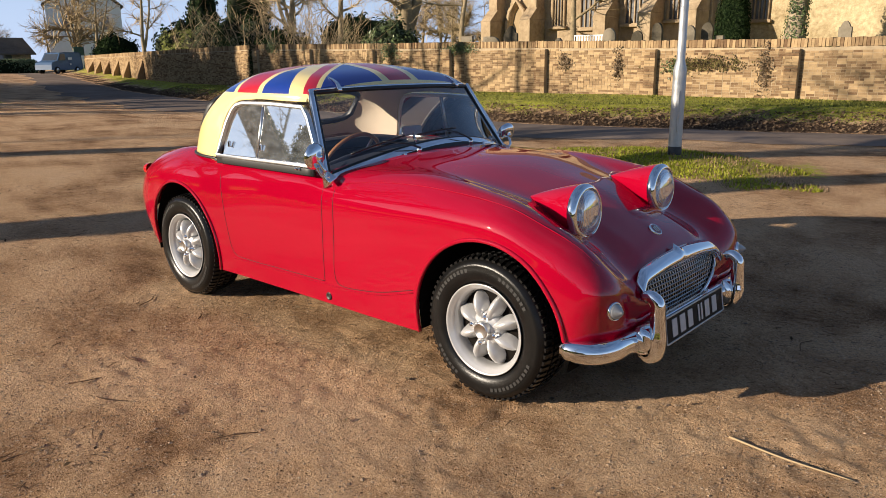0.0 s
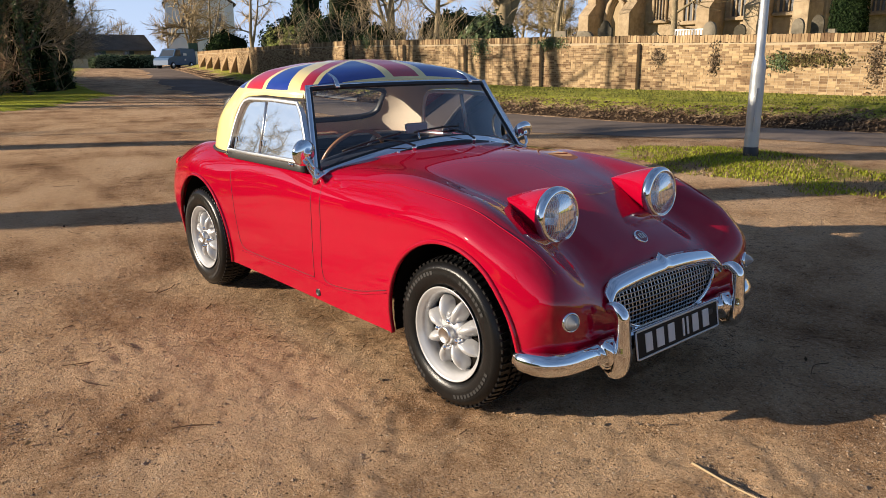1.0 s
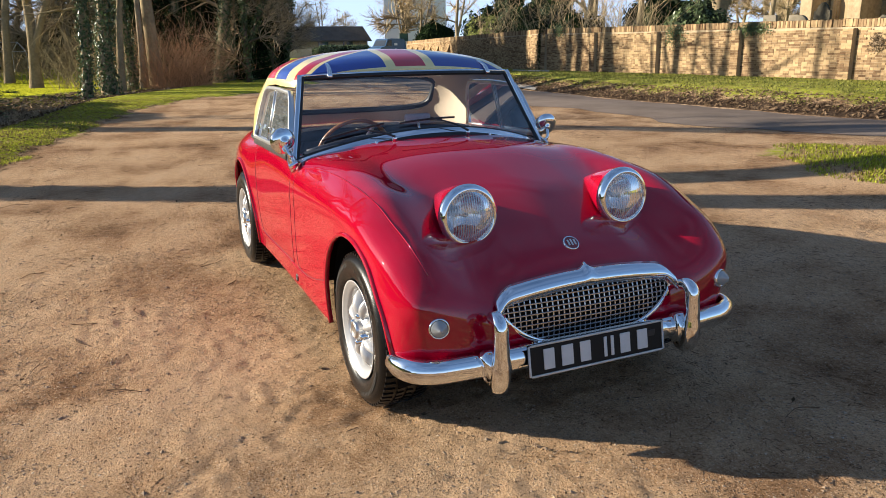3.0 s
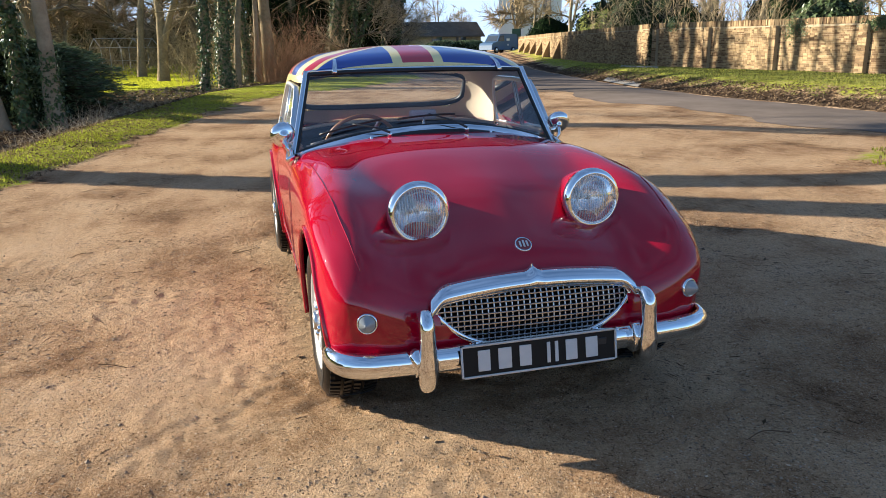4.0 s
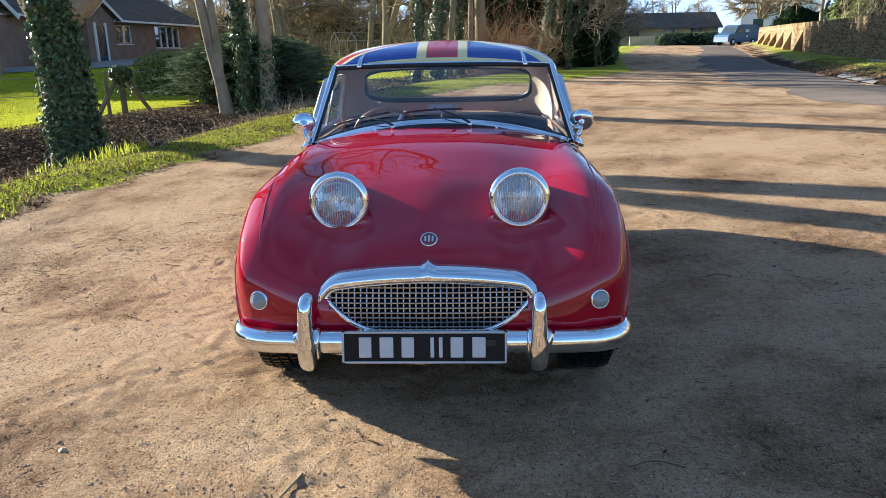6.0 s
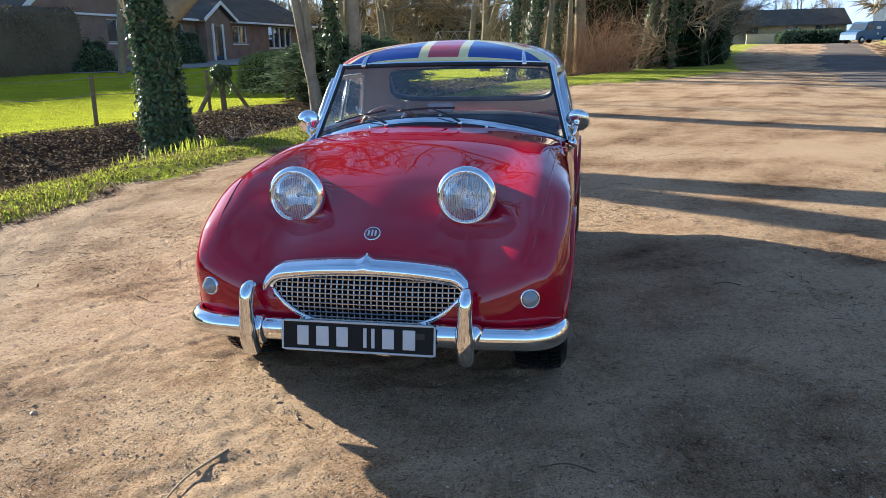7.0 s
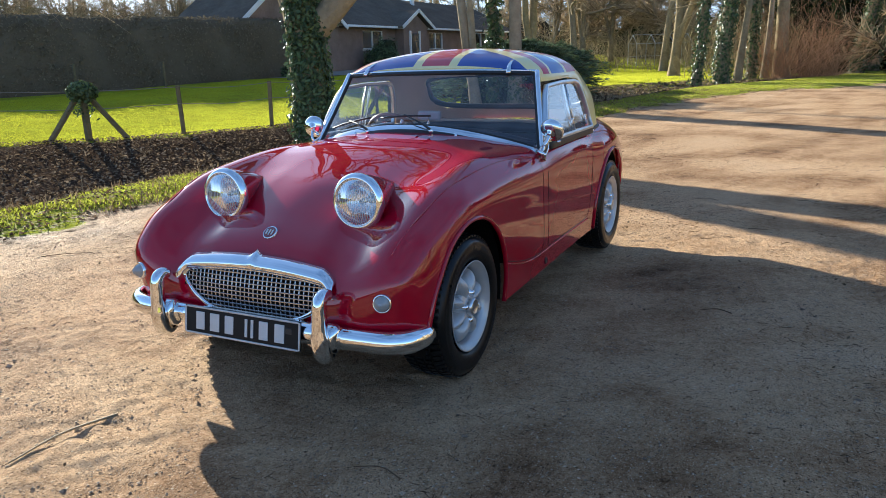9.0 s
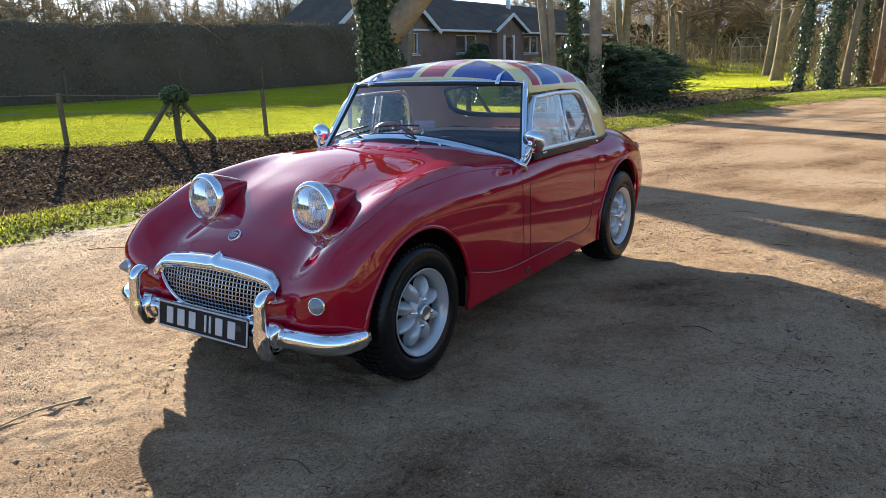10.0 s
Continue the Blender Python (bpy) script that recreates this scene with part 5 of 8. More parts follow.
# ---- cockpit ----
dash = hermite(np.array([(-.80, 0, .82), (-.90, 0, .83), (-1.0, 0, .80), (-1.03, 0, .74), (-1.02, 0, .55)])[:, None, :], 16)[:, 0]
v, f = [], []
for y in np.linspace(-.57, .57, 9):
    for p in dash:
        v.append((p[0], y, p[2] - .09 * (y / .57) ** 2 * (1 if p[0] > -.95 else .55)))
for i in range(8):
    for q in range(15):
        f.append((i * 16 + q, i * 16 + q + 1, (i + 1) * 16 + q + 1, (i + 1) * 16 + q))
mesh_from("dashboard", v, f, M["trim"], car, "dark padded dashboard", True)
pad = hermite(np.array([(-1.0, -.54, .755), (-1.005, -.3, .80), (-1.005, 0, .81), (-1.005, .3, .80), (-1.0, .54, .755)])[:, None, :], 30)[:, 0]
bar("dash_roll", pad, ring(.022, 10), M["trim"], car)
one_box("rear_bulkhead", (-1.95, 0, .50), (.03, 1.10, .5), M["trim"], car, .01)
M["carpet"] = material("grey_shelf_cover", (0.17, 0.15, 0.15), (0.24, 0.21, 0.2), scale=60, rough=0.95)
v, f = [], []
for i, x in enumerate(np.linspace(-1.62, -2.34, 10)):
    for y in np.linspace(-.56, .56, 9):
        v.append((x, y * (1 - .35 * max(0, (i - 5) / 4)), .735 + .015 * math.cos(y * 2)))
for i in range(9):
    for q in range(8):
        f.append((i * 9 + q, i * 9 + q + 1, (i + 1) * 9 + q + 1, (i + 1) * 9 + q))
mesh_from("rear_shelf", v, f, M["carpet"], car)
rail = hermite(np.array([(-1.58, -.58, .775), (-1.62, -.4, .80), (-1.63, 0, .81), (-1.62, .4, .80), (-1.58, .58, .775)])[:, None, :], 30)[:, 0]
M["piping"] = material("cream_piping", (0.6, 0.5, 0.42), (0.5, 0.42, 0.36), scale=40, rough=0.6)
bar("cockpit_piping", rail, ring(.010, 8), M["piping"], car, label="cream piping round the cockpit")
bar("cockpit_pad", rail - np.array((.0, 0, .035)), ring(.030, 8), M["trim"], car)
for sgn in (1, -1):
    seat = new("seat")
    seat.parent = car
    seat["label"] = "dark vinyl bucket seat"
    rows = []
    for w in np.linspace(0, 1, 10):
        z, x, hw = .38 + .36 * w, -1.42 - .14 * w, .19 * (1 - .25 * w**4)
        rows.append([(x + .035 * (abs(u) ** 3) - (.0 if s else .09), sgn * .28 + hw * u * 1.0, z) for s in (1, 0) for u in (np.linspace(-1, 1, 9) if s else np.linspace(1, -1, 9))])
    A = np.array(rows)
    f = [(i * 18 + q, i * 18 + (q + 1) % 18, (i + 1) * 18 + (q + 1) % 18, (i + 1) * 18 + q) for i in range(9) for q in range(18)] + [tuple(9 * 18 + q for q in range(18))]
    mesh_from("backrest", A.reshape(-1, 3), f, M["trim"], seat, "", True)
    one_box("cushion", (-1.24, sgn * .28, .33), (.42, .40, .12), M["trim"], seat, .04)
    one_box("door_card", (-1.28, sgn * .628, .50), (.75, .02, .44), M["trim"], car, .005)
sw = new("steering_wheel")
sw.parent = car
sw.matrix_local = pose(-1.11, -.285, .735, 0, -62, 0)
cyc = [(.178 * math.cos(a), .178 * math.sin(a), 0) for a in np.linspace(0, 2 * math.pi, 49)[:-1]]
bar("rim", cyc, ring(.0095, 10), M["wood_rim"], sw, closed=True, label="wooden steering wheel rim")
for a in (0, 120, 240):
    c, s = math.cos(radians(a + 30)), math.sin(radians(a + 30))
    bar("spoke", [(.02 * c, .02 * s, -.02), (.1 * c, .1 * s, -.015), (.174 * c, .174 * s, 0)], rounded(.022, .004, .001, 1), M["alu"], sw)
v, f = lathe([(-.05, .03), (-.01, .035), (.0, .025), (.004, .0005)], 24, "z")
mesh_from("boss", v, f, M["black"], sw, "", True)
M["pale_plastic"] = material("pale_grey_plastic", (.42, .44, .44), (.52, .54, .54), scale=30, rough=.4)
im = new("interior_mirror")
im.parent = car
im["label"] = "small rear-view mirror on the dashboard top"
one_box("mirror_body", (-.965, -.003, .893), (.018, .135, .048), M["pale_plastic"], im, .012)
one_box("mirror_face", (-.976, -.003, .893), (.004, .122, .038), M["reflector"], im, .001)
bar("stalk", [(-.93, -.003, .82), (-.945, -.003, .85), (-.958, -.003, .885)], ring(.007, 8), M["chrome"], im, up=(0, 1, 0))


# ---- plants: tools ----
def leaf_cloud(name, P, Nrm, size, mat, parent=None, seed=1, long=1.0, label=""):
    """Many small bent leaves, each two triangles, at the points P, facing roughly Nrm."""
    r = np.random.default_rng(seed)
    P = np.asarray(P, float)
    n = len(P)
    Nv = np.asarray(Nrm, float) + r.normal(0, .45, (n, 3))
    Nv /= np.linalg.norm(Nv, axis=1)[:, None] + 1e-9
    A = np.cross(Nv, r.normal(0, 1, (n, 3)))
    A /= np.linalg.norm(A, axis=1)[:, None] + 1e-9
    B = np.cross(Nv, A)
    s = (size * (.6 + .8 * r.random(n)))[:, None]
    V = np.stack([P - A * s * long, P + B * s * .55 + Nv * s * .15, P + A * s * long, P - B * s * .55 + Nv * s * .15], 1).reshape(-1, 3)
    F = np.arange(4 * n).reshape(n, 4)
    return fast_mesh(name, V, F, mat, parent, label)


def fast_mesh(name, V, F, mat, parent=None, label="", smooth=False):
    me = bpy.data.meshes.new(name)
    V, F = np.asarray(V, np.float32), np.asarray(F, np.int32)
    k = F.shape[1]
    me.vertices.add(len(V))
    me.vertices.foreach_set("co", V.ravel())
    me.loops.add(F.size)
    me.loops.foreach_set("vertex_index", F.ravel())
    me.polygons.add(len(F))
    me.polygons.foreach_set("loop_start", np.arange(0, F.size, k, dtype=np.int32))
    me.polygons.foreach_set("use_smooth", [bool(smooth)] * len(F))
    me.update(calc_edges=True)
    me.materials.append(mat)
    ob = new(name, me)
    if parent:
        ob.parent = parent
    if label:
        ob["label"] = label
    return ob


class Tubes:
    """Gathers tapered round limbs into one mesh."""

    def __init__(self):
        self.V, self.F, self.n = [], [], 0

    def add(self, pts, radii, k):
        P = np.asarray(pts, float)
        T = np.gradient(P, axis=0)
        T /= np.linalg.norm(T, axis=1)[:, None] + 1e-9
        up = np.array((.31, .17, .93)) if abs(T[0, 2]) < .9 else np.array((.93, .3, .1))
        A = np.cross(T, up)
        A /= np.linalg.norm(A, axis=1)[:, None] + 1e-9
        B = np.cross(T, A)
        an = np.arange(k) * 2 * math.pi / k
        R = np.asarray(radii, float)[:, None, None]
        V = P[:, None] + R * (A[:, None] * np.cos(an)[None, :, None] + B[:, None] * np.sin(an)[None, :, None])
        n = len(P)
        i = np.arange(n - 1)[:, None] * k
        a = np.arange(k)[None]
        b = (a + 1) % k
        self.F.append(np.stack([i + a, i + b, i + k + b, i + k + a], -1).reshape(-1, 4) + self.n)
        self.V.append(V.reshape(-1, 3))
        self.n += n * k

    def make(self, name, mat, parent=None, label="", smooth=True):
        if not self.V:
            return None
        return fast_mesh(name, np.concatenate(self.V), np.concatenate(self.F), mat, parent, label, smooth)


def wander(r, p, d, length, n, bend, lift=0.0):
    pts = [np.array(p, float)]
    d = np.array(d, float)
    for i in range(n):
        d = d + r.normal(0, bend, 3) + np.array((0, 0, lift))
        d /= np.linalg.norm(d)
        pts.append(pts[-1] + d * length / n)
    return np.array(pts), d


M["bark"] = material("grey_brown_bark", (0.135, 0.108, 0.066), (0.41, 0.325, 0.20), scale=9, rough=0.9, bump=0.02, bump_scale=14)
M["pale_bark"] = material("pale_smooth_bark", (0.13, 0.10, 0.068), (0.50, 0.41, 0.285), scale=5, rough=0.85, bump=0.010, bump_scale=12)
# darker version of the grey-brown bark
M["ivy_bark"] = material("deep_brown_bark", (0.06, 0.048, 0.034), (0.19, 0.15, 0.105), scale=9, rough=0.9, bump=0.02, bump_scale=14)
M["twig"] = material("brown_twigs", (0.23, 0.175, 0.10), (0.54, 0.42, 0.25), scale=2, rough=0.9, per="island")
M["scrub_stem"] = material("dull_brown_stems", (0.17, 0.135, 0.075), (0.42, 0.34, 0.19), scale=2, rough=0.9, per="island")
M["pale_stem"] = material("bleached_bramble_stems", (0.30, 0.235, 0.155), (0.66, 0.54, 0.38), scale=2, rough=0.9, per="island")
M["russet_twig"] = material("russet_twigs", (0.24, 0.125, 0.07), (0.46, 0.28, 0.16), scale=2, rough=0.9, per="island")
M["ivy"] = leafy("ivy_leaves", (0.035, 0.054, 0.022), (0.13, 0.17, 0.065), 0.34, .15)
M["ivy"].node_tree.nodes["Principled BSDF"].inputs["Specular IOR Level"].default_value = .22
M["dark_leaf"] = leafy("evergreen_leaves", (0.008, 0.016, 0.007), (0.032, 0.050, 0.018), 0.5, .12)
# hedge leaf colour lifted to hold the veiling haze towards the sun
M["hedge_leaf"] = leafy("hedge_leaves", (0.115, 0.095, 0.062), (0.21, 0.178, 0.12), 0.7, .15)
M["juniper"] = leafy("juniper_fronds", (0.045, 0.068, 0.034), (0.19, 0.235, 0.13), 0.7, .3)
# clipped bush colour lifted in place of the sunlight the bungalow blocks
M["box_leaf"] = leafy("clipped_bush_leaves", (0.13, 0.145, 0.04), (0.36, 0.38, 0.12), 0.6, .3)
M["russet_leaf"] = leafy("russet_foliage", (0.07, 0.035, 0.02), (0.20, 0.11, 0.06), 0.7, .2)
M["grass"] = leafy("grass_blades", (0.19, 0.20, 0.02), (0.48, 0.50, 0.06), 0.8, .5)
M["lawn"] = leafy("lawn_blades", (0.40, 0.405, 0.022), (0.50, 0.505, 0.036), 0.8, .55)
M["dry_grass"] = leafy("dry_grass_and_leaves", (0.13, 0.085, 0.045), (0.34, 0.25, 0.14), 0.7, .25)
M["dead_leaf"] = leafy("fallen_leaves", (0.06, 0.042, 0.026), (0.30, 0.225, 0.145), 0.8, .2)


def bare_tree(x, y, h, r0, label, seed, lean=(0, 0), ivy=0.0, fork=0, limbs=9, twigs=26, spread=.35, first=.35, bark="bark", ivy_n=0, sides=14, wide=0.0, name="tree", z=None, ivy_size=.05, twig_r=1.0, fork_ways=(), fork_at=3, fork_out=.55, ivy_way=None, limb_k=.55):
    """A leafless tree: trunk, limbs and twigs, with ivy up to a height where it has some."""
    r = np.random.default_rng(seed)
    z0 = (float(ground_z(x, y)) if z is None else z) - .06
    t = empty(name, Matrix.Translation((x, y, z0)), label, "tree")
    trunk, limb, twig = Tubes(), Tubes(), Tubes()
    pts, d = wander(r, (0, 0, 0), (lean[0], lean[1], 1), h, 16, .035, .02)
    rad = r0 * (1 - np.linspace(0, 1, 17) ** 1.1 * .88)
    rad[0] *= 1.35
    rad[1] *= 1.08
    trunk.add(pts, rad, sides)
    stems = [(pts, rad)]
    for i in range(fork):
        a = radians(fork_ways[i]) if fork_ways else r.random() * 6.28
        st = pts[fork_at if fork_ways else 2 + i]
        out = fork_out if fork_ways else .35
        p2, _ = wander(r, st, (math.cos(a) * out + lean[0], math.sin(a) * out + lean[1], 1), h * .85, 13, .05, .03)
        r2 = r0 * .72 * (1 - np.linspace(0, 1, 14) * .88)
        trunk.add(p2, r2, 12)
        stems.append((p2, r2))
    for sp, sr in stems:
        n = len(sp)
        for i in range(limbs):
            u = first + (1 - first) * (i + r.random()) / limbs
            k = min(n - 2, int(u * (n - 1)))
            a = r.random() * 6.28
            L = h * spread * (1.15 - u * .75) * (.7 + .6 * r.random())
            lp, ld = wander(r, sp[k], (math.cos(a), math.sin(a), .45 + wide * r.normal()), L, 8, .16, .05)
            lr = np.linspace(min(sr[k] * limb_k, .16), .008, 9)
            limb.add(lp, lr, 7)
            for j in range(twigs if sp[k][2] < 4.5 else max(5, int(twigs * .38))):
                q = 2 + int(r.random() * 6)
                dd = (lp[q] - lp[q - 1]) / (np.linalg.norm(lp[q] - lp[q - 1]) + 1e-9) + r.normal(0, .6, 3)
                tp, _ = wander(r, lp[q], dd, L * (.22 + .3 * r.random()), 5, .22, .02)
                tr = np.linspace(max(.006, lr[q] * .35), .0025, 6) * twig_r
                twig.add(tp, tr, 3)
                if j % 2 == 0:
                    for _ in range(2):
                        t2, _ = wander(r, tp[1 + int(r.random() * 4)], dd + r.normal(0, .7, 3), L * .16, 3, .25, 0)
                        twig.add(t2, np.linspace(.004, .002, 4) * twig_r, 3)
    trunk.make("trunk", M[bark], t)
    limb.make("branchwork", M[bark], t)["kind"] = "stuff"
    tw = twig.make("twig_crown", M["twig"], t)
    if tw:
        tw["kind"] = "stuff"
    if ivy_n:
        P, Nn = [], []
        for sp, sr in stems[:2]:
            seg = np.linalg.norm(np.diff(sp, axis=0), axis=1)
            cum = np.concatenate([[0], np.cumsum(seg)])
            for _ in range(ivy_n // min(2, len(stems))):
                s = ivy * r.random() ** .9
                c = np.array([np.interp(s, cum, sp[:, a]) for a in range(3)])
                rr = np.interp(s, cum, sr)
                a = r.random() * 6.28
                patchy = .5 + .5 * math.sin(a * 2 + s * 2.2) * math.sin(s * 3.1 + a)
                if r.random() > .45 + .6 * patchy:
                    continue
                if ivy_way is not None and math.cos(a - radians(ivy_way)) < -.42 + .2 * s + .4 * math.sin(s * 5) * patchy:
                    continue
                out = np.array((math.cos(a), math.sin(a), 0))
                P.append(c + out * (rr * 1.02 + r.random() ** 2 * (.03 + ivy_size * 2.2)))
                Nn.append(out + np.array((0, 0, .35)))
        leaf_cloud("ivy", P, Nn, ivy_size, M["ivy"], t, seed, 1.0, "dark glossy ivy")["kind"] = "stuff"
    return t


def scrub(name, x0, x1, y0, y1, n, h, label, seed, mat="twig", thick=.008, z=None, arch=.25, line=None, segs=6):
    """A thicket of bare stems."""
    r = np.random.default_rng(seed)
    tb = Tubes()
    for _ in range(n):
        x = x0 + (x1 - x0) * r.random()
        y = y0 + (y1 - y0) * r.random() + (float(at(line, x)) if line else 0)
        zz = (float(ground_z(x, y)) if z is None else z) - .05
        H = h * (.45 + .75 * r.random())
        p, _ = wander(r, (x, y, zz), (r.normal(0, arch), r.normal(0, arch), 1), H, segs, .13, -.01)
        w = thick * (.6 + .9 * r.random())
        tb.add(p, np.linspace(w, w * .3, segs + 1), 3)
        for _ in range(2):
            q = 2 + int(r.random() * (segs - 2))
            p2, _ = wander(r, p[q], (r.normal(0, .6), r.normal(0, .6), .6), H * .35, 4, .2, 0)
            tb.add(p2, np.linspace(w * .6, w * .2, 5), 3)
    return tagged(tb.make(name, M[mat], None), label, "bush", kind="stuff")


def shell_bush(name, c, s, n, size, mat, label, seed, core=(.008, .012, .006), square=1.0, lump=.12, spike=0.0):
    """A leafy shrub: an uneven heart, coloured dark for its inner shade, closely set with leaves."""
    r = np.random.default_rng(seed)
    b = empty(name, Matrix.Translation(c), label, "bush")
    U, W = 28, 16
    ph = r.random(6) * 6

    def surf(a, e):
        ca, sa, ce, se = np.cos(a), np.sin(a), np.cos(e), np.sin(e)
        f = lambda q: np.sign(q) * np.abs(q) ** square
        k = 1 + lump * (np.sin(a * 3 + ph[0]) * np.sin(e * 4 + ph[1]) + .6 * np.sin(a * 7 + ph[2] + e * 5) * np.cos(e * 6 + ph[3]))
        return np.stack([f(ca) * f(ce) * s[0] * k, f(sa) * f(ce) * s[1] * k, f(se) * s[2] * k], -1)
    aa, ee = np.meshgrid(np.linspace(0, 2 * math.pi, U, endpoint=False), np.linspace(-.25, math.pi / 2, W), indexing="ij")
    G = surf(aa, ee) * .93
    I = np.arange(U * W).reshape(U, W)
    F = np.stack([I, np.roll(I, -1, 0)], -1)
    Q = np.stack([I[:, :-1], np.roll(I, -1, 0)[:, :-1], np.roll(I, -1, 0)[:, 1:], I[:, 1:]], -1).reshape(-1, 4)
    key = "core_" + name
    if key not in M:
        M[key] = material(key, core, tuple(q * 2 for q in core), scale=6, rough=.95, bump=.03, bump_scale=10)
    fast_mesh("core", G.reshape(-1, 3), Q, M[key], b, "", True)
    a, e = r.random(n) * 6.283, np.arcsin(np.clip(r.random(n) * 1.05 - .05, -.2, 1))
    P = surf(a, e) * (.93 + .12 * r.random(n)[:, None])
    Nn = P / (np.array(s) ** 2)
    Nn /= np.linalg.norm(Nn, axis=1)[:, None]
    leaf_cloud("leaves", P, Nn, size, mat, b, seed + 1, 1.0 + spike)["kind"] = "stuff"
    return b


def spreading_conifer(name, c, s, boughs, label, seed):
    """A wide juniper: tiers of arching boughs, each a flat feathery spray of fine needles."""
    r = np.random.default_rng(seed)
    b = empty(name, Matrix.Translation(c), label, "bush")
    wood, P, D = Tubes(), [], []
    for i in range(boughs):
        a, tier = r.random() * 6.283, r.random() ** .8
        reach = (.55 + .5 * r.random()) * math.sqrt(max(.08, 1 - tier**2.2))
        d = np.array((math.cos(a) * s[0], math.sin(a) * s[1], 0)) * reach
        base = np.array((d[0] * .12, d[1] * .12, s[2] * tier * .72))
        w = np.linspace(0, 1, 9)[:, None]
        line = base + d * w + np.array((0, 0, 1)) * (s[2] * (.34 * w - .22 * w**2.4)) + r.normal(0, .03, (9, 3)) * w
        wood.add(line, np.linspace(.022, .004, 9), 4)
        side = np.array((-math.sin(a), math.cos(a), 0))
        out = d / (np.linalg.norm(d) + 1e-9)
        for k in range(95):
            u = .22 + .82 * r.random() ** .75
            p = np.array([np.interp(u, w[:, 0], line[:, q]) for q in range(3)]) + (out * max(0, u - 1) * .5 if u > 1 else 0)
            lat = r.normal() * .19 * (1.15 - u)
            P.append(p + side * lat + out * abs(lat) * .5 + np.array((0, 0, r.normal() * .025 - abs(lat) * .18)))
            D.append(out + side * math.copysign(.7, lat) * r.random() + np.array((0, 0, .28 * r.normal() + .05)))
    wood.make("branchwork", M["ivy_bark"], b)["kind"] = "stuff"
    P, D = np.array(P), np.array(D)
    D /= np.linalg.norm(D, axis=1)[:, None]
    n = len(P)
    L = (.07 + .08 * r.random(n))[:, None]
    S = np.cross(D, np.array((0, 0, 1.0)) + r.normal(0, .35, (n, 3)))
    S /= np.linalg.norm(S, axis=1)[:, None] + 1e-9
    S *= (.010 + .010 * r.random(n))[:, None]
    V = np.stack([P - D * L * .5, P + S, P + D * L, P - S], 1).reshape(-1, 3)
    fast_mesh("needles", V, np.arange(4 * n).reshape(n, 4), M["juniper"], b)["kind"] = "stuff"
    G = []
    for e in np.linspace(0, 1.45, 7):
        for a in np.linspace(0, 2 * math.pi, 20, endpoint=False):
            k = .58 + .05 * math.sin(a * 5 + e * 3)
            G.append((math.cos(a) * math.cos(e) * s[0] * k, math.sin(a) * math.cos(e) * s[1] * k, math.sin(e) * s[2] * .74))
    F = [(q * 20 + i, q * 20 + (i + 1) % 20, (q + 1) * 20 + (i + 1) % 20, (q + 1) * 20 + i) for q in range(6) for i in range(20)]
    # near-black heart: the shade between the boughs put into its colour
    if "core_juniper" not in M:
        M["core_juniper"] = material("juniper_shade_heart", (.012, .016, .009), (.03, .035, .02), scale=6, rough=.95, bump=.03, bump_scale=10)
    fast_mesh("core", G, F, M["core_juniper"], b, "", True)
    return b


# ---- trees along the verge ----
bare_tree(-9.0, -2.95, 11.5, .315, "thick old tree trunk wrapped in dark ivy beside the ditch", 3, (-.02, .04), 3.3, 3, 8, 34, .42, .34, "bark", 26000, 18, ivy_size=.040, twig_r=1.5, fork_ways=(150, 118, 240), fork_out=.8, ivy_way=68, limb_k=.7)
bare_tree(-15.35, -3.0, 12, .13, "slender pale tree leaning over the ditch", 8, (-.05, -.115), 1.0, 1, 9, 50, .46, .36, "pale_bark", 0, 12, twig_r=2.2, fork_ways=(90,), fork_at=1, fork_out=.085)
bare_tree(-15.5, -2.6, 12, .105, "slender tree clad in ivy at the verge", 9, (.02, -.04), 7.0, 0, 9, 50, .46, .36, "bark", 4200, 12, ivy_size=.06, twig_r=2.2)
bare_tree(-15.3, -2.0, 12.5, .155, "pale grey-barked tree with ivy at its foot", 12, (-.03, -.07), 1.6, 0, 8, 50, .42, .42, "pale_bark", 900, 12, ivy_size=.04, twig_r=2.2)
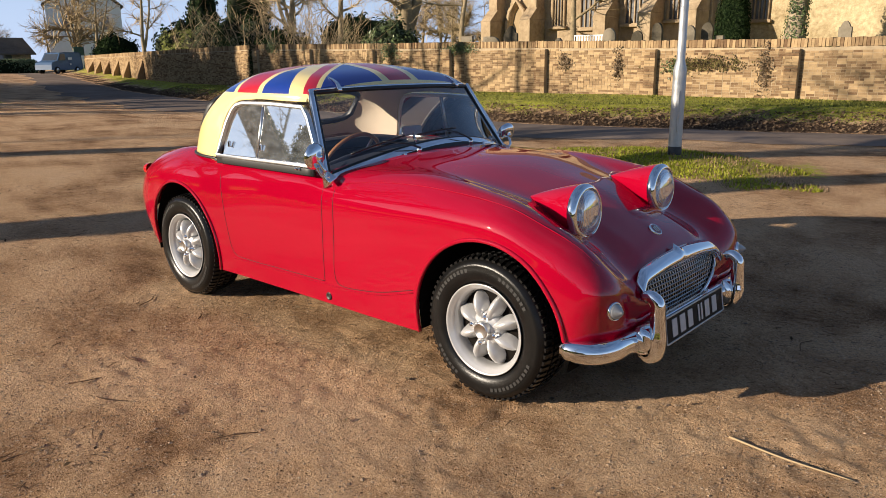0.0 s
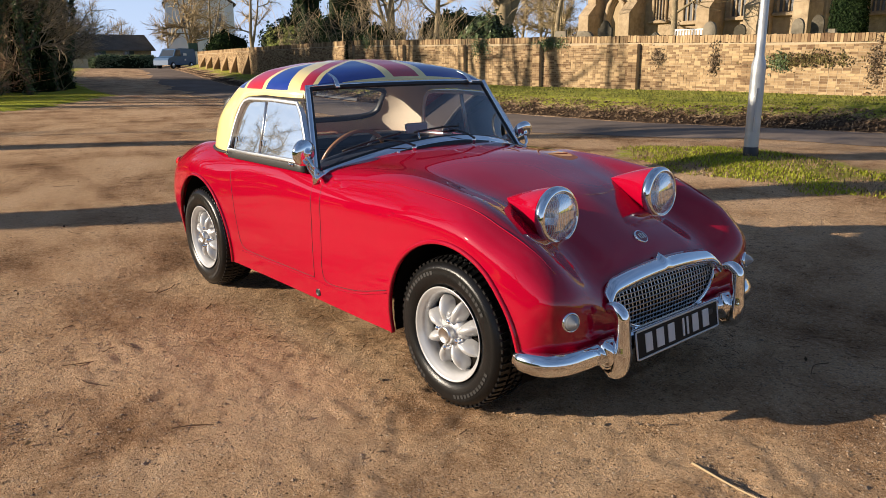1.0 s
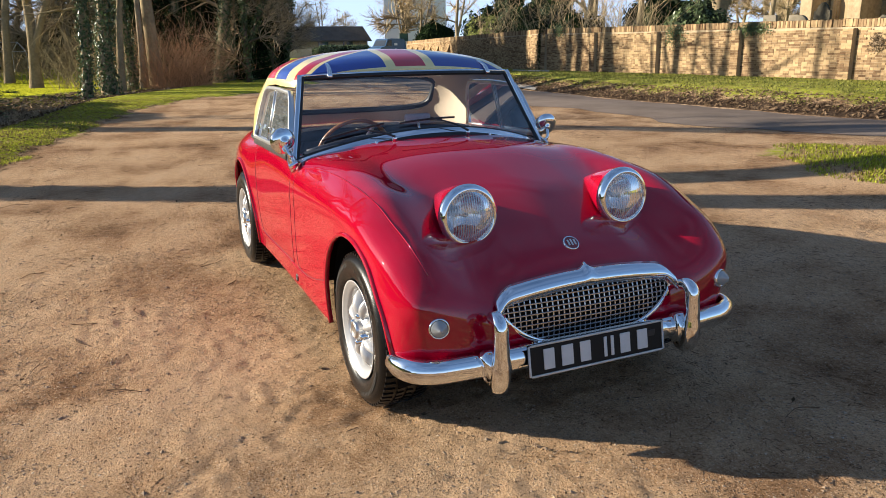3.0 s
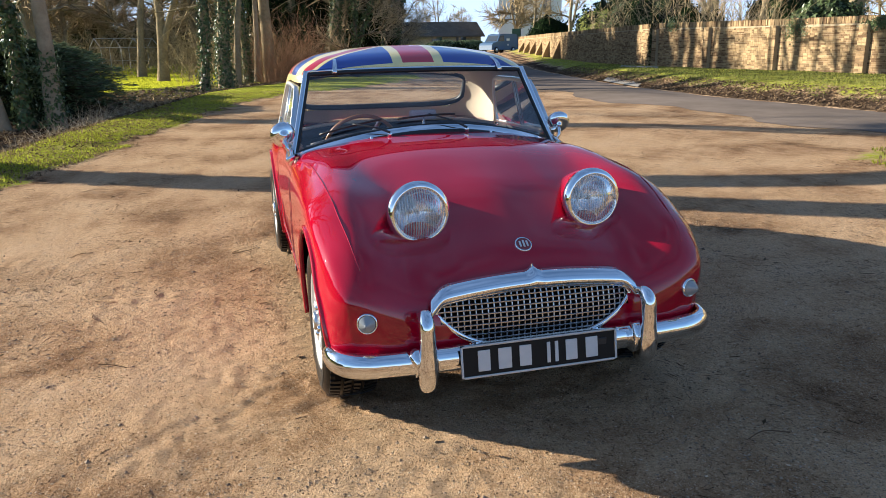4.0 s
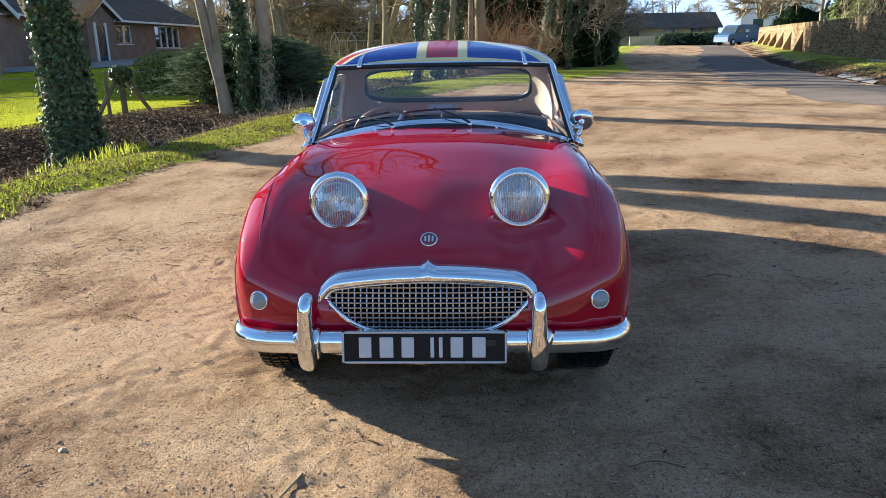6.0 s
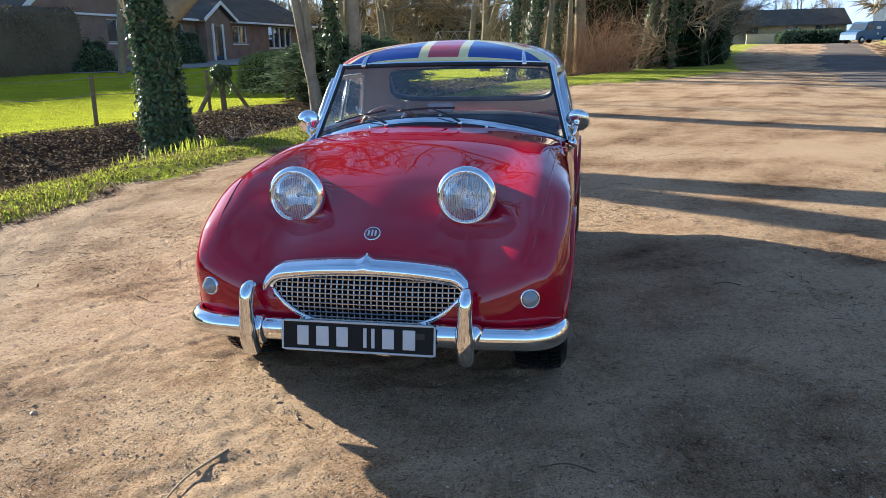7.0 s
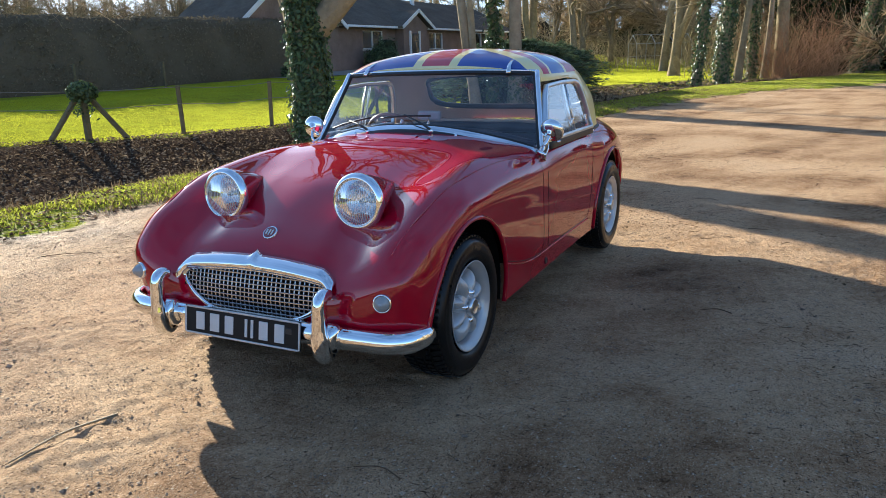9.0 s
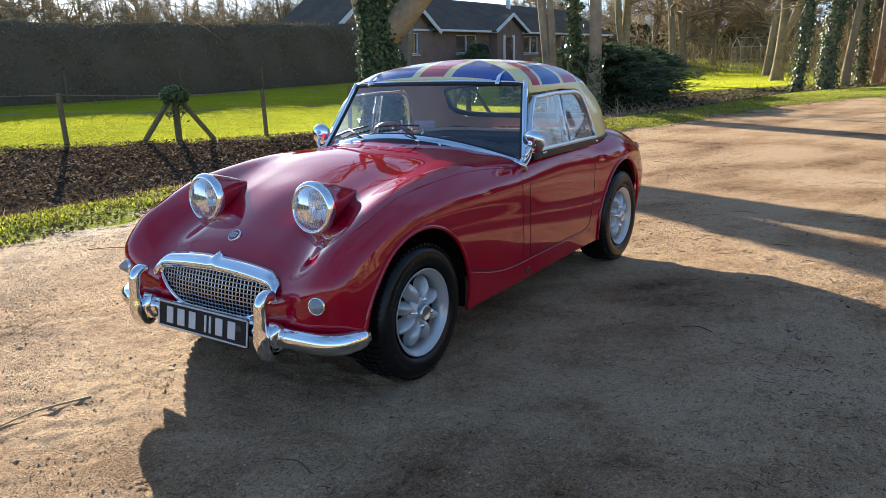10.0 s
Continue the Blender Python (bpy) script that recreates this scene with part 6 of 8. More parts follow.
for x, y, h, r, lab, sd, ln, iv, n, bk in (
    (-26.9, .25, 12, .15, "thin verge tree clad in ivy", 21, (.02, .03), 6, 3000, "bark"),
    (-28.2, .95, 13, .24, "tree trunk densely wrapped in dark ivy", 22, (.0, .02), 9, 6500, "bark"),
    (-29.6, 1.35, 12, .14, "thin tree with reddish bark", 23, (-.03, .05), 0, 0, "bark"),
    (-30.4, 1.75, 13, .16, "thin tree with ivy up its trunk", 24, (.03, -.02), 7, 3200, "bark"),
    (-31.3, 2.15, 12, .12, "thin pale tree in the verge row", 25, (.05, .05), 0, 0, "pale_bark"),
    (-31.6, 2.75, 14, .27, "thick plain grey trunk in the verge row", 26, (.0, .03), 0, 0, "bark"),
    (-33.6, 5.4, 13, .22, "leaning tree covered with ivy", 27, (.10, .08), 8, 5200, "bark"),
    (-35.4, 6.0, 13, .20, "verge tree covered with ivy", 28, (.06, .14), 8, 4500, "bark"),
    (-34.6, -1.9, 11, .23, "plain forked tree on the lawn", 29, (-.03, .05), 0, 0, "bark"),
    (-31.0, -7.5, 11, .22, "dark-barked tree at the edge of the lawn", 30, (.02, .02), 0, 0, "bark"),
    (-41.0, -3.6, 13, .20, "bare grey tree on the lawn", 31, (.0, .04), 0, 0, "bark"),
    (-38.0, 1.2, 13, .18, "bare grey woodland tree trunk", 32, (.03, .0), 3, 900, "bark"),
    (-44.0, -9.5, 13, .22, "bare grey woodland tree trunk", 33, (.03, .0), 0, 0, "bark"),
    (-37.5, 4.0, 14, .2, "bare grey woodland tree trunk", 34, (.0, .05), 4, 1200, "bark"),
    (-24.0, -14.0, 9, .12, "young bare tree by the house", 36, (.0, .05), 0, 0, "bark"),
):
    bare_tree(x, y, h, r, lab, sd, ln, iv, 1 if sd in (29, 30) else 0, 8, 24, .28, .30, bk, n, 12, ivy_size=.058, twig_r=1.3)
scrub("thicket", -33, -29.5, 2.2, 4.8, 620, 3.0, "russet bare thicket between the verge trees", 41, "russet_twig", .0048, arch=.85)
scrub("thicket", -36, -31, -1.0, 3.0, 260, 3.2, "brown bare thicket behind the verge trees", 42, "scrub_stem", .008, arch=.5)
for i, (x, y, h) in enumerate(((-36.6, 8.3, 8.5), (-39.5, 9.6, 9.5), (-43.2, 10.4, 9.0), (-47.5, 11.2, 10), (-33.2, 6.6, 9))):
    bare_tree(x, y, h, .10, "leafless tree hanging over the end of the verge", 155 + i, (.02, .02), 6.0, 1, 14, 50, .25, .10, "ivy_bark", 3200, 8, wide=.3, twig_r=1.6, ivy_size=.07)
scrub("far_thicket", -62, -40, -14, 6, 1700, 2.9, "bare woodland undergrowth", 43, "scrub_stem", .011, arch=.6)
scrub("far_thicket", -60, -36, 4, 9, 800, 3.4, "bare woodland undergrowth by the road", 44, "scrub_stem", .011, arch=.55)
scrub("bank_brambles", -16.5, -8.0, -1.3, -.05, 520, .42, "dry bramble stems along the ditch", 45, "pale_stem", .005, line=BACK, arch=1.6)
scrub("bank_brambles", -21, -15.0, -1.4, -.2, 150, .5, "dry bramble stems along the ditch", 46, "twig", .006, line=BACK, arch=.9)
scrub("bank_brambles", -9.5, -3.0, -2.6, -.5, 120, .35, "dry stems in the ditch", 47, "twig", .005, line=BACK, arch=1.0)
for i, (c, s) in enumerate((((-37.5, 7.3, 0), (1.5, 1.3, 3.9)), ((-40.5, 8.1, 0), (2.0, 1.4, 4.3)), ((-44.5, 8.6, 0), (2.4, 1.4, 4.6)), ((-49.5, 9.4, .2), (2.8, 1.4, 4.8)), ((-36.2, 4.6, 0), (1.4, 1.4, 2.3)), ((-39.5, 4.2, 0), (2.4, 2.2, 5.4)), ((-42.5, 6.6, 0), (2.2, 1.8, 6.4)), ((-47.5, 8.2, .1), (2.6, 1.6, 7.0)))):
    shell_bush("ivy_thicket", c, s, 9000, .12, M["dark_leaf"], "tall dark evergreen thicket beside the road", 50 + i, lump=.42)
spreading_conifer("juniper", (-18.4, -3.35, -.25), (2.75, 2.2, 2.1), 460, "wide dark green spreading juniper", 60)
shell_bush("conifer", (-9.5, -44, .2), (3.6, 3.0, 5.2), 5000, .14, M["russet_leaf"], "russet conifer rising beyond the hedge", 65, (.05, .03, .02), lump=.3)
spreading_conifer("juniper", (-21.8, -3.5, -.15), (2.2, 1.8, 1.9), 280, "dark green juniper behind the birches", 61)
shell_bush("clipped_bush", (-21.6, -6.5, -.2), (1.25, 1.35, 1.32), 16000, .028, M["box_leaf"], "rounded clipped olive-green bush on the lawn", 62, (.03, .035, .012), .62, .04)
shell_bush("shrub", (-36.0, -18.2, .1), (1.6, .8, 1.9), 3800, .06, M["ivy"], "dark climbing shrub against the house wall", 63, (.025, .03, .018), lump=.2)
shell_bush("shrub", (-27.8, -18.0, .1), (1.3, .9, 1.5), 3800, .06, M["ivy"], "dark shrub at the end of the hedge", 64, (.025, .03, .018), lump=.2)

fence_tree = bare_tree(-1.2, -9.2, 10, .2, "leafless tree whose boughs overhang the fence", 37, (.0, .03), 0, 1, 9, 30, .5, .48, "bark", 0, 12, twig_r=1.2)
boughs, sprays = Tubes(), Tubes()
qb = np.random.default_rng(38)
for pts in ([(0, 0, 3.6), (-2.5, .1, 3.1), (-4.8, .2, 2.62), (-7.0, .2, 2.45), (-9.4, .1, 2.55)], [(0, 0, 3.2), (-2.0, -.6, 2.9), (-4.4, -1.2, 2.65), (-6.4, -1.4, 2.75)], [(0, 0, 4.2), (-3, .6, 3.6), (-6.5, 1.2, 2.75), (-8.5, 1.3, 2.5)]):
    bp_ = hermite(np.array(pts, float)[:, None, :], 22)[:, 0] + qb.normal(0, .035, (22, 3))
    br_ = np.linspace(.013, .004, 22)
    boughs.add(bp_, br_, 8)
    for _ in range(22):
        k_ = 5 + int(qb.random() * 16)
        dd = (bp_[k_] - bp_[k_ - 1]) * 2 + qb.normal(0, .35, 3)
        tp, _d = wander(qb, bp_[k_], dd, .35 + .7 * qb.random(), 5, .25, -.02)
        sprays.add(tp, np.linspace(.005, .002, 6), 3)
boughs.make("low_bough", M["bark"], fence_tree)["kind"] = "stuff"
sprays.make("bough_spray", M["twig"], fence_tree)["kind"] = "stuff"

# ---- clipped hedge ----
hedge = empty("hedge", Matrix.Identity(4), "tall dark clipped hedge along the lawn", "hedge")
ha, hb = np.array((9.0, -22.6)), np.array((-27.3, -18.0))
hd = (hb - ha) / np.linalg.norm(hb - ha)
hn_ = np.array((-hd[1], hd[0]))
if hn_[1] < 0:
    hn_ = -hn_
r = np.random.default_rng(70)
L = np.linalg.norm(hb - ha)
prof = [(0.0, .1), (.05, .6), (.06, 1.4), (.02, 2.1), (-.10, 2.48), (-.35, 2.60), (-.6, 2.62), (-.85, 2.54), (-.95, 2.1), (-.95, .1)]
nl = 140
V = []
for i in range(nl):
    s = L * i / (nl - 1)
    for q, (o, z) in enumerate(prof):
        j = .05 * math.sin(s * 2.1 + q) + .04 * math.sin(s * 5.3 + q * 2)
        p = ha + hd * s + hn_ * (o + j)
        V.append((p[0], p[1], z * (1.03 + .13 * s / L) + (.05 * math.sin(s * 1.3) + .03 * math.sin(s * 3.7) if z > 2 else 0)))
k = len(prof)
F = [(i * k + q, i * k + q + 1, (i + 1) * k + q + 1, (i + 1) * k + q) for i in range(nl - 1) for q in range(k - 1)]
# the heart carries the same haze in its lifted colour
M["hedge_core"] = material("hedge_heart", (.11, .09, .06), (.165, .138, .095), scale=5, rough=.95, bump=.04, bump_scale=14)
fast_mesh("heart", V, F, M["hedge_core"], hedge, "", True)
fast_mesh("end", [V[(nl - 1) * k + q] for q in (0, 2, 4, 6)] + [V[(nl - 1) * k + q] for q in (6, 7, 9, 0)], [(0, 1, 2, 3), (4, 5, 6, 7)], M["hedge_core"], hedge)
n = 20000
s = L * r.random(n)
u = r.random(n)
o = np.where(u < .72, .06, .06 - (u - .72) / .28 * .9)
z = np.where(u < .72, u / .72 * 2.3 + .22, 2.58 + .04 * r.random(n)) * (1.03 + .13 * s / L)
P = np.stack([ha[0] + hd[0] * s + hn_[0] * o, ha[1] + hd[1] * s + hn_[1] * o, z + .03 * r.normal(size=n)], -1)
Nn = np.where((u < .72)[:, None], np.array((hn_[0], hn_[1], .2)), np.array((0, 0, 1.0)))
leaf_cloud("leaves", P + .04 * r.normal(size=(n, 3)), Nn, .045, M["hedge_leaf"], hedge, 71)["kind"] = "stuff"
# bare trees behind the hedge and beyond the house
for x, y, h, sd in ((-12, -42, 7, 81), (-22, -45, 8, 82), (-4, -43, 7.5, 83), (-30, -48, 9, 84), (-17, -50, 8, 85), (-40, -48, 9, 86), (4, -40, 7.5, 87)):
    bare_tree(x, y, h, .16, "leafless tree beyond the hedge", sd, (.02, 0), 0, 1, 9, 34, .36, .20, "bark", 0, 8, twig_r=2.0)

# ---- fence along the ditch ----
M["post_wood"] = material("weathered_post_wood", (.10, .085, .045), (.24, .20, .12), scale=12, rough=.9, bump=.006, bump_scale=40)
M["wire"] = material("rusty_wire", (.20, .18, .16), (.30, .27, .24), scale=30, rough=.6, metal=.6)
fence = empty("fence", Matrix.Identity(4), "weathered post and barbed wire fence along the lawn", "fence")
posts = [(-3.4, -10.6), (-6.6, -8.7), (-9.9, -6.95), (-11.5, -6.05), (-14.6, -5.35), (-18.0, -4.9), (-23.3, -4.3)]
for i, (x, y) in enumerate(posts):
    z = float(ground_z(x, y))
    bm = bmesh.new()
    box(bm, (x, y, z + .38), (.075, .075, 1.14), .012, None)
    bmesh.ops.rotate(bm, verts=bm.verts[:], cent=(x, y, z), matrix=Euler((.02 * (i % 3 - 1), .03 * ((i * 2) % 3 - 1), .5)).to_matrix())
    part("post", bm, M["post_wood"], fence)
for hgt in (.60, .92):
    pts = []
    for i in range(len(posts) - 1):
        (xa, ya), (xb, yb) = posts[i], posts[i + 1]
        for u in np.linspace(0, 1, 7)[:-1]:
            x, y = xa + (xb - xa) * u, ya + (yb - ya) * u
            za = float(ground_z(xa, ya)) * (1 - u) + float(ground_z(xb, yb)) * u
            pts.append((x, y + .04, za + hgt - .05 * math.sin(math.pi * u)))
    bar("wire", pts, ring(.006, 4), M["wire"], fence)


def braced_post(x, y, sd):
    z = float(ground_z(x, y))
    t = empty("braced_post", Matrix.Translation((x, y, z)), "old braced fence post topped with a clump of ivy", "fence post", "ivy-topped braced posts")
    one_box("post", (0, 0, .42), (.10, .10, 1.0), M["post_wood"], t, .012)
    fd = np.array((-.86, .5, 0))
    for sg in (1, -1):
        a, b = fd * sg * .68 + np.array((0, 0, -.02)), fd * sg * .10 + np.array((0, 0, .80))
        bar("brace", [a, (a + b) / 2, b], rounded(.085, .085, .015, 1), M["post_wood"], t, up=(0, .3, 1), smooth=False)
    r = np.random.default_rng(sd)
    P, Nn = [], []
    for _ in range(1500):
        d = r.normal(size=3)
        d /= np.linalg.norm(d)
        q = np.array((0, 0, .88)) + d * np.array((.30, .24, .20)) * r.random() ** .35
        if r.random() < .12:
            q[2] -= r.random() * .4
        P.append(q)
        Nn.append(d)
    leaf_cloud("ivy", P, Nn, .04, M["ivy"], t, sd, 1.0, "dark green ivy clump")["kind"] = "stuff"
    return t


braced_post(-8.35, -7.75, 91)
braced_post(-14.9, -5.15, 92)


def strutted_post(x, y, way):
    """A straining post with a slanting strut."""
    t = empty("strutted_post", Matrix.Translation((x, y, float(ground_z(x, y)))), "weathered straining post with a slanting strut", "fence post", "strutted posts")
    one_box("post", (0, 0, .45), (.10, .10, 1.1), M["post_wood"], t, .012)
    d = np.array((math.cos(radians(way)), math.sin(radians(way)), 0))
    a, b = d * .85 + np.array((0, 0, -.02)), d * .06 + np.array((0, 0, .82))
    bar("strut", [a, (a + b) / 2, b], rounded(.07, .07, .012, 1), M["post_wood"], t, up=(0, .3, 1), smooth=False)
    return t


strutted_post(-19.6, -4.75, 160)
strutted_post(-24.2, -3.9, -20)
thin_posts = empty("hedge_fence", Matrix.Identity(4), "thin grey stakes in front of the hedge", "fence")
for s in (9, 13.5, 17.6, 21.5, 25.5, 29):
    p = ha + hd * s + hn_ * 1.0
    one_box("stake", (p[0], p[1], .72), (.07, .07, 1.15), M["post_wood"], thin_posts, .01)

# ---- bungalow ----
M["house_brick"] = material("brown_house_brick", (.16, .115, .09), (.31, .23, .185), scale=14, big=1.5, rough=.9, bump=.004, bump_scale=30)
M["roof_tile"] = material("dark_roof_tiles", (.085, .070, .056), (.17, .145, .115), scale=6, rough=.92, bump=.02, bump_scale=9)
M["white_paint"] = material("white_painted_wood", (.70, .70, .68), (.80, .80, .78), scale=8, rough=.5)
M["window_dark"] = material("dim_window_glass", (.03, .035, .04), (.07, .08, .09), scale=1.2, rough=.06, coat=1.0)


def window(parent, x0, x1, z0, z1, y, bars=1, out=1, name="window", frame_mat="white_paint", sill=True):
    """A window in a wall that runs along x and looks along out * y."""
    w = one_box(name, ((x0 + x1) / 2, y - out * .02, (z0 + z1) / 2), (abs(x1 - x0) - .04, .03, z1 - z0 - .04), M["window_dark"], parent, 0, "dark glass in white frames")
    t = .07
    for xx in [x0, x1] + [x0 + (x1 - x0) * (i + 1) / (bars + 1) for i in range(bars)]:
        one_box("frame", (xx, y + out * .03, (z0 + z1) / 2), (t, .09, z1 - z0 - .02), M[frame_mat], w, .008)
    for zz in (z0, z1):
        one_box("frame", ((x0 + x1) / 2, y + out * .034, zz), (abs(x1 - x0) + t, .09, t), M[frame_mat], w, .008)
    if sill:
        one_box("sill", ((x0 + x1) / 2, y + out * .08, z0 - .07), (abs(x1 - x0) + .2, .16, .05), M[frame_mat], w, .008)
    return w


def gable_roof(name, parent, x0, x1, y0, y1, ze, zr, mat, over=.35, axis="x"):
    """A pitched roof with some thickness; its ridge along the axis."""
    th = .14
    if axis == "x":
        ym = (y0 + y1) / 2
        sec = [(y0 - over, ze - .12), (ym, zr), (y1 + over, ze - .12), (y1 + over, ze - .12 + th), (ym, zr + th), (y0 - over, ze - .12 + th)]
        v = [(x, a, b) for x in (x0 - over, x1 + over) for a, b in sec]
    else:
        xm = (x0 + x1) / 2
        sec = [(x0 - over, ze - .12), (xm, zr), (x1 + over, ze - .12), (x1 + over, ze - .12 + th), (xm, zr + th), (x0 - over, ze - .12 + th)]
        v = [(a, y, b) for y in (y0 - over, y1 + over) for a, b in sec]
    f = [(0, 1, 4, 5), (1, 2, 3, 4), (6, 11, 10, 7), (7, 10, 9, 8), (5, 4, 10, 11), (4, 3, 9, 10), (0, 6, 7, 1), (1, 7, 8, 2), (0, 5, 11, 6), (2, 8, 9, 3)]
    ob = mesh_from(name, v, f, mat, parent)
    return ob


bung = empty("bungalow", Matrix.Identity(4), "brown brick bungalow with a dark tiled roof and white windows", "house")
hx0, hx1, hy0, hy1 = -57.0, -32.9, -26.3, -19.3
openings = sorted([(-37.7, -35.5, 1.72, 2.72, 1), (-45.5, -43.5, 1.66, 2.72, 1), (-53.0, -48.9, 1.36, 2.80, 3)])
cur = hx0
bm = bmesh.new()
for x0, x1, z0, z1, _ in openings:
    box(bm, ((cur + x0) / 2, hy1 - .15, 1.4), (x0 - cur, .3, 3.2))
    box(bm, ((x0 + x1) / 2, hy1 - .15, (z0 - .2) / 2), (x1 - x0, .3, z0 + .2))
    box(bm, ((x0 + x1) / 2, hy1 - .15, (z1 + 3.0) / 2), (x1 - x0, .3, 3.0 - z1))
    cur = x1
box(bm, ((cur + hx1) / 2, hy1 - .15, 1.4), (hx1 - cur, .3, 3.2))
box(bm, (hx1 - .15, (hy0 + hy1) / 2 - .15, 1.4), (.3, hy1 - hy0 - .3, 3.2))
box(bm, (hx0 + .15, (hy0 + hy1) / 2 - .15, 1.4), (.3, hy1 - hy0 - .3, 3.2))
box(bm, ((hx0 + hx1) / 2, hy0 + .15, 1.4), (hx1 - hx0 - .6, .3, 3.2))
part("brick_shell", bm, M["house_brick"], bung)
for x0, x1, z0, z1, b in openings:
    window(bung, x0, x1, z0, z1, hy1 - .12, b, 1)
gable_roof("roof", bung, hx0, hx1, hy0, hy1, 3.0, 4.95, M["roof_tile"], .45)
# the gabled wing at its end
wx0, wx1, wy0, wy1 = -32.88, -25.2, -22.6, -19.1
bm = bmesh.new()
box(bm, ((wx0 - 31.6) / 2, wy1 - .15, 1.4), (-31.6 - wx0, .3, 3.2))
box(bm, (-31.15, wy1 - .15, .75), (.9, .3, 1.9))
box(bm, (-31.15, wy1 - .15, 2.88), (.9, .3, .26))
box(bm, ((wx1 - 30.7) / 2, wy1 - .15, 1.4), (wx1 + 30.7, .3, 3.2))
box(bm, (wx1 - .15, (wy0 + wy1) / 2 - .15, 1.4), (.3, wy1 - wy0 - .3, 3.2))
part("wing_shell", bm, M["house_brick"], bung)
window(bung, -31.6, -30.7, 1.7, 2.75, wy1 - .12, 0, 1)
gable_roof("wing_roof", bung, wx0, wx1, wy0, wy1, 2.95, 5.55, M["roof_tile"], .35, "y")
wm = (wx0 + wx1) / 2
mesh_from("wing_gable", [(wx0, wy1 - .02, 2.9), (wx1, wy1 - .02, 2.9), (wm, wy1 - .02, 5.5)], [(0, 1, 2)], M["house_brick"], bung)
one_box("string_course", (wm, wy1 + .04, 2.92), (wx1 - wx0 - .1, .08, .10), M["white_paint"], bung, .01, "white board across the gable")
for sg in (1, -1):
    bar("wing_bargeboard", [(wm, wy1 + .37, 5.60), (wm + sg * 2.1, wy1 + .37, 4.19), (wm + sg * 4.2, wy1 + .37, 2.78)], rounded(.05, .22, .01, 1), M["white_paint"], bung, up=(0, 0, 1), smooth=False)
one_box("gutter", ((hx0 + hx1) / 2 - .3, hy1 + .50, 2.92), (hx1 - hx0 - .1, .10, .12), M["white_paint"], bung, .02, "white gutter board")
porch = one_box("porch", (-40.6, hy1 + .30, 1.45), (3.0, .6, 3.0), M["house_brick"], bung, .01, "gabled entrance porch")
gable_roof("porch_roof", bung, -42.4, -38.8, hy1 - 2.5, hy1 + .6, 3.0, 3.85, M["roof_tile"], .25, "y")
mesh_from("porch_gable", [(-42.3, hy1 + .61, 2.9), (-38.9, hy1 + .61, 2.9), (-40.6, hy1 + .61, 3.8)], [(0, 1, 2)], M["house_brick"], bung)
for sg in (1, -1):
    bar("porch_board", [(-40.6, hy1 + .9, 3.96), (-40.6 + sg * 1.0, hy1 + .9, 3.45), (-40.6 + sg * 2.05, hy1 + .9, 2.92)], rounded(.05, .2, .01, 1), M["white_paint"], bung, up=(0, 0, 1), smooth=False)
door = one_box("front_door", (-40.4, hy1 + .63, 1.45), (1.0, .06, 2.3), M["window_dark"], bung, .01, "dark front door in a white frame")
for x in (-40.98, -39.82):
    one_box("door_frame", (x, hy1 + .65, 1.5), (.12, .12, 2.5), M["white_paint"], door, .01)
one_box("flue", (-46.5, -22.2, 4.9), (.25, .25, 1.3), M["white_paint"], bung, .03)
M["path"] = material("pale_concrete_path", (.24, .22, .19), (.34, .31, .27), scale=3, rough=.9)
v = [(-58, -19.2), (-25.5, -19.2), (-25.5, -16.2), (-33, -15.6), (-45, -14.8), (-58, -14.6)]
mesh_from("path", [(x, y, float(ground_z(x, y)) + .03) for x, y in v], [tuple(range(6))], M["path"])
v = [(-19.5, 13.2), (-23.8, 14.2), (-30.0, 18.2), (-26.8, 18.2)]
mesh_from("drive", [(x, y, float(ground_z(x, y)) + .05) for x, y in v], [(0, 3, 2, 1)], M["path"])
tagged(bpy.data.objects["drive"], "pale concrete crossing between the lane and the wall", "drive", kind="structure")
tagged(bpy.data.objects["path"], "pale concrete path before the bungalow", "path", kind="structure")
M["blue_tarp"] = material("blue_painted_dinghy", (.10, .30, .48), (.14, .38, .56), scale=5, rough=.5)
boat = bmesh.new()
bmesh.ops.create_uvsphere(boat, u_segments=20, v_segments=10, radius=1)
for q in boat.verts:
    q.co = Vector((q.co.x * 1.3, q.co.y * .6, max(-.5, min(.22, q.co.z)) * .6))
bo = part("dinghy", boat, M["blue_tarp"], None, smooth=True)
bo.matrix_world = pose(-44.5, -16.8, .78)
tagged(bo, "small blue upturned dinghy before the bungalow", "boat")
one_box("trestle", (-44.5, -16.8, .26), (1.6, .5, .5), M["post_wood"])
tagged(bpy.data.objects["trestle"], "low wooden trestle under the dinghy", "trestle")
# glass house across the lawn
M["steel_tube"] = material("galvanised_tube", (.45, .47, .48), (.58, .6, .6), scale=20, rough=.5, metal=.5)
gh = empty("greenhouse", pose(-50.5, -6.0, 0, 0, 0, 30), "pale metal greenhouse frame at the back of the lawn", "greenhouse")
for i in range(4):
    y = -1.8 + 1.2 * i
    bar("hoop", [(0, y, 0), (0, y, 1.6), (.9, y, 2.15), (1.8, y, 1.6), (1.8, y, 0)], rounded(.04, .04, .01, 1), M["steel_tube"], gh, up=(0, 1, 0), smooth=False)
for x, z in ((0, 1.6), (.9, 2.15), (1.8, 1.6), (0, .8)):
    bar("purlin", [(x, -1.8, z), (x, 0, z), (x, 1.8, z)], rounded(.03, .03, .008, 1), M["steel_tube"], gh, smooth=False)

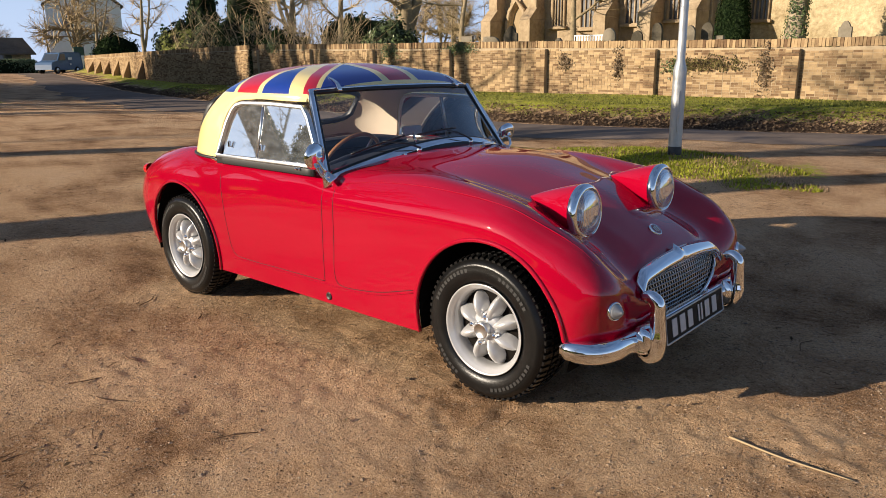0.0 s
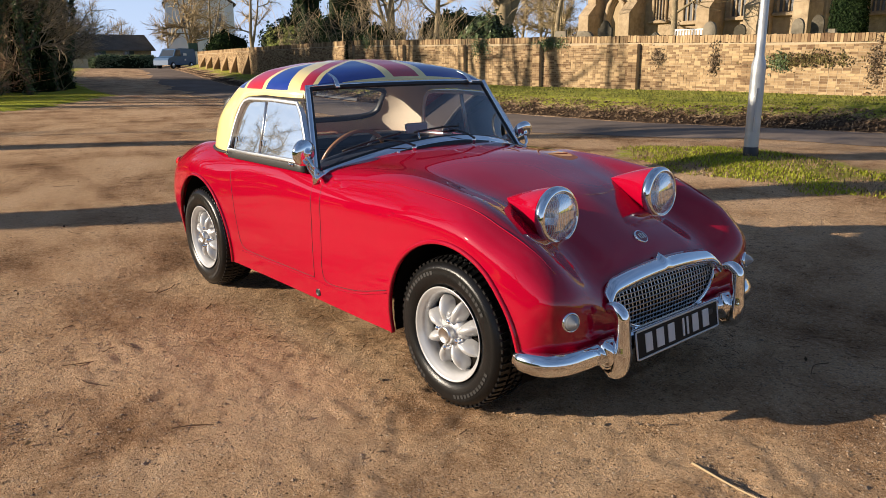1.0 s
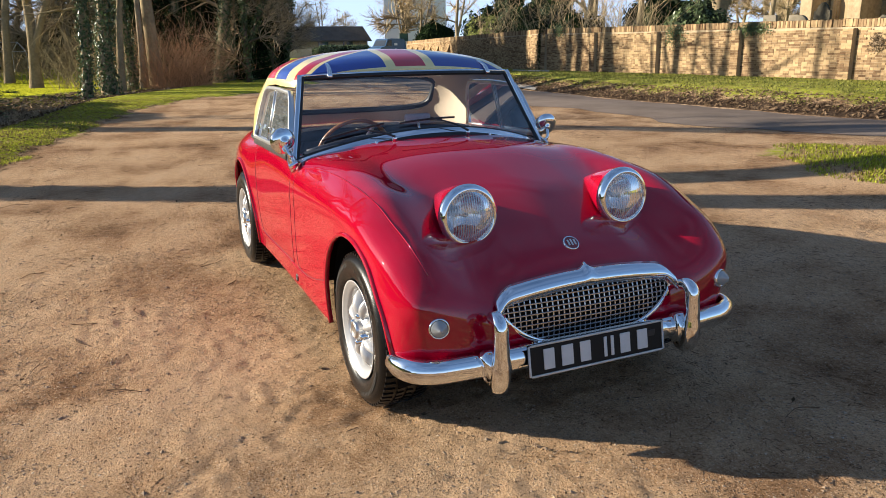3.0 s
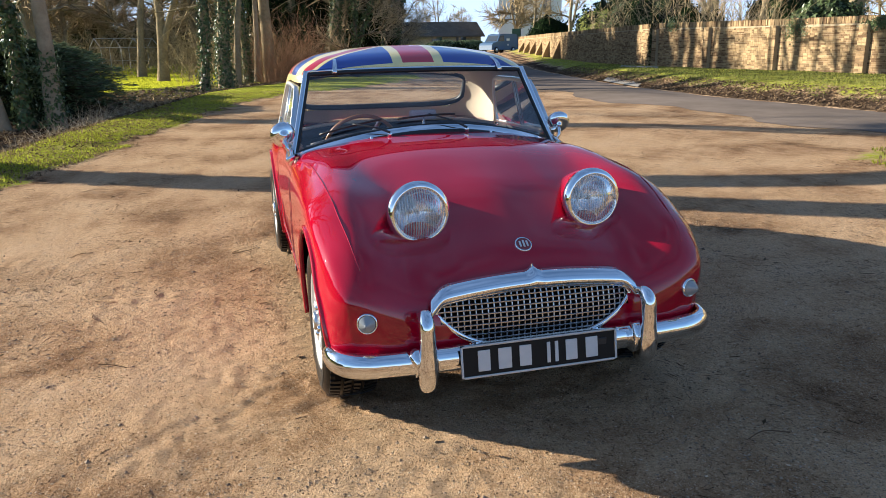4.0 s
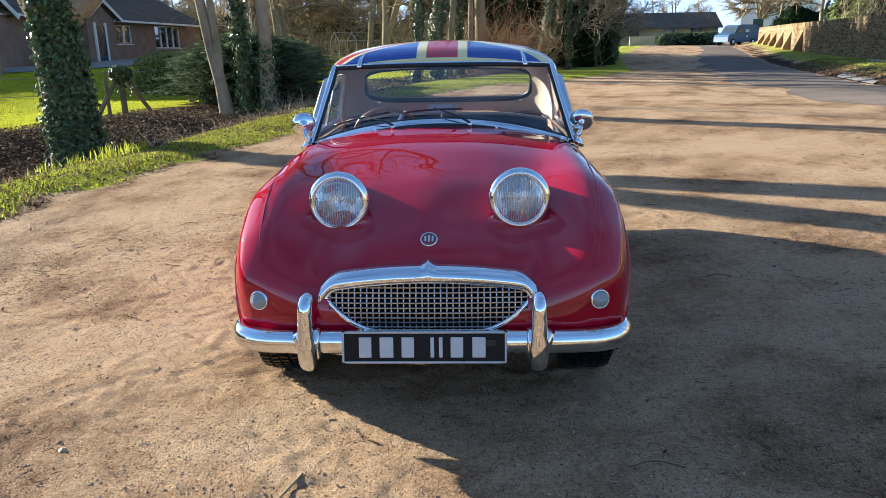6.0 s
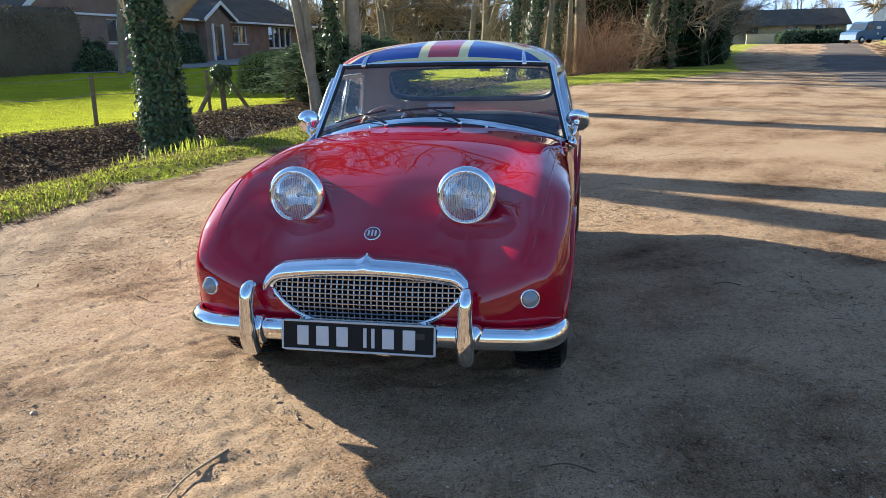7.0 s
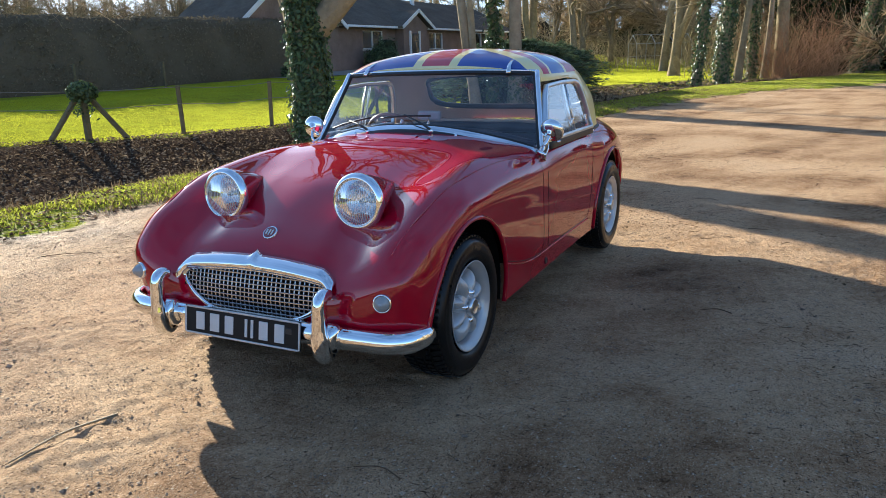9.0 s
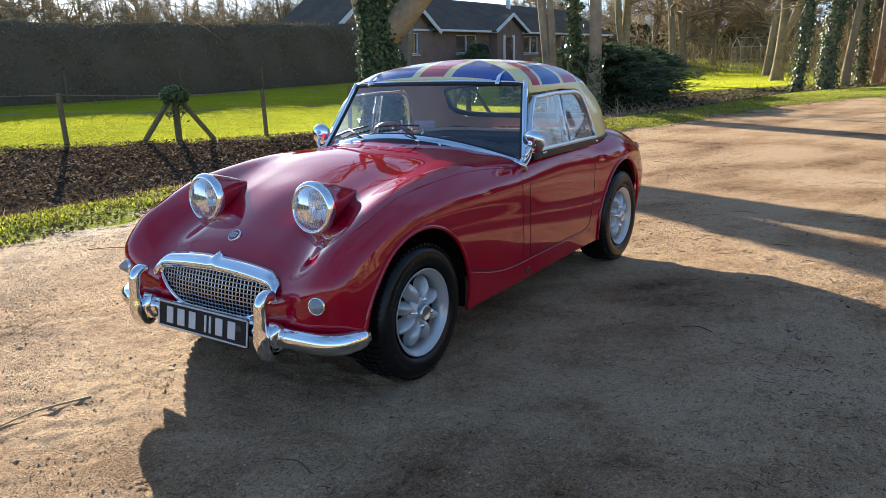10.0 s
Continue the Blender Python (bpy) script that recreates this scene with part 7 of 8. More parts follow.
# ---- street lamp post on its grass patch ----
M["galv"] = material("galvanised_steel", (.42, .44, .45), (.56, .57, .57), scale=14, big=1.5, rough=.42, rough2=.55, metal=.55)
lx, ly = -4.02, 8.62
lamp_post = empty("street_lamp", Matrix.Translation((lx, ly, float(ground_z(lx, ly)) - .02)), "grey galvanised street lamp post with a thicker base", "lamp post")
v, f = lathe([(.12, .080), (1.02, .079), (1.06, .077), (1.14, .055), (1.16, .050), (3.0, .044), (5.4, .037), (5.42, .0005)], 28, "z")
mesh_from("post", v, f, M["galv"], lamp_post, "", True)
v, f = lathe([(0, .083), (.01, .0835), (.12, .0825), (.125, .079)], 28, "z")
mesh_from("base_band", v, f, M["black"], lamp_post, "dark painted foot band", True)
one_box("service_door", (.053, -.058, .55), (.006, .075, .5), M["galv"], lamp_post, .003, m=Matrix.Rotation(0, 4, "Z"))

# ---- churchyard ----
M["church_stone"] = material("warm_limestone", (.20, .145, .085), (.46, .36, .23), scale=3.5, big=.5, rough=.9, bump=.03, bump_scale=7, spread=.34)
M["flint_wall"] = material("pale_rubble_wall", (.22, .165, .085), (.56, .46, .28), scale=5, big=.7, rough=.9, bump=.06, bump_scale=7, spread=.3)
M["lead_window"] = material("leaded_window", (.05, .055, .06), (.13, .13, .13), scale=9, rough=.2)
M["headstone"] = material("lichened_headstone", (.075, .066, .048), (.23, .20, .15), scale=7, rough=.95, bump=.008, bump_scale=30, per="object")
church = empty("church", Matrix.Identity(4), "old limestone church with buttresses and tall traceried windows", "church")
CY, CZ = 37.0, 1.4
one_box("nave_wall", (-22.7, CY + .5, CZ + 4), (13.8, 1.0, 8.4), M["church_stone"], church, .02)
one_box("chancel_wall", (-10.6, CY + 3.2, CZ + 3.5), (10.4, 1.0, 7.4), M["flint_wall"], church, .02)
one_box("east_wall", (-6.3, CY - 1.5, CZ + 3), (9.0, 1.0, 6.4), M["flint_wall"], church, .02, "pale yellow rubble wall")
one_box("nave_return", (-15.6, CY + 2.2, CZ + 4), (.8, 3.4, 8.4), M["church_stone"], church, .02)
gable_roof("roof", church, -30, -15.6, CY + .2, CY + 8, CZ + 8.2, CZ + 11.5, M["roof_tile"], .2)
for x in (-29.1, -26.2, -21.3, -18.7, -16.3):
    b = new("buttress")
    b.parent = church
    one_box("lower_stage", (x, CY - .75, CZ + 1.1), (.75, 1.5, 2.4), M["church_stone"], b, .03)
    mesh_from("slope", [(x - .37, CY - 1.5, CZ + 2.3), (x + .37, CY - 1.5, CZ + 2.3), (x + .37, CY - .8, CZ + 2.95), (x - .37, CY - .8, CZ + 2.95), (x - .37, CY, CZ + 2.3), (x + .37, CY, CZ + 2.3), (x - .37, CY, CZ + 2.95), (x + .37, CY, CZ + 2.95)], [(0, 1, 2, 3), (0, 3, 6, 4), (1, 5, 7, 2), (3, 2, 7, 6)], M["church_stone"], b)
    one_box("upper_stage", (x, CY - .4, CZ + 4.6), (.62, .8, 3.9), M["church_stone"], b, .03)


def arch_window(x, w, z0, z1, y):
    pts = [(x - w / 2, z0), (x + w / 2, z0), (x + w / 2, z1 - w * .8)]
    for i in range(1, 8):
        a = i / 8
        pts.append((x + w / 2 * math.cos(a * math.pi / 2) ** .8, z1 - w * .8 + w * .8 * math.sin(a * math.pi / 2)))
    pts.append((x, z1))
    full = pts + [(2 * x - a, b) for a, b in pts[-2:2:-1]] + [(x - w / 2, z1 - w * .8)]
    bm = bmesh.new()
    bm.faces.new([bm.verts.new((a, y - .02, b)) for a, b in full])
    g = part("window", bm, M["lead_window"], church, "leaded glass in stone tracery")
    loop = np.array([(a, y - .06, b) for a, b in full])
    bar("surround", loop, rounded(.14, .16, .03, 1), M["church_stone"], g, closed=True, up=(0, -1, 0), smooth=False)
    for q in (-1, 0, 1):
        xx = x + q * w / 4
        bar("mullion", [(xx, y - .06, z0), (xx, y - .06, (z0 + z1) / 2), (xx, y - .06, z1 - w * (.2 + .25 * abs(q)))], rounded(.07, .1, .01, 1), M["church_stone"], g, up=(0, -1, 0), smooth=False)
    one_box("sill", (x, y - .1, z0 - .1), (w + .4, .3, .16), M["church_stone"], g, .03)


for x, w, z0 in ((-24.85, .8, CZ + 1.9), (-22.75, 1.2, CZ + 1.75), (-20.0, 1.15, CZ + 1.85), (-17.55, 1.1, CZ + 1.95)):
    arch_window(x, w, z0, z0 + 3.6, CY)
arch_window(-14.45, .9, CZ + 1.9, CZ + 4.6, CY + 2.7)
# flat slab inside the arch: the porch's shade put into its stone colour
M["porch_dark"] = material("shaded_porch_stone", (.25, .19, .11), (.36, .28, .17), scale=4, rough=.9)
pts = [(-28.4, CZ), (-28.4, CZ + 2.2), (-28.2, CZ + 2.9), (-27.7, CZ + 3.5), (-27.2, CZ + 2.9), (-27.0, CZ + 2.2), (-27.0, CZ)]
for q, o in enumerate((0, .22, .44)):
    loop = [(-27.7 + (a + 27.7) * (1 - o * .35), CY - .30 + o * .5, CZ + (b - CZ) * (1 - o * .12)) for a, b in pts]
    bar("porch_arch", loop, rounded(.24, .22, .05, 1), M["church_stone"], church, up=(0, -1, 0), smooth=False)
one_box("porch_recess", (-27.7, CY - .02, CZ + 1.7), (1.6, .06, 3.4), M["porch_dark"], church, 0)


def headstone(x, y, w, h, kind, tilt, sd):
    z = float(ground_z(x, y))
    pts = [(-w / 2, -.15), (w / 2, -.15), (w / 2, h * .72)]
    n = 9
    for i in range(1, n):
        a = math.pi * i / n
        if kind == 0:
            pts.append((w / 2 * math.cos(a), h * .72 + h * .28 * math.sin(a)))
        elif kind == 1:
            pts.append((w / 2 * math.cos(a), h * .72 + h * .28 * (math.sin(a) ** 3 if 2 < i < 7 else .18)))
        else:
            pts.append((w / 2 * math.cos(a), h * (.97 - .0 * a)))
    pts.append((-w / 2, h * .72))
    bm = bmesh.new()
    fr = [bm.verts.new((a, -.06, b)) for a, b in pts]
    bk = [bm.verts.new((a, .06, b)) for a, b in pts]
    bm.faces.new(fr)
    bm.faces.new(bk[::-1])
    for i in range(len(pts)):
        j = (i + 1) % len(pts)
        bm.faces.new((fr[j], fr[i], bk[i], bk[j]))
    o = part("headstone", bm, M["headstone"])
    o.matrix_world = pose(x, y, z, tilt, tilt * .5, sd * 7 % 24 - 12)
    return tagged(o, ("weathered upright headstone with a rounded top", "weathered headstone with a shaped top", "plain square-topped weathered headstone")[kind], "headstone", "headstones in the churchyard")


for i, (x, y, w, h, kd, tl) in enumerate(((-20.9, 24.3, .55, .95, 2, 1), (-19.9, 24.4, .45, .9, 2, -2), (-19.3, 24.0, .72, .85, 0, 2), (-18.6, 24.3, .62, 1.25, 1, -1), (-17.4, 25.5, .4, .6, 1, 2), (-16.9, 25.2, .5, .75, 1, 0), (-15.1, 26.0, .5, 1.05, 0, 6), (-14.2, 26.5, .42, .9, 0, 9), (-13.4, 26.6, .42, 1.15, 0, 3), (-12.4, 27.2, .42, 1.0, 0, 7), (-11.9, 27.6, .42, 1.08, 0, -2), (-11.5, 27.8, .34, .6, 2, 1), (-7.4, 28.4, .42, .9, 1, 0), (-24.5, 25.5, .3, .45, 1, 3), (-22.6, 27.5, .5, .7, 0, 0))):
    headstone(x, y, w, h, kd, tl, i + 3)
bench = empty("bench", pose(-20.4, 33.0, float(ground_z(-20.4, 33.0)), 0, 0, 8), "pale slatted bench in the churchyard", "bench")
bench.scale = (.82, .82, .70)
for i in range(11):
    one_box("slat", (-.9 + i * .18, 0, .68), (.09, .03, .42), M["white_paint"], bench, .006)
one_box("top_rail", (0, 0, .93), (2.05, .05, .08), M["white_paint"], bench, .01)
one_box("seat", (0, -.25, .45), (2.0, .42, .04), M["white_paint"], bench, .01)
for x in (-.95, .95):
    one_box("leg", (x, -.2, .22), (.06, .45, .46), M["white_paint"], bench, .01)
for x, y, h, r, sd, lab in ((-45.5, 45.0, 13, .75, 101, "broad old tree with a gnarled trunk in the churchyard"), (-26.3, 30, 10, .13, 102, "leafless old churchyard tree"), (-21.3, 33.0, 8, .17, 103, "gnarled leafless tree before the church"), (-9.9, 31.0, 9, .34, 104, "thick churchyard trunk with ivy"), (-37.4, 31, 9, .2, 106, "leafless tree beyond the wall")):
    bare_tree(x, y, h, r, lab, sd, (.03, .0), 3 if sd == 104 else 0, 1 if sd == 101 else 0, 11 if sd == 101 else 9, 30, .42, .22 if sd != 101 else .16, "pale_bark" if sd == 104 else "bark", 2400 if sd == 104 else 0, 12, wide=.25, twig_r=1.6)
shell_bush("yew", (-13.7, 34.5, 1.5), (.75, .75, 3.4), 9000, .05, M["dark_leaf"], "narrow dark yew against the church", 110, lump=.1)
# shrubs and trees behind the far wall
for i, (c, s, mt, lab) in enumerate((((-47, 25.5, 1.0), (2.2, 1.6, 2.2), "box_leaf", "yellow-green conifer behind the wall"), ((-50, 27, .9), (2.0, 1.8, 3.0), "dark_leaf", "dark evergreen behind the wall"), ((-44.5, 26.5, 1.2), (2.6, 1.6, 2.4), "ivy", "green laurel behind the wall"), ((-41, 26, 1.2), (3.0, 1.8, 2.6), "dark_leaf", "dark shrub behind the wall"), ((-36.5, 25.5, 1.2), (2.6, 1.6, 1.8), "dark_leaf", "dark shrub behind the wall"), ((-52, 30, 1), (1.4, 1.4, 6), "dark_leaf", "tall dark conifer behind the wall"), ((-47.5, 31, 1), (1.6, 1.6, 7), "dark_leaf", "tall dark conifer behind the wall"), ((-43.5, 37, 1.4), (2.6, 2.0, 3.0), "dark_leaf", "dark evergreen among the churchyard trees"), ((-39.6, 37.5, 1.4), (2.2, 1.8, 2.6), "ivy", "dull green laurel among the churchyard trees"), ((-50, 44, 1.4), (4.5, 2.4, 3.6), "dark_leaf", "dark evergreen beyond the churchyard"), ((-37, 50, 1.4), (5.0, 2.5, 3.2), "dry_grass", "brown winter scrub beyond the churchyard"))):
    shell_bush("shrub", c, s, 2600, .13, M[mt], lab, 120 + i, lump=.22)
scrub("wall_thicket", -45, -31, 23.5, 28, 420, 3.6, "bare stems behind the churchyard wall", 130, "twig", .02, z=1.2, arch=.5)
for x, y, h, r, sd in ((-40, 29, 10, .2, 131), (-45, 33, 11, .2, 132), (-62, 30, 9, .18, 133), (-29, 45, 10, .2, 134), (-55, 36, 10, .2, 135), (-79, 33.2, 9, .2, 136)):
    bare_tree(x, y, h, r, "leafless tree behind the churchyard wall" if sd != 136 else "leafless tree before the white house", sd, (.02, 0), 0, 1, 9, 26, .40, .22, "bark", 0, 8, twig_r=2.6)

# ---- white house, low range and van at the end of the road ----
M["white_render"] = material("white_render", (.66, .68, .71), (.74, .76, .78), scale=2, rough=.8)
wh = empty("white_house", Matrix.Translation((-101, 41.2, .6)) @ Matrix.Rotation(radians(-21), 4, "Z") @ Matrix.Translation((92, -36.5, 0)), "tall white rendered house beyond the road", "house")
one_box("house_body", (-92, 36.5, 4), (9, 8.5, 8.4), M["white_render"], wh, .02)
gable_roof("roof", wh, -96.5, -87.5, 32.2, 40.8, 8.1, 11.6, M["roof_tile"], .3, "x")
mesh_from("gable", [(-87.45, 32.3, 8), (-87.45, 40.7, 8), (-87.45, 36.5, 11.4)], [(0, 1, 2)], M["white_render"], wh)
for y0, z0 in ((34.0, 5.2), (38.3, 5.2), (38.3, 2.0)):
    w = one_box("window", (-87.46, y0 + .5, z0 + .8), (.06, 1.0, 1.6), M["window_dark"], wh, .01)
    for a, b, c2, d2 in ((0, -.05, .08, 1.7), (0, 1.05, .08, 1.7)):
        one_box("frame", (-87.42, y0 + b, z0 + .8), (.08, .08, 1.7), M["white_paint"], w, .01)
for y in (33.5, 39.5):
    ch = one_box("chimney", (-92, y, 12.2), (1.0, .8, 2.2), M["house_brick"], wh, .02)
    for q in (-.25, .25):
        v, f = lathe([(0, .13), (.4, .11), (.4, .0005)], 12, "z")
        mesh_from("chimney_pot", [(a - 92 + q, b + y, c + 13.3) for a, b, c in v], f, M["house_brick"], ch)
bare_tree(-85, 33.5, 10.5, .22, "broad leafless tree before the white house", 137, (.02, 0), 0, 2, 10, 50, .42, .2, "bark", 0, 8, twig_r=4.5)
shell_bush("laurel", (-74.5, 33.0, 1.0), (2.0, 2.4, 3.0), 3000, .12, M["dark_leaf"], "dark evergreen shrub beside the white house", 138, lump=.25)
barn = empty("low_barn", Matrix.Identity(4), "low dark-roofed range across the end of the road", "barn")
one_box("barn_body", (-90, 22.0, 1.5), (6, 15, 2.4), M["flint_wall"], barn, .02)
gable_roof("roof", barn, -93, -87, 14.5, 29.5, 2.7, 4.3, M["roof_tile"], .4, "y")
for y in (17, 20, 24, 27):
    one_box("doorway", (-86.98, y, 1.7), (.06, 1.2, 2.0), M["window_dark"], barn, 0)
one_box("tall_range", (-93, 14.0, 3.5), (7, 8, 6), M["flint_wall"], barn, .02)
gable_roof("tall_roof", barn, -96.5, -89.5, 10, 18, 5.0, 8.2, M["roof_tile"], .3, "x")
shell_bush("garden_hedge", (-80, 24.4, .7), (1.0, 3.4, 1.35), 3000, .1, M["juniper"], "clipped hedge at the end of the road", 140, square=.5, lump=.05)
M["garden_wall"] = material("low_cream_wall", (.45, .38, .25), (.58, .50, .36), scale=3, rough=.9)
one_box("garden_wall", (-79.5, 19.4, 1.2), (.3, 2.6, 1.1), M["garden_wall"], None, .02)
tagged(bpy.data.objects["garden_wall"], "low cream garden wall at the end of the road", "wall", kind="structure")
sg = empty("road_sign", pose(-72, 29.0, .9, 0, 0, 15), "dark green hanging board on a post", "sign")
sg.scale = (.6, .6, .6)
one_box("post", (0, 0, 1.9), (.12, .12, 3.8), M["black"], sg, .01)
M["sign_green"] = material("dark_green_board", (.01, .05, .035), (.015, .07, .05), scale=4, rough=.5)
one_box("board", (0, -.9, 3.0), (.08, 1.7, 1.3), M["sign_green"], sg, .01)


def van():
    t = empty("van", pose(-71.5, 26.5, float(ground_z(-71.5, 26.5)), 0, 0, 300), "blue parked panel van at the end of the wall", "van")
    t.scale = (.95, .95, .98)
    M["van_blue"] = material("blue_van_paint", (.035, .085, .17), (.05, .11, .22), scale=3, rough=.45, coat=.2)
    prof = [(-2.1, .35), (-2.12, .9), (-2.1, 1.75), (-1.95, 1.88), (.2, 1.9), (.75, 1.82), (1.25, 1.15), (1.95, 1.0), (2.08, .8), (2.1, .35)]
    rows = []
    for y, k in ((-.85, .94), (-.90, 1.0), (.90, 1.0), (.85, .94)):
        rows.append([(x, y if z < 1.2 else y * .93, .35 + (z - .35) * (1 if abs(y) > .86 else 1.02)) for x, z in prof])
    A = np.array(rows)
    n = len(prof)
    f = [(i * n + q, i * n + (q + 1) % n, (i + 1) * n + (q + 1) % n, (i + 1) * n + q) for i in range(3) for q in range(n)] + [tuple(range(n))[::-1], tuple(3 * n + q for q in range(n))]
    b = mesh_from("body", A.reshape(-1, 3), f, M["van_blue"], t)
    for sgn in (1, -1):
        for x in (-1.35, 1.35):
            v, f = lathe([(-.1, .2), (-.1, .31), (.08, .32), (.1, .28), (.1, .20), (.07, .19), (.07, .0005)], 24, "y")
            w = mesh_from("wheel", [(a + x, c * sgn + sgn * .84, d + .32) for a, c, d in v], f, M["rubber"], t, "", True)
            v, f = lathe([(.075, .19), (.09, .17), (.085, .0005)], 20, "y")
            mesh_from("rim", [(a + x, c * sgn + sgn * .84, d + .32) for a, c, d in v], f, M["alu"], w, "", True)
        mesh_from("side_window", [(.15, sgn * .868, 1.2), (1.05, sgn * .868, 1.2), (.72, sgn * .852, 1.72), (.15, sgn * .852, 1.76)], [(0, 1, 2, 3)], M["window_dark"], t)
        one_box("lettering_bar", (-.45, sgn * .905, 1.35), (.5, .012, .22), M["white_paint"], t, 0)
        one_box("lettering_bar", (-.45, sgn * .905, .85), (.22, .012, .16), M["white_paint"], t, 0)
    mesh_from("windscreen", [(.80, -.72, 1.76), (.80, .72, 1.76), (1.24, .78, 1.18), (1.24, -.78, 1.18)], [(0, 1, 2, 3)], M["window_dark"], t)
    one_box("rear_window", (-2.115, 0, 1.45), (.02, 1.3, .42), M["window_dark"], t, 0)
    for sgn in (1, -1):
        one_box("tail_lamp", (-2.12, sgn * .78, 1.1), (.03, .1, .5), M["red_lens"], t, .005)


van()
# distant woods that close the view: the same few leafless trees again and again
r = np.random.default_rng(300)
protos = [bare_tree(-75 - 3 * i, -30 - 4 * i, 10 + i, .2, "leafless tree in the distance", 310 + i, (.03, .02), 0, 1, 10, 60, .40, .14, "bark", 0, 7, wide=.2, twig_r=3.0) for i in range(4)]
hazy = [bare_tree(-8 - 6 * i, -46 - 2 * i, 7.5 + .5 * i, .15, "twiggy leafless tree beyond the hedge", 330 + i, (.03, .02), 0, 2, 12, 60, .38, .10, "bark", 0, 7, wide=.2, twig_r=2.4) for i in range(2)]
spots = []
for _ in range(42):
    spots.append((-100 - 45 * r.random(), -70 + 75 * r.random()))
for _ in range(34):
    spots.append((-70 + 85 * r.random(), 62 + 25 * r.random()))
for _ in range(26):
    spots.append((-75 + 90 * r.random(), -48 - 22 * r.random()))
for _ in range(16):
    spots.append((-62 + 14 * r.random(), -14 + 17 * r.random()))
for i in range(44):
    spots.append((-64 + 74 * i / 43 + 2 * r.random(), -41 - 6 * r.random()))
for _ in range(12):
    spots.append((-120 - 20 * r.random(), 10 + 50 * r.random()))
for i, (x, y) in enumerate(spots):
    k = (.7 + .5 * r.random()) * (.62 if -60 < y < -40 and x > -50 else .85 if y < -40 else 1)
    near_hedge = -48 < y < -40.5 and x > -66
    k = .8 + .3 * r.random() if near_hedge else k
    t_ = copy_thing(hazy[i % 2] if near_hedge else protos[i % 4], pose(x, y, float(ground_z(x, y)) - .1, 0, 0, 360 * r.random()))
    t_.scale = (k, k, k)
for i in range(15):
    x, y = (-58 - 16 * r.random(), -16 + 22 * r.random()) if i < 9 else (-64 - 8 * r.random(), -34 + 3.6 * (i - 9))
    shell_bush("undergrowth", (x, y, 0), (3.2, 2.6, 2.6 + r.random()), 900, .22, M["dry_grass" if i % 2 else "dark_leaf"], "tangled undergrowth at the wood's edge", 320 + i, (.03, .026, .016), lump=.3)


# ---- loose small things on the ground ----
M["bark_bit"] = material("dark_bark_bits", (.03, .02, .013), (.14, .09, .055), scale=20, rough=.9, per="island")
r = np.random.default_rng(200)


def blades(name, x, y, hgt, mat, label, seed, lean=.45, wide=.008, lift=0.0, tuft=0.0):
    q = np.random.default_rng(seed)
    n = len(x)
    x, y = np.asarray(x), np.asarray(y)
    if tuft:
        lush = np.sin(x * 2.7 + 1.3 * np.sin(y * 3.1)) + np.sin(y * 4.3 + 1.7 * np.sin(x * 1.9)) + .8 * np.sin(x * 7.1 + y * 5.3)
        keep = lush + q.normal(0, .7, n) > tuft
        x, y = x[keep], y[keep]
        n = len(x)
    z = ground_z(x, y) + lift
    H = hgt * (.5 + q.random(n))
    a = q.random(n) * 6.283
    d = np.stack([np.cos(a), np.sin(a), np.zeros(n)], -1)
    w = np.stack([-np.sin(a), np.cos(a), np.zeros(n)], -1) * (wide * (.6 + .8 * q.random(n)))[:, None]
    base = np.stack([x, y, z - .01], -1)
    tip = base + d * (H * lean * q.random(n))[:, None] + np.array((0, 0, 1)) * H[:, None]
    mid = base + (tip - base) * .55 - d * (H * .08)[:, None]
    V = np.stack([base - w, base + w, mid + w * .8, mid - w * .8, tip], 1).reshape(-1, 3)
    I = np.arange(n)[:, None] * 5
    F = np.concatenate([I + np.array([[0, 1, 2]]), I + np.array([[0, 2, 3]]), I + np.array([[3, 2, 4]])])
    return tagged(fast_mesh(name, V, F, mat), label, "grass", kind="stuff")


def turf(x, y, hgt, mat, label, seed, wide):
    """Close-cut grass: one slim triangle a blade."""
    q = np.random.default_rng(seed)
    n = len(x)
    a = q.random(n) * 6.283
    base = np.stack([x, y, ground_z(x, y) - .003], -1)
    w = np.stack([np.cos(a), np.sin(a), np.zeros(n)], -1) * (wide * (.6 + .8 * q.random(n)))[:, None]
    tip = base + np.stack([q.normal(0, .5, n), q.normal(0, .5, n), np.ones(n)], -1) * (hgt * (.5 + q.random(n)))[:, None]
    V = np.stack([base - w, base + w, tip], 1).reshape(-1, 3)
    return tagged(fast_mesh("lawn_grass", V, np.arange(3 * n).reshape(n, 3), mat), label, "grass", kind="stuff")


def strip(n, x0, x1, lo, hi, seed):
    q = np.random.default_rng(seed)
    x = x0 + (x1 - x0) * q.random(n)
    u = q.random(n)
    return x, (1 - u) * lo(x) + u * hi(x)


wobble = lambda x: .16 * np.sin(x * 3.1) * np.sin(x * 1.3 + 2)
x, y = strip(52000, -13, 1, lambda x: at(BACK, x) - .25, lambda x: at(VERGE, x) + wobble(x) - .02, 201)
blades("grass", x, y, .024, M["grass"], "short bright green verge grass", 202, .7, .006, tuft=-.3)
x, y = strip(46000, -32, -13, lambda x: at(BACK, x) - .1, lambda x: at(VERGE, x) + wobble(x), 203)
blades("grass", x, y, .022, M["grass"], "short bright green verge grass farther along", 204, 1.0, .009, tuft=-.4)
x, y = strip(26000, -15, 1, lambda x: at(BACK, x) - .15, lambda x: at(VERGE, x) + wobble(x) + .04, 221)
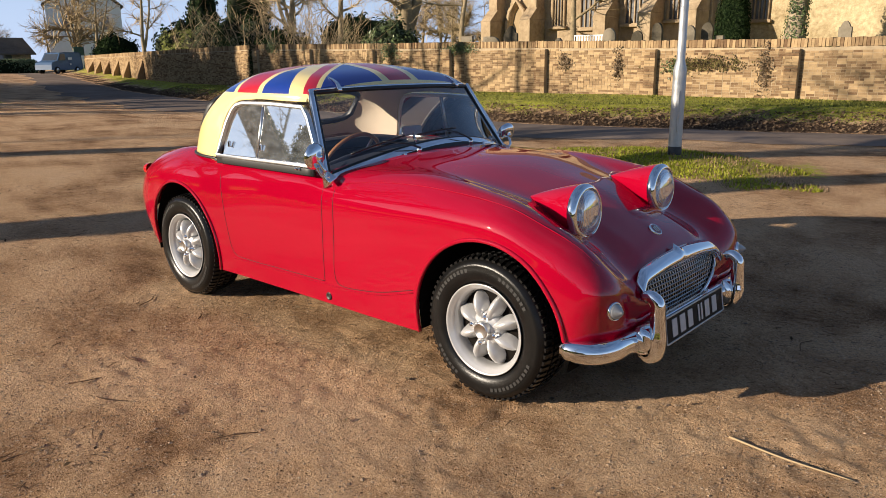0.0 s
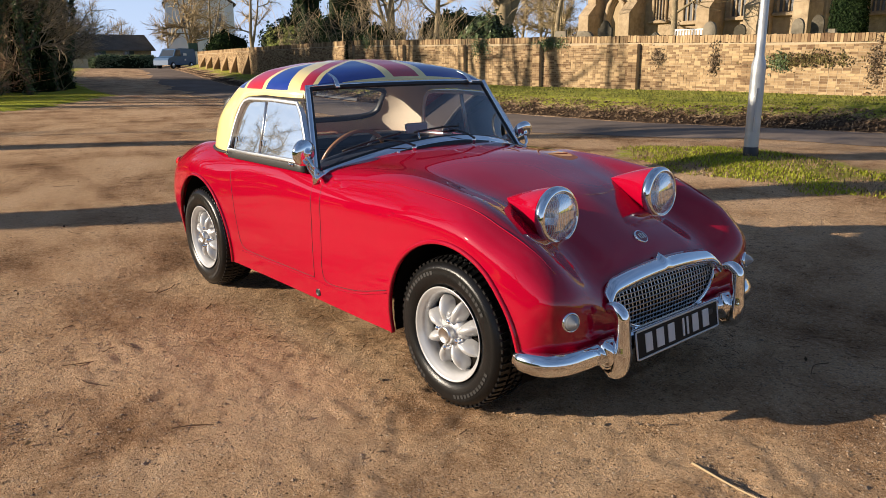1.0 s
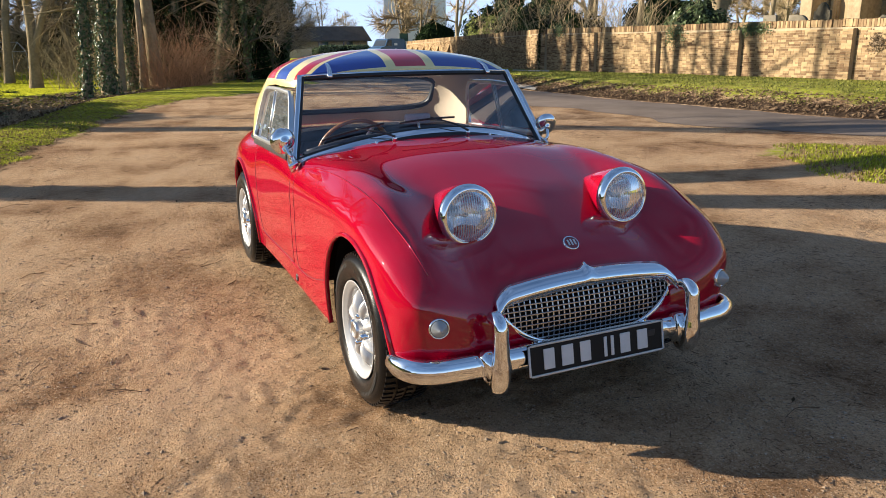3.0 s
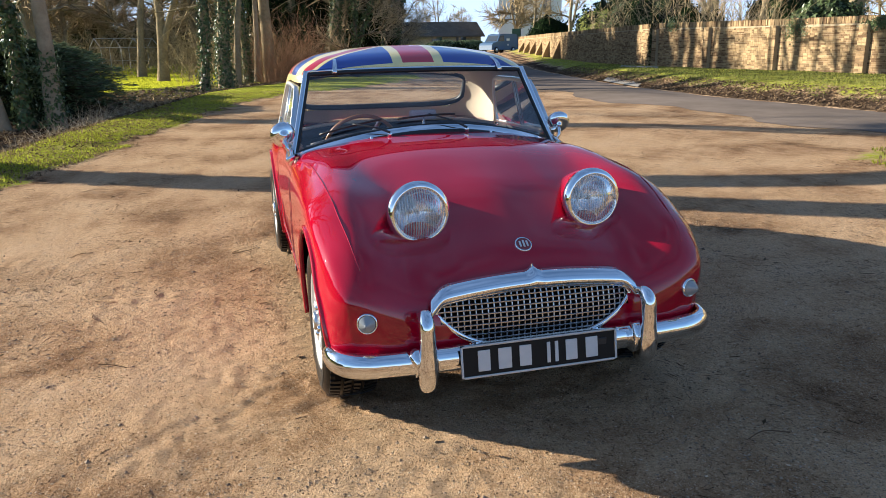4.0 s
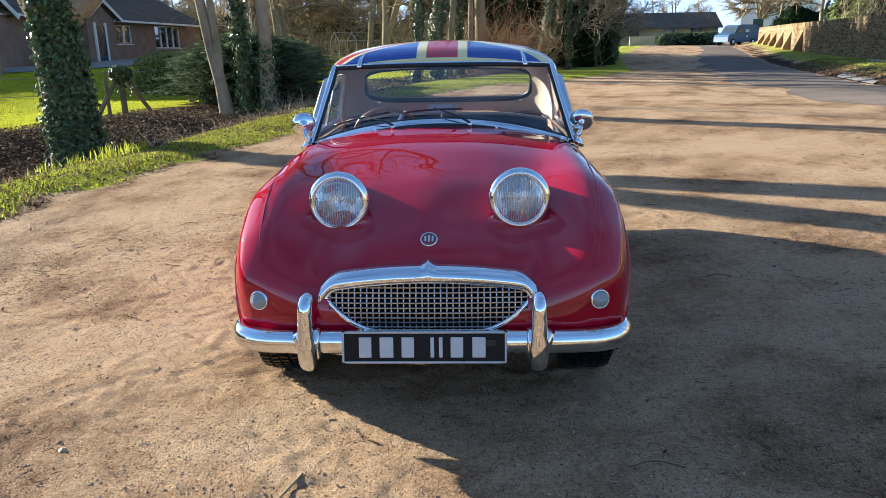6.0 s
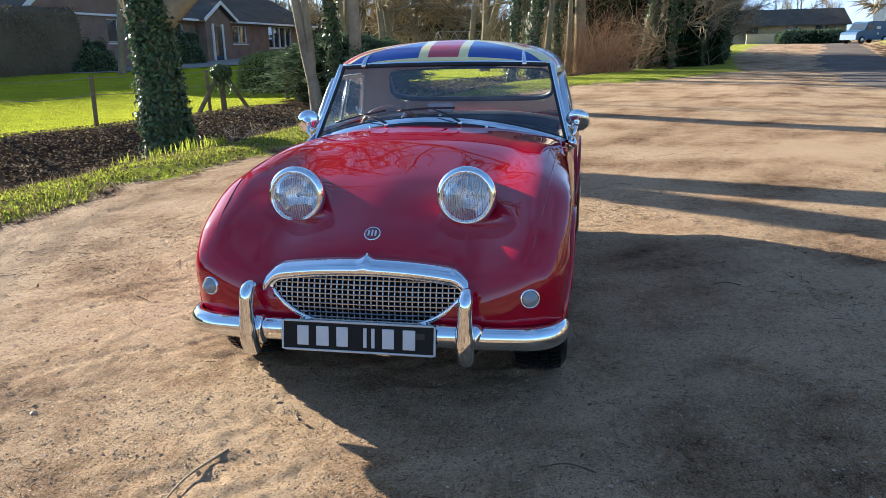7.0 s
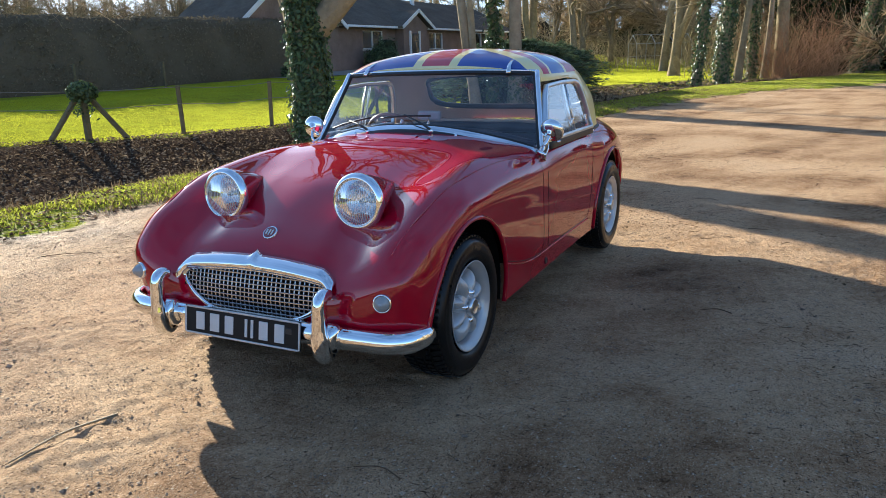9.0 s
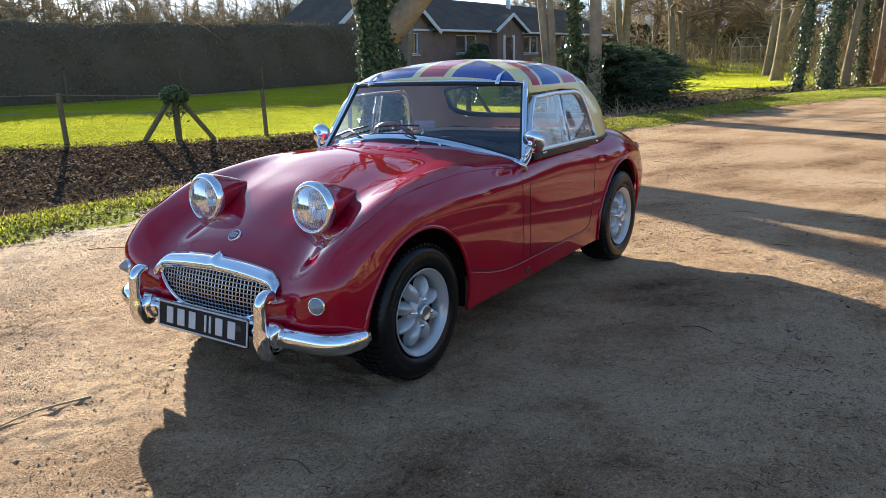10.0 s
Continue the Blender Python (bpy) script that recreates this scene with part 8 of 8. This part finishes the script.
blades("verge_tufts", x, y, .034, M["grass"], "longer sunlit tufts in the verge grass", 222, 1.2, .0045, tuft=.6)
x, y = strip(9000, -16, 1, lambda x: at(BACK, x) - .3, lambda x: at(VERGE, x) + wobble(x) + .10, 223)
blades("verge_straw", x, y, .05, M["dry_grass"], "dead straw and stalks among the verge grass", 224, 1.8, .005, tuft=.2)
x, y = strip(1300, -13, 0, lambda x: at(BACK, x) - .9, lambda x: at(BACK, x) + .3, 205)
blades("dry_grass", x, y, .08, M["dry_grass"], "dry grass stems on the edge of the ditch", 206, .9, .005)
x, y = strip(330000, -26, 1, lambda x: -17.5 + 0 * x, lambda x: at(LAWN, x) + .05, 207)
turf(x, y, .017, M["lawn"], "bright sunlit lawn grass", 208, .0085)
x, y = strip(90000, -48, -24, lambda x: -15 + 0 * x, lambda x: at(LAWN, x) + .1, 217)
turf(x, y, .03, M["lawn"], "bright lawn grass by the house", 218, .02)
a, b = np.random.default_rng(209).uniform(-1, 1, (2, 26000))
keep = a**2 + b**2 + .22 * np.sin(a * 9) * np.sin(b * 7 + 1) < .8
a, b = a[keep] * 2.05, b[keep] * 1.25
x, y = -4.0 + a - .30 * b, 8.25 + b - .22 * a
blades("patch_grass", x, y, .032, M["grass"], "tufted grass round the lamp post", 210, 1.1, .008, tuft=-.1)
blades("patch_dry_grass", x[:2600] + .05, y[:2600] * 1.0 + .04, .04, M["dry_grass"], "dry stalks among the grass round the lamp post", 216, 1.2, .006)
M["bank_green"] = leafy("rough_bank_grass", (0.11, 0.115, 0.03), (0.30, 0.31, 0.075), 0.8, .35)
x, y = strip(42000, -34, 4, lambda x: at(ROAD_FAR, x) + .6, lambda x: at(WALL_Y, x) - .3, 211)
blades("bank_grass", x, y, .045, M["bank_green"], "rough grass on the bank below the wall", 212, 1.1, .012, tuft=-.2)
M["bank_leaf"] = leafy("bank_litter", (.06, .038, .022), (.26, .18, .11), .8, .2)
x, y = strip(9000, -34, 4, lambda x: at(ROAD_FAR, x) + .1, lambda x: at(ROAD_FAR, x) + 1.25, 213)
blades("bank_dry_grass", x[:2500], y[:2500], .06, M["dry_grass"], "dry grass and leaves on the road bank", 214, 1.4, .006)
P = np.stack([x, y, ground_z(x, y) + .012], -1)
tagged(leaf_cloud("bank_leaves", P, np.tile((0, -.3, 1.0), (len(x), 1)), .038, M["bank_leaf"], None, 215), "brown leaf litter on the road bank", "leaves", kind="stuff")
for i, (cx_, cy_) in enumerate(((-7.1, -1.55), (-6.7, -1.75), (-7.6, -1.45), (-6.2, -1.8))):
    q = np.random.default_rng(220 + i)
    blades("leaf_clump", cx_ + q.normal(0, .10, 60), cy_ + q.normal(0, .07, 60), .13, M["grass"], "clump of strap-leaved bulbs at the ditch edge", 230 + i, .8, .008)

x, y = strip(30000, -16, 1, lambda x: np.maximum(at(LAWN, x) - .3, -11), lambda x: at(BACK, x) + .05, 240)
P = np.stack([x, y, ground_z(x, y) + .015 + .02 * r.random(len(x))], -1)
tagged(leaf_cloud("fallen_leaves", P, np.tile((0, 0, 1.0), (len(x), 1)), .031, M["dead_leaf"], None, 241), "brown fallen leaves filling the ditch", "leaves", kind="stuff")
x, y = strip(2500, -30, -15, lambda x: at(BACK, x) - 3.5, lambda x: at(BACK, x) + .1, 242)
P = np.stack([x, y, ground_z(x, y) + .02], -1)
tagged(leaf_cloud("fallen_leaves", P, np.tile((0, 0, 1.0), (len(x), 1)), .07, M["dead_leaf"], None, 243), "brown fallen leaves under the verge trees", "leaves", kind="stuff")
x, y = strip(11000, -22, 0, lambda x: at(BACK, x) - .1, lambda x: at(VERGE, x) + .02, 248)
P = np.stack([x, y, ground_z(x, y) + .006], -1)
tagged(leaf_cloud("verge_leaves", P, np.tile((0, 0, 1.0), (len(x), 1)), .018, M["bank_leaf"], None, 249), "dead leaves caught in the verge grass", "leaves", kind="stuff")
q = np.random.default_rng(244)
x, y = -9 + 11 * q.random(600), -.4 + 9 * q.random(600)
P = np.stack([x, y, ground_z(x, y) + .008], -1)
tagged(leaf_cloud("scattered_leaves", P, np.tile((0, 0, 1.0), (600, 1)), .011, M["dead_leaf"], None, 245), "small dead leaves scattered on the gravel", "leaves", kind="stuff")



def slivers(n, x0, x1, y0, y1, l0, l1, mat, seed, label):
    """Bits of twig, bark and stalk, lying in drifts."""
    q = np.random.default_rng(seed)
    x, y = x0 + (x1 - x0) * q.random(n * 3), y0 + (y1 - y0) * q.random(n * 3)
    drift = np.sin(x * 2.1 + 2 * np.sin(y * 1.3)) + np.sin(y * 2.9 + 1.5 * np.sin(x * 1.7)) + .7 * np.sin(x * 6.1 - y * 4.7)
    keep = np.where(drift + q.normal(0, .8, n * 3) > .6)[0][:n]
    x, y = x[keep], y[keep]
    n = len(x)
    L = l0 + (l1 - l0) * q.random(n) ** 2.5
    w = .0007 + L * .014 * q.random(n)
    a = q.random(n) * 6.283
    d, s = np.stack([np.cos(a), np.sin(a), q.normal(0, .10, n)], -1), np.stack([-np.sin(a), np.cos(a), np.zeros(n)], -1)
    c = np.stack([x, y, ground_z(x, y) + .003 + w], -1)
    up = np.array((0, 0, 1.0))
    k = (q.random(n) - .5)[:, None] * s * L[:, None] * .25
    rows = [c - d * L[:, None] / 2, c + k, c + d * L[:, None] / 2]
    V = np.stack([p + o * w[:, None] * t for p, t in zip(rows, (.8, 1, .5)) for o in (s, -s, up * 1.6)], 1).reshape(-1, 3)
    T = np.array([(0, 1, 4, 3), (1, 2, 5, 4), (2, 0, 3, 5), (3, 4, 7, 6), (4, 5, 8, 7), (5, 3, 6, 8)])
    F = (np.arange(n)[:, None, None] * 9 + T[None]).reshape(-1, 4)
    tagged(fast_mesh("debris", V, F, mat), label, "debris", kind="stuff")


slivers(11000, -5.5, 1.4, -.8, 6.8, .006, .045, M["bark_bit"], 246, "dark bits of twig and bark on the gravel")
slivers(5200, -12, -2, -.4, 10, .012, .08, M["bark_bit"], 247, "dark twigs strewn over the far gravel")
# pebbles: rough eight-faced grains
M["pebble"] = material("gravel_stones", (.075, .045, .026), (.50, .365, .235), scale=20, rough=.8, per="island", spread=.8)


def pebbles(n, x0, x1, y0, y1, s0, s1, seed, label):
    q = np.random.default_rng(seed)
    x, y = x0 + (x1 - x0) * q.random(n), y0 + (y1 - y0) * q.random(n)
    s = s0 + (s1 - s0) * q.random(n) ** 3
    O = np.array([(1, 0, 0), (0, 1, 0), (-1, 0, 0), (0, -1, 0), (0, 0, .5), (0, 0, -.5)], float)
    V = O[None] * s[:, None, None] * (.65 + .7 * q.random((n, 6, 1)))
    an = q.random(n) * 6.28
    c, sn = np.cos(an)[:, None], np.sin(an)[:, None]
    V = np.stack([V[..., 0] * c - V[..., 1] * sn, V[..., 0] * sn + V[..., 1] * c, V[..., 2]], -1) + np.stack([x, y, ground_z(x, y)], -1)[:, None]
    T = np.array([(0, 1, 4), (1, 2, 4), (2, 3, 4), (3, 0, 4), (1, 0, 5), (2, 1, 5), (3, 2, 5), (0, 3, 5)])
    F = (np.arange(n)[:, None, None] * 6 + T[None]).reshape(-1, 3)
    tagged(fast_mesh("gravel", V.reshape(-1, 3), F, M["pebble"]), label, "gravel", kind="stuff")


pebbles(56000, -4.2, .9, -.6, 6.6, .0016, .0050, 250, "fine brown gravel grains")
pebbles(7000, -10, -3, -.4, 9, .003, .011, 251, "loose brown gravel stones")
pebbles(34000, -4.2, 1.4, -.8, 6.6, .0024, .0066, 255, "packed pale brown gravel stones")
pebbles(2500, -3.4, 1.2, -.6, 4.8, .003, .009, 253, "flat pinkish gravel stones")
pebbles(70, -3.5, .6, .3, 6.0, .008, .016, 252, "larger loose stones")


def stick(pts, rad, mat, label):
    p = np.array([(a, b, float(ground_z(a, b)) + rad + c) for a, b, c in pts])
    p = hermite(p[:, None, :], 16)[:, 0]
    tagged(bar("stick", p, ring(rad, 6), mat, None, scale=np.linspace(1, .55, 16)), label, "stick")


M["straw"] = material("dry_straw", (.26, .19, .10), (.38, .28, .16), scale=20, rough=.8)
stick([(-.79, 2.255, 0), (-.60, 2.215, .004), (-.41, 2.225, 0)], .0045, M["straw"], "pale dry reed stalk on the gravel")
stick([(-2.06, 1.10, 0), (-2.02, 1.16, .006), (-1.99, 1.22, 0)], .0024, M["bark_bit"], "small dark forked twig on the gravel")
stick([(-2.10, -.06, 0), (-2.20, .06, .006), (-2.30, .18, 0)], .0026, M["bark_bit"], "dark fallen stick near the verge")
for i in range(46):
    a, b = -8 + 8.4 * r.random(), -.3 + 6.8 * r.random()
    if -4.8 < a < -1.0 and 1.7 < b < 3.6:
        continue
    an, L = r.random() * 6.28, .06 + .16 * r.random()
    stick([(a, b, 0), (a + math.cos(an) * L * .5, b + math.sin(an) * L * .5, .006), (a + math.cos(an + .3) * L, b + math.sin(an + .3) * L, 0)], .0012 + .0014 * r.random(), M["bark_bit"], "short dead twig on the gravel")

# ---- churchyard wall: bricks laid in courses ----
M["brick"] = material("buff_brick", (.135, .084, .048), (.41, .295, .160), scale=9, big=.40, rough=.9, bump=.003, bump_scale=60, per="island", spread=.58)
M["brick_piece"] = material("buff_brick_single", (.135, .084, .048), (.41, .295, .160), scale=9, big=.40, rough=.9, bump=.003, bump_scale=60, per="object", spread=.58)
M["mortar"] = material("wall_mortar", (.27, .21, .135), (.46, .37, .24), scale=10, rough=.95, bump=.005, bump_scale=40)


def wall_top(x):
    return np.interp(x, [-66, -46, -30.4, -24, -18, -14, -11, -6.4, 20], [2.20, 2.16, 2.19, 2.07, 1.98, 1.91, 1.84, 1.765, 1.76])


BOX8 = np.array([(-.5, -.5, -.5), (.5, -.5, -.5), (.5, .5, -.5), (-.5, .5, -.5), (-.5, -.5, .5), (.5, -.5, .5), (.5, .5, .5), (-.5, .5, .5)])
BOXF = np.array([(0, 1, 5, 4), (1, 2, 6, 5), (3, 0, 4, 7), (4, 5, 6, 7), (0, 3, 2, 1)])


def brick_run(wall, xa, xb, tilt, seed, single=None):
    """Courses of brick on a stretch of wall; single: the stretch in which each brick is a part of its own."""
    q = np.random.default_rng(seed)
    C, S = [], []
    z_low = .12
    kz = 0
    while True:
        z = z_low + kz * .0655
        if z > 2.5:
            break
        x = xa - (.11 if kz % 2 else 0)
        while x > xb:
            L = .205 if q.random() > .25 else .097
            cx_ = x - L / 2
            g = float(ground_z(cx_, at(WALL_Y, cx_) - .3)) - .05
            if z > g and z < wall_top(cx_) - .27:
                C.append((cx_, float(at(WALL_Y, cx_)) - .005 * q.random(), z + .002 * q.normal()))
                S.append((L - .006 * q.random(), .040, .0565 + .003 * q.random()))
            x -= L + .010
        kz += 1
    C, S = np.array(C), np.array(S)
    yaw = np.arctan2(at(WALL_Y, C[:, 0] + .1) - at(WALL_Y, C[:, 0] - .1), .2)
    B = BOX8[None] * S[:, None]
    c, s = np.cos(yaw)[:, None], np.sin(yaw)[:, None]
    W = np.stack([B[..., 0] * c - B[..., 1] * s, B[..., 0] * s + B[..., 1] * c, B[..., 2]], -1) + C[:, None]
    own = np.zeros(len(C), bool)
    if single:
        own = (C[:, 0] < single[0]) & (C[:, 0] > single[1])
        own &= np.cumsum(own) <= 300
    rest = ~own
    F = (np.arange(rest.sum())[:, None, None] * 8 + BOXF[None]).reshape(-1, 4)
    fast_mesh("bricks", W[rest].reshape(-1, 3), F, M["brick"], wall)["kind"] = "stuff"
    kinds = {}
    for ctr, sz in zip(C[own], S[own]):
        key = (round(float(sz[0]), 2), int(ctr[0] * 37) % 3)
        if key not in kinds:
            bme = bmesh.new()
            jit = .003 * (key[1] - 1)
            bv = [bme.verts.new(tuple(p * np.array((key[0] - .004, .040, .057)) + np.array((0, jit * (1 if p[0] > 0 else -1), 0)))) for p in BOX8]
            for fc in BOXF:
                bme.faces.new([bv[i] for i in fc])
            me_ = bpy.data.meshes.new("brick")
            bme.to_mesh(me_)
            bme.free()
            me_.materials.append(M["brick_piece"])
            kinds[key] = me_
        o = new("brick", kinds[key])
        o.parent = wall
        o.location = tuple(ctr)


def build_wall(name, xa, xb, label, seed, single=None, step=.4):
    wall = empty(name, Matrix.Identity(4), label, "wall", kind="structure")
    xs_ = np.arange(xa, xb - .01, -step)
    xs_ = np.append(xs_, xb) if xs_[-1] - xb > .05 else xs_
    V, F = [], []
    for x in xs_:
        y = float(at(WALL_Y, x))
        for dy, z in ((-.014, -.2), (-.014, wall_top(x) - .22), (.36, wall_top(x) - .22), (.36, -.2)):
            V.append((x, y + dy, z))
    for i in range(len(xs_) - 1):
        for k in range(4):
            F.append((i * 4 + k, i * 4 + (k + 1) % 4, i * 4 + 4 + (k + 1) % 4, i * 4 + 4 + k))
    F += [(0, 1, 2, 3), tuple(len(V) - 4 + k for k in (3, 2, 1, 0))]
    mesh_from("core", V, F, M["mortar"], wall)
    q = np.random.default_rng(seed + 1)
    # coping: bricks on end
    n = int((xa - xb) / .082)
    cx_ = xa - .04 - np.arange(n) * .082
    cy_ = at(WALL_Y, cx_)
    S = np.stack([.068 + .006 * q.random(n), .40 + .03 * q.random(n), .20 + .014 * q.random(n)], -1)
    C = np.stack([cx_, cy_ + .19 + .008 * q.normal(size=n), wall_top(cx_) - .11 + .006 * q.normal(size=n)], -1)
    W = BOX8[None] * S[:, None] + C[:, None]
    F = (np.arange(n)[:, None, None] * 8 + BOXF[None]).reshape(-1, 4)
    fast_mesh("coping", W.reshape(-1, 3), F, M["brick"], wall, "brick-on-end coping")["kind"] = "stuff"
    brick_run(wall, xa, xb, 0, seed, single)
    return wall


wall_a = build_wall("wall_north", 9.0, -30.4, "long buff brick churchyard wall with worn coping and pilasters", 260, (-5.2, -9.0))
for x in (-2.5, -6.3, -10.2, -14.05, -18.15, -22.2, -26.2, -30.2):
    y, zt = float(at(WALL_Y, x)), float(wall_top(x))
    pl = one_box("pilaster", (x, y - .07, (zt - .3) / 2 + .05), (.34, .16, zt - .3), M["mortar"], wall_a, .01)
    V, F = [], []
    for kz in range(int((zt - .3) / .0775)):
        z = .14 + kz * .0775
        for dx, w in (((-.085, .16), (.085, .16)) if kz % 2 else ((0, .33),)):
            o = len(V)
            V += [tuple(p * np.array((w, .18, .066)) + np.array((x + dx, y - .085, z))) for p in BOX8]
            F += [tuple(int(i) + o for i in fc) for fc in BOXF]
    fast_mesh("bricks", V, F, M["brick"], pl)["kind"] = "stuff"
wall_b = build_wall("wall_west", -30.42, -66.0, "older buff brick wall with raking buttresses running on to the van", 270)
for x in (-46.4, -49.6, -52.8, -56, -59.2, -62.4):
    y, zt = float(at(WALL_Y, x)), float(wall_top(x))
    g = float(ground_z(x, y - .5))
    v = [(x + a, y + b, c) for a in (-.14, .14) for b, c in ((.05, g - .2), (-.58, g - .2), (-.50, g + .2), (-.06, zt - .5), (.05, zt - .5))]
    f = [(0, 1, 2, 3, 4), (9, 8, 7, 6, 5), (1, 6, 7, 2), (2, 7, 8, 3), (3, 8, 9, 4), (0, 5, 6, 1)]
    mesh_from("buttress", v, f, M["brick"], wall_b, "raking brick buttress")
# ivy and weeds hanging on the wall
M["wall_weed"] = leafy("wall_weeds", (.05, .035, .02), (.16, .14, .05), .7, .2)
for x, z, n, w, h, mt in ((-8.6, 1.15, 500, 1.0, .10, "wall_weed"), (-9.4, 1.08, 260, .3, .12, "ivy"), (-11.3, 1.15, 220, .12, .22, "dead_leaf"), (-7.0, 1.0, 240, .15, .28, "dead_leaf"), (-17.6, 1.75, 500, .6, .10, "ivy"), (-21.2, 1.72, 500, .45, .22, "ivy"), (-30.6, 1.5, 900, .35, .55, "dark_leaf"), (-13.2, 1.25, 200, .2, .12, "dead_leaf"), (-29.0, 2.05, 400, .4, .15, "ivy")):
    q = np.random.default_rng(int(-x * 10))
    px = x + w * q.normal(size=n) * .6
    P = np.stack([px, at(WALL_Y, px) - .06 - .05 * q.random(n), z + h * q.normal(size=n)], -1)
    tagged(leaf_cloud("wall_plant", P, np.tile((0, -1, .2), (n, 1)), .035, M[mt], None, int(-x * 10)), "straggling weeds rooted in the brick wall", "plant", kind="stuff")
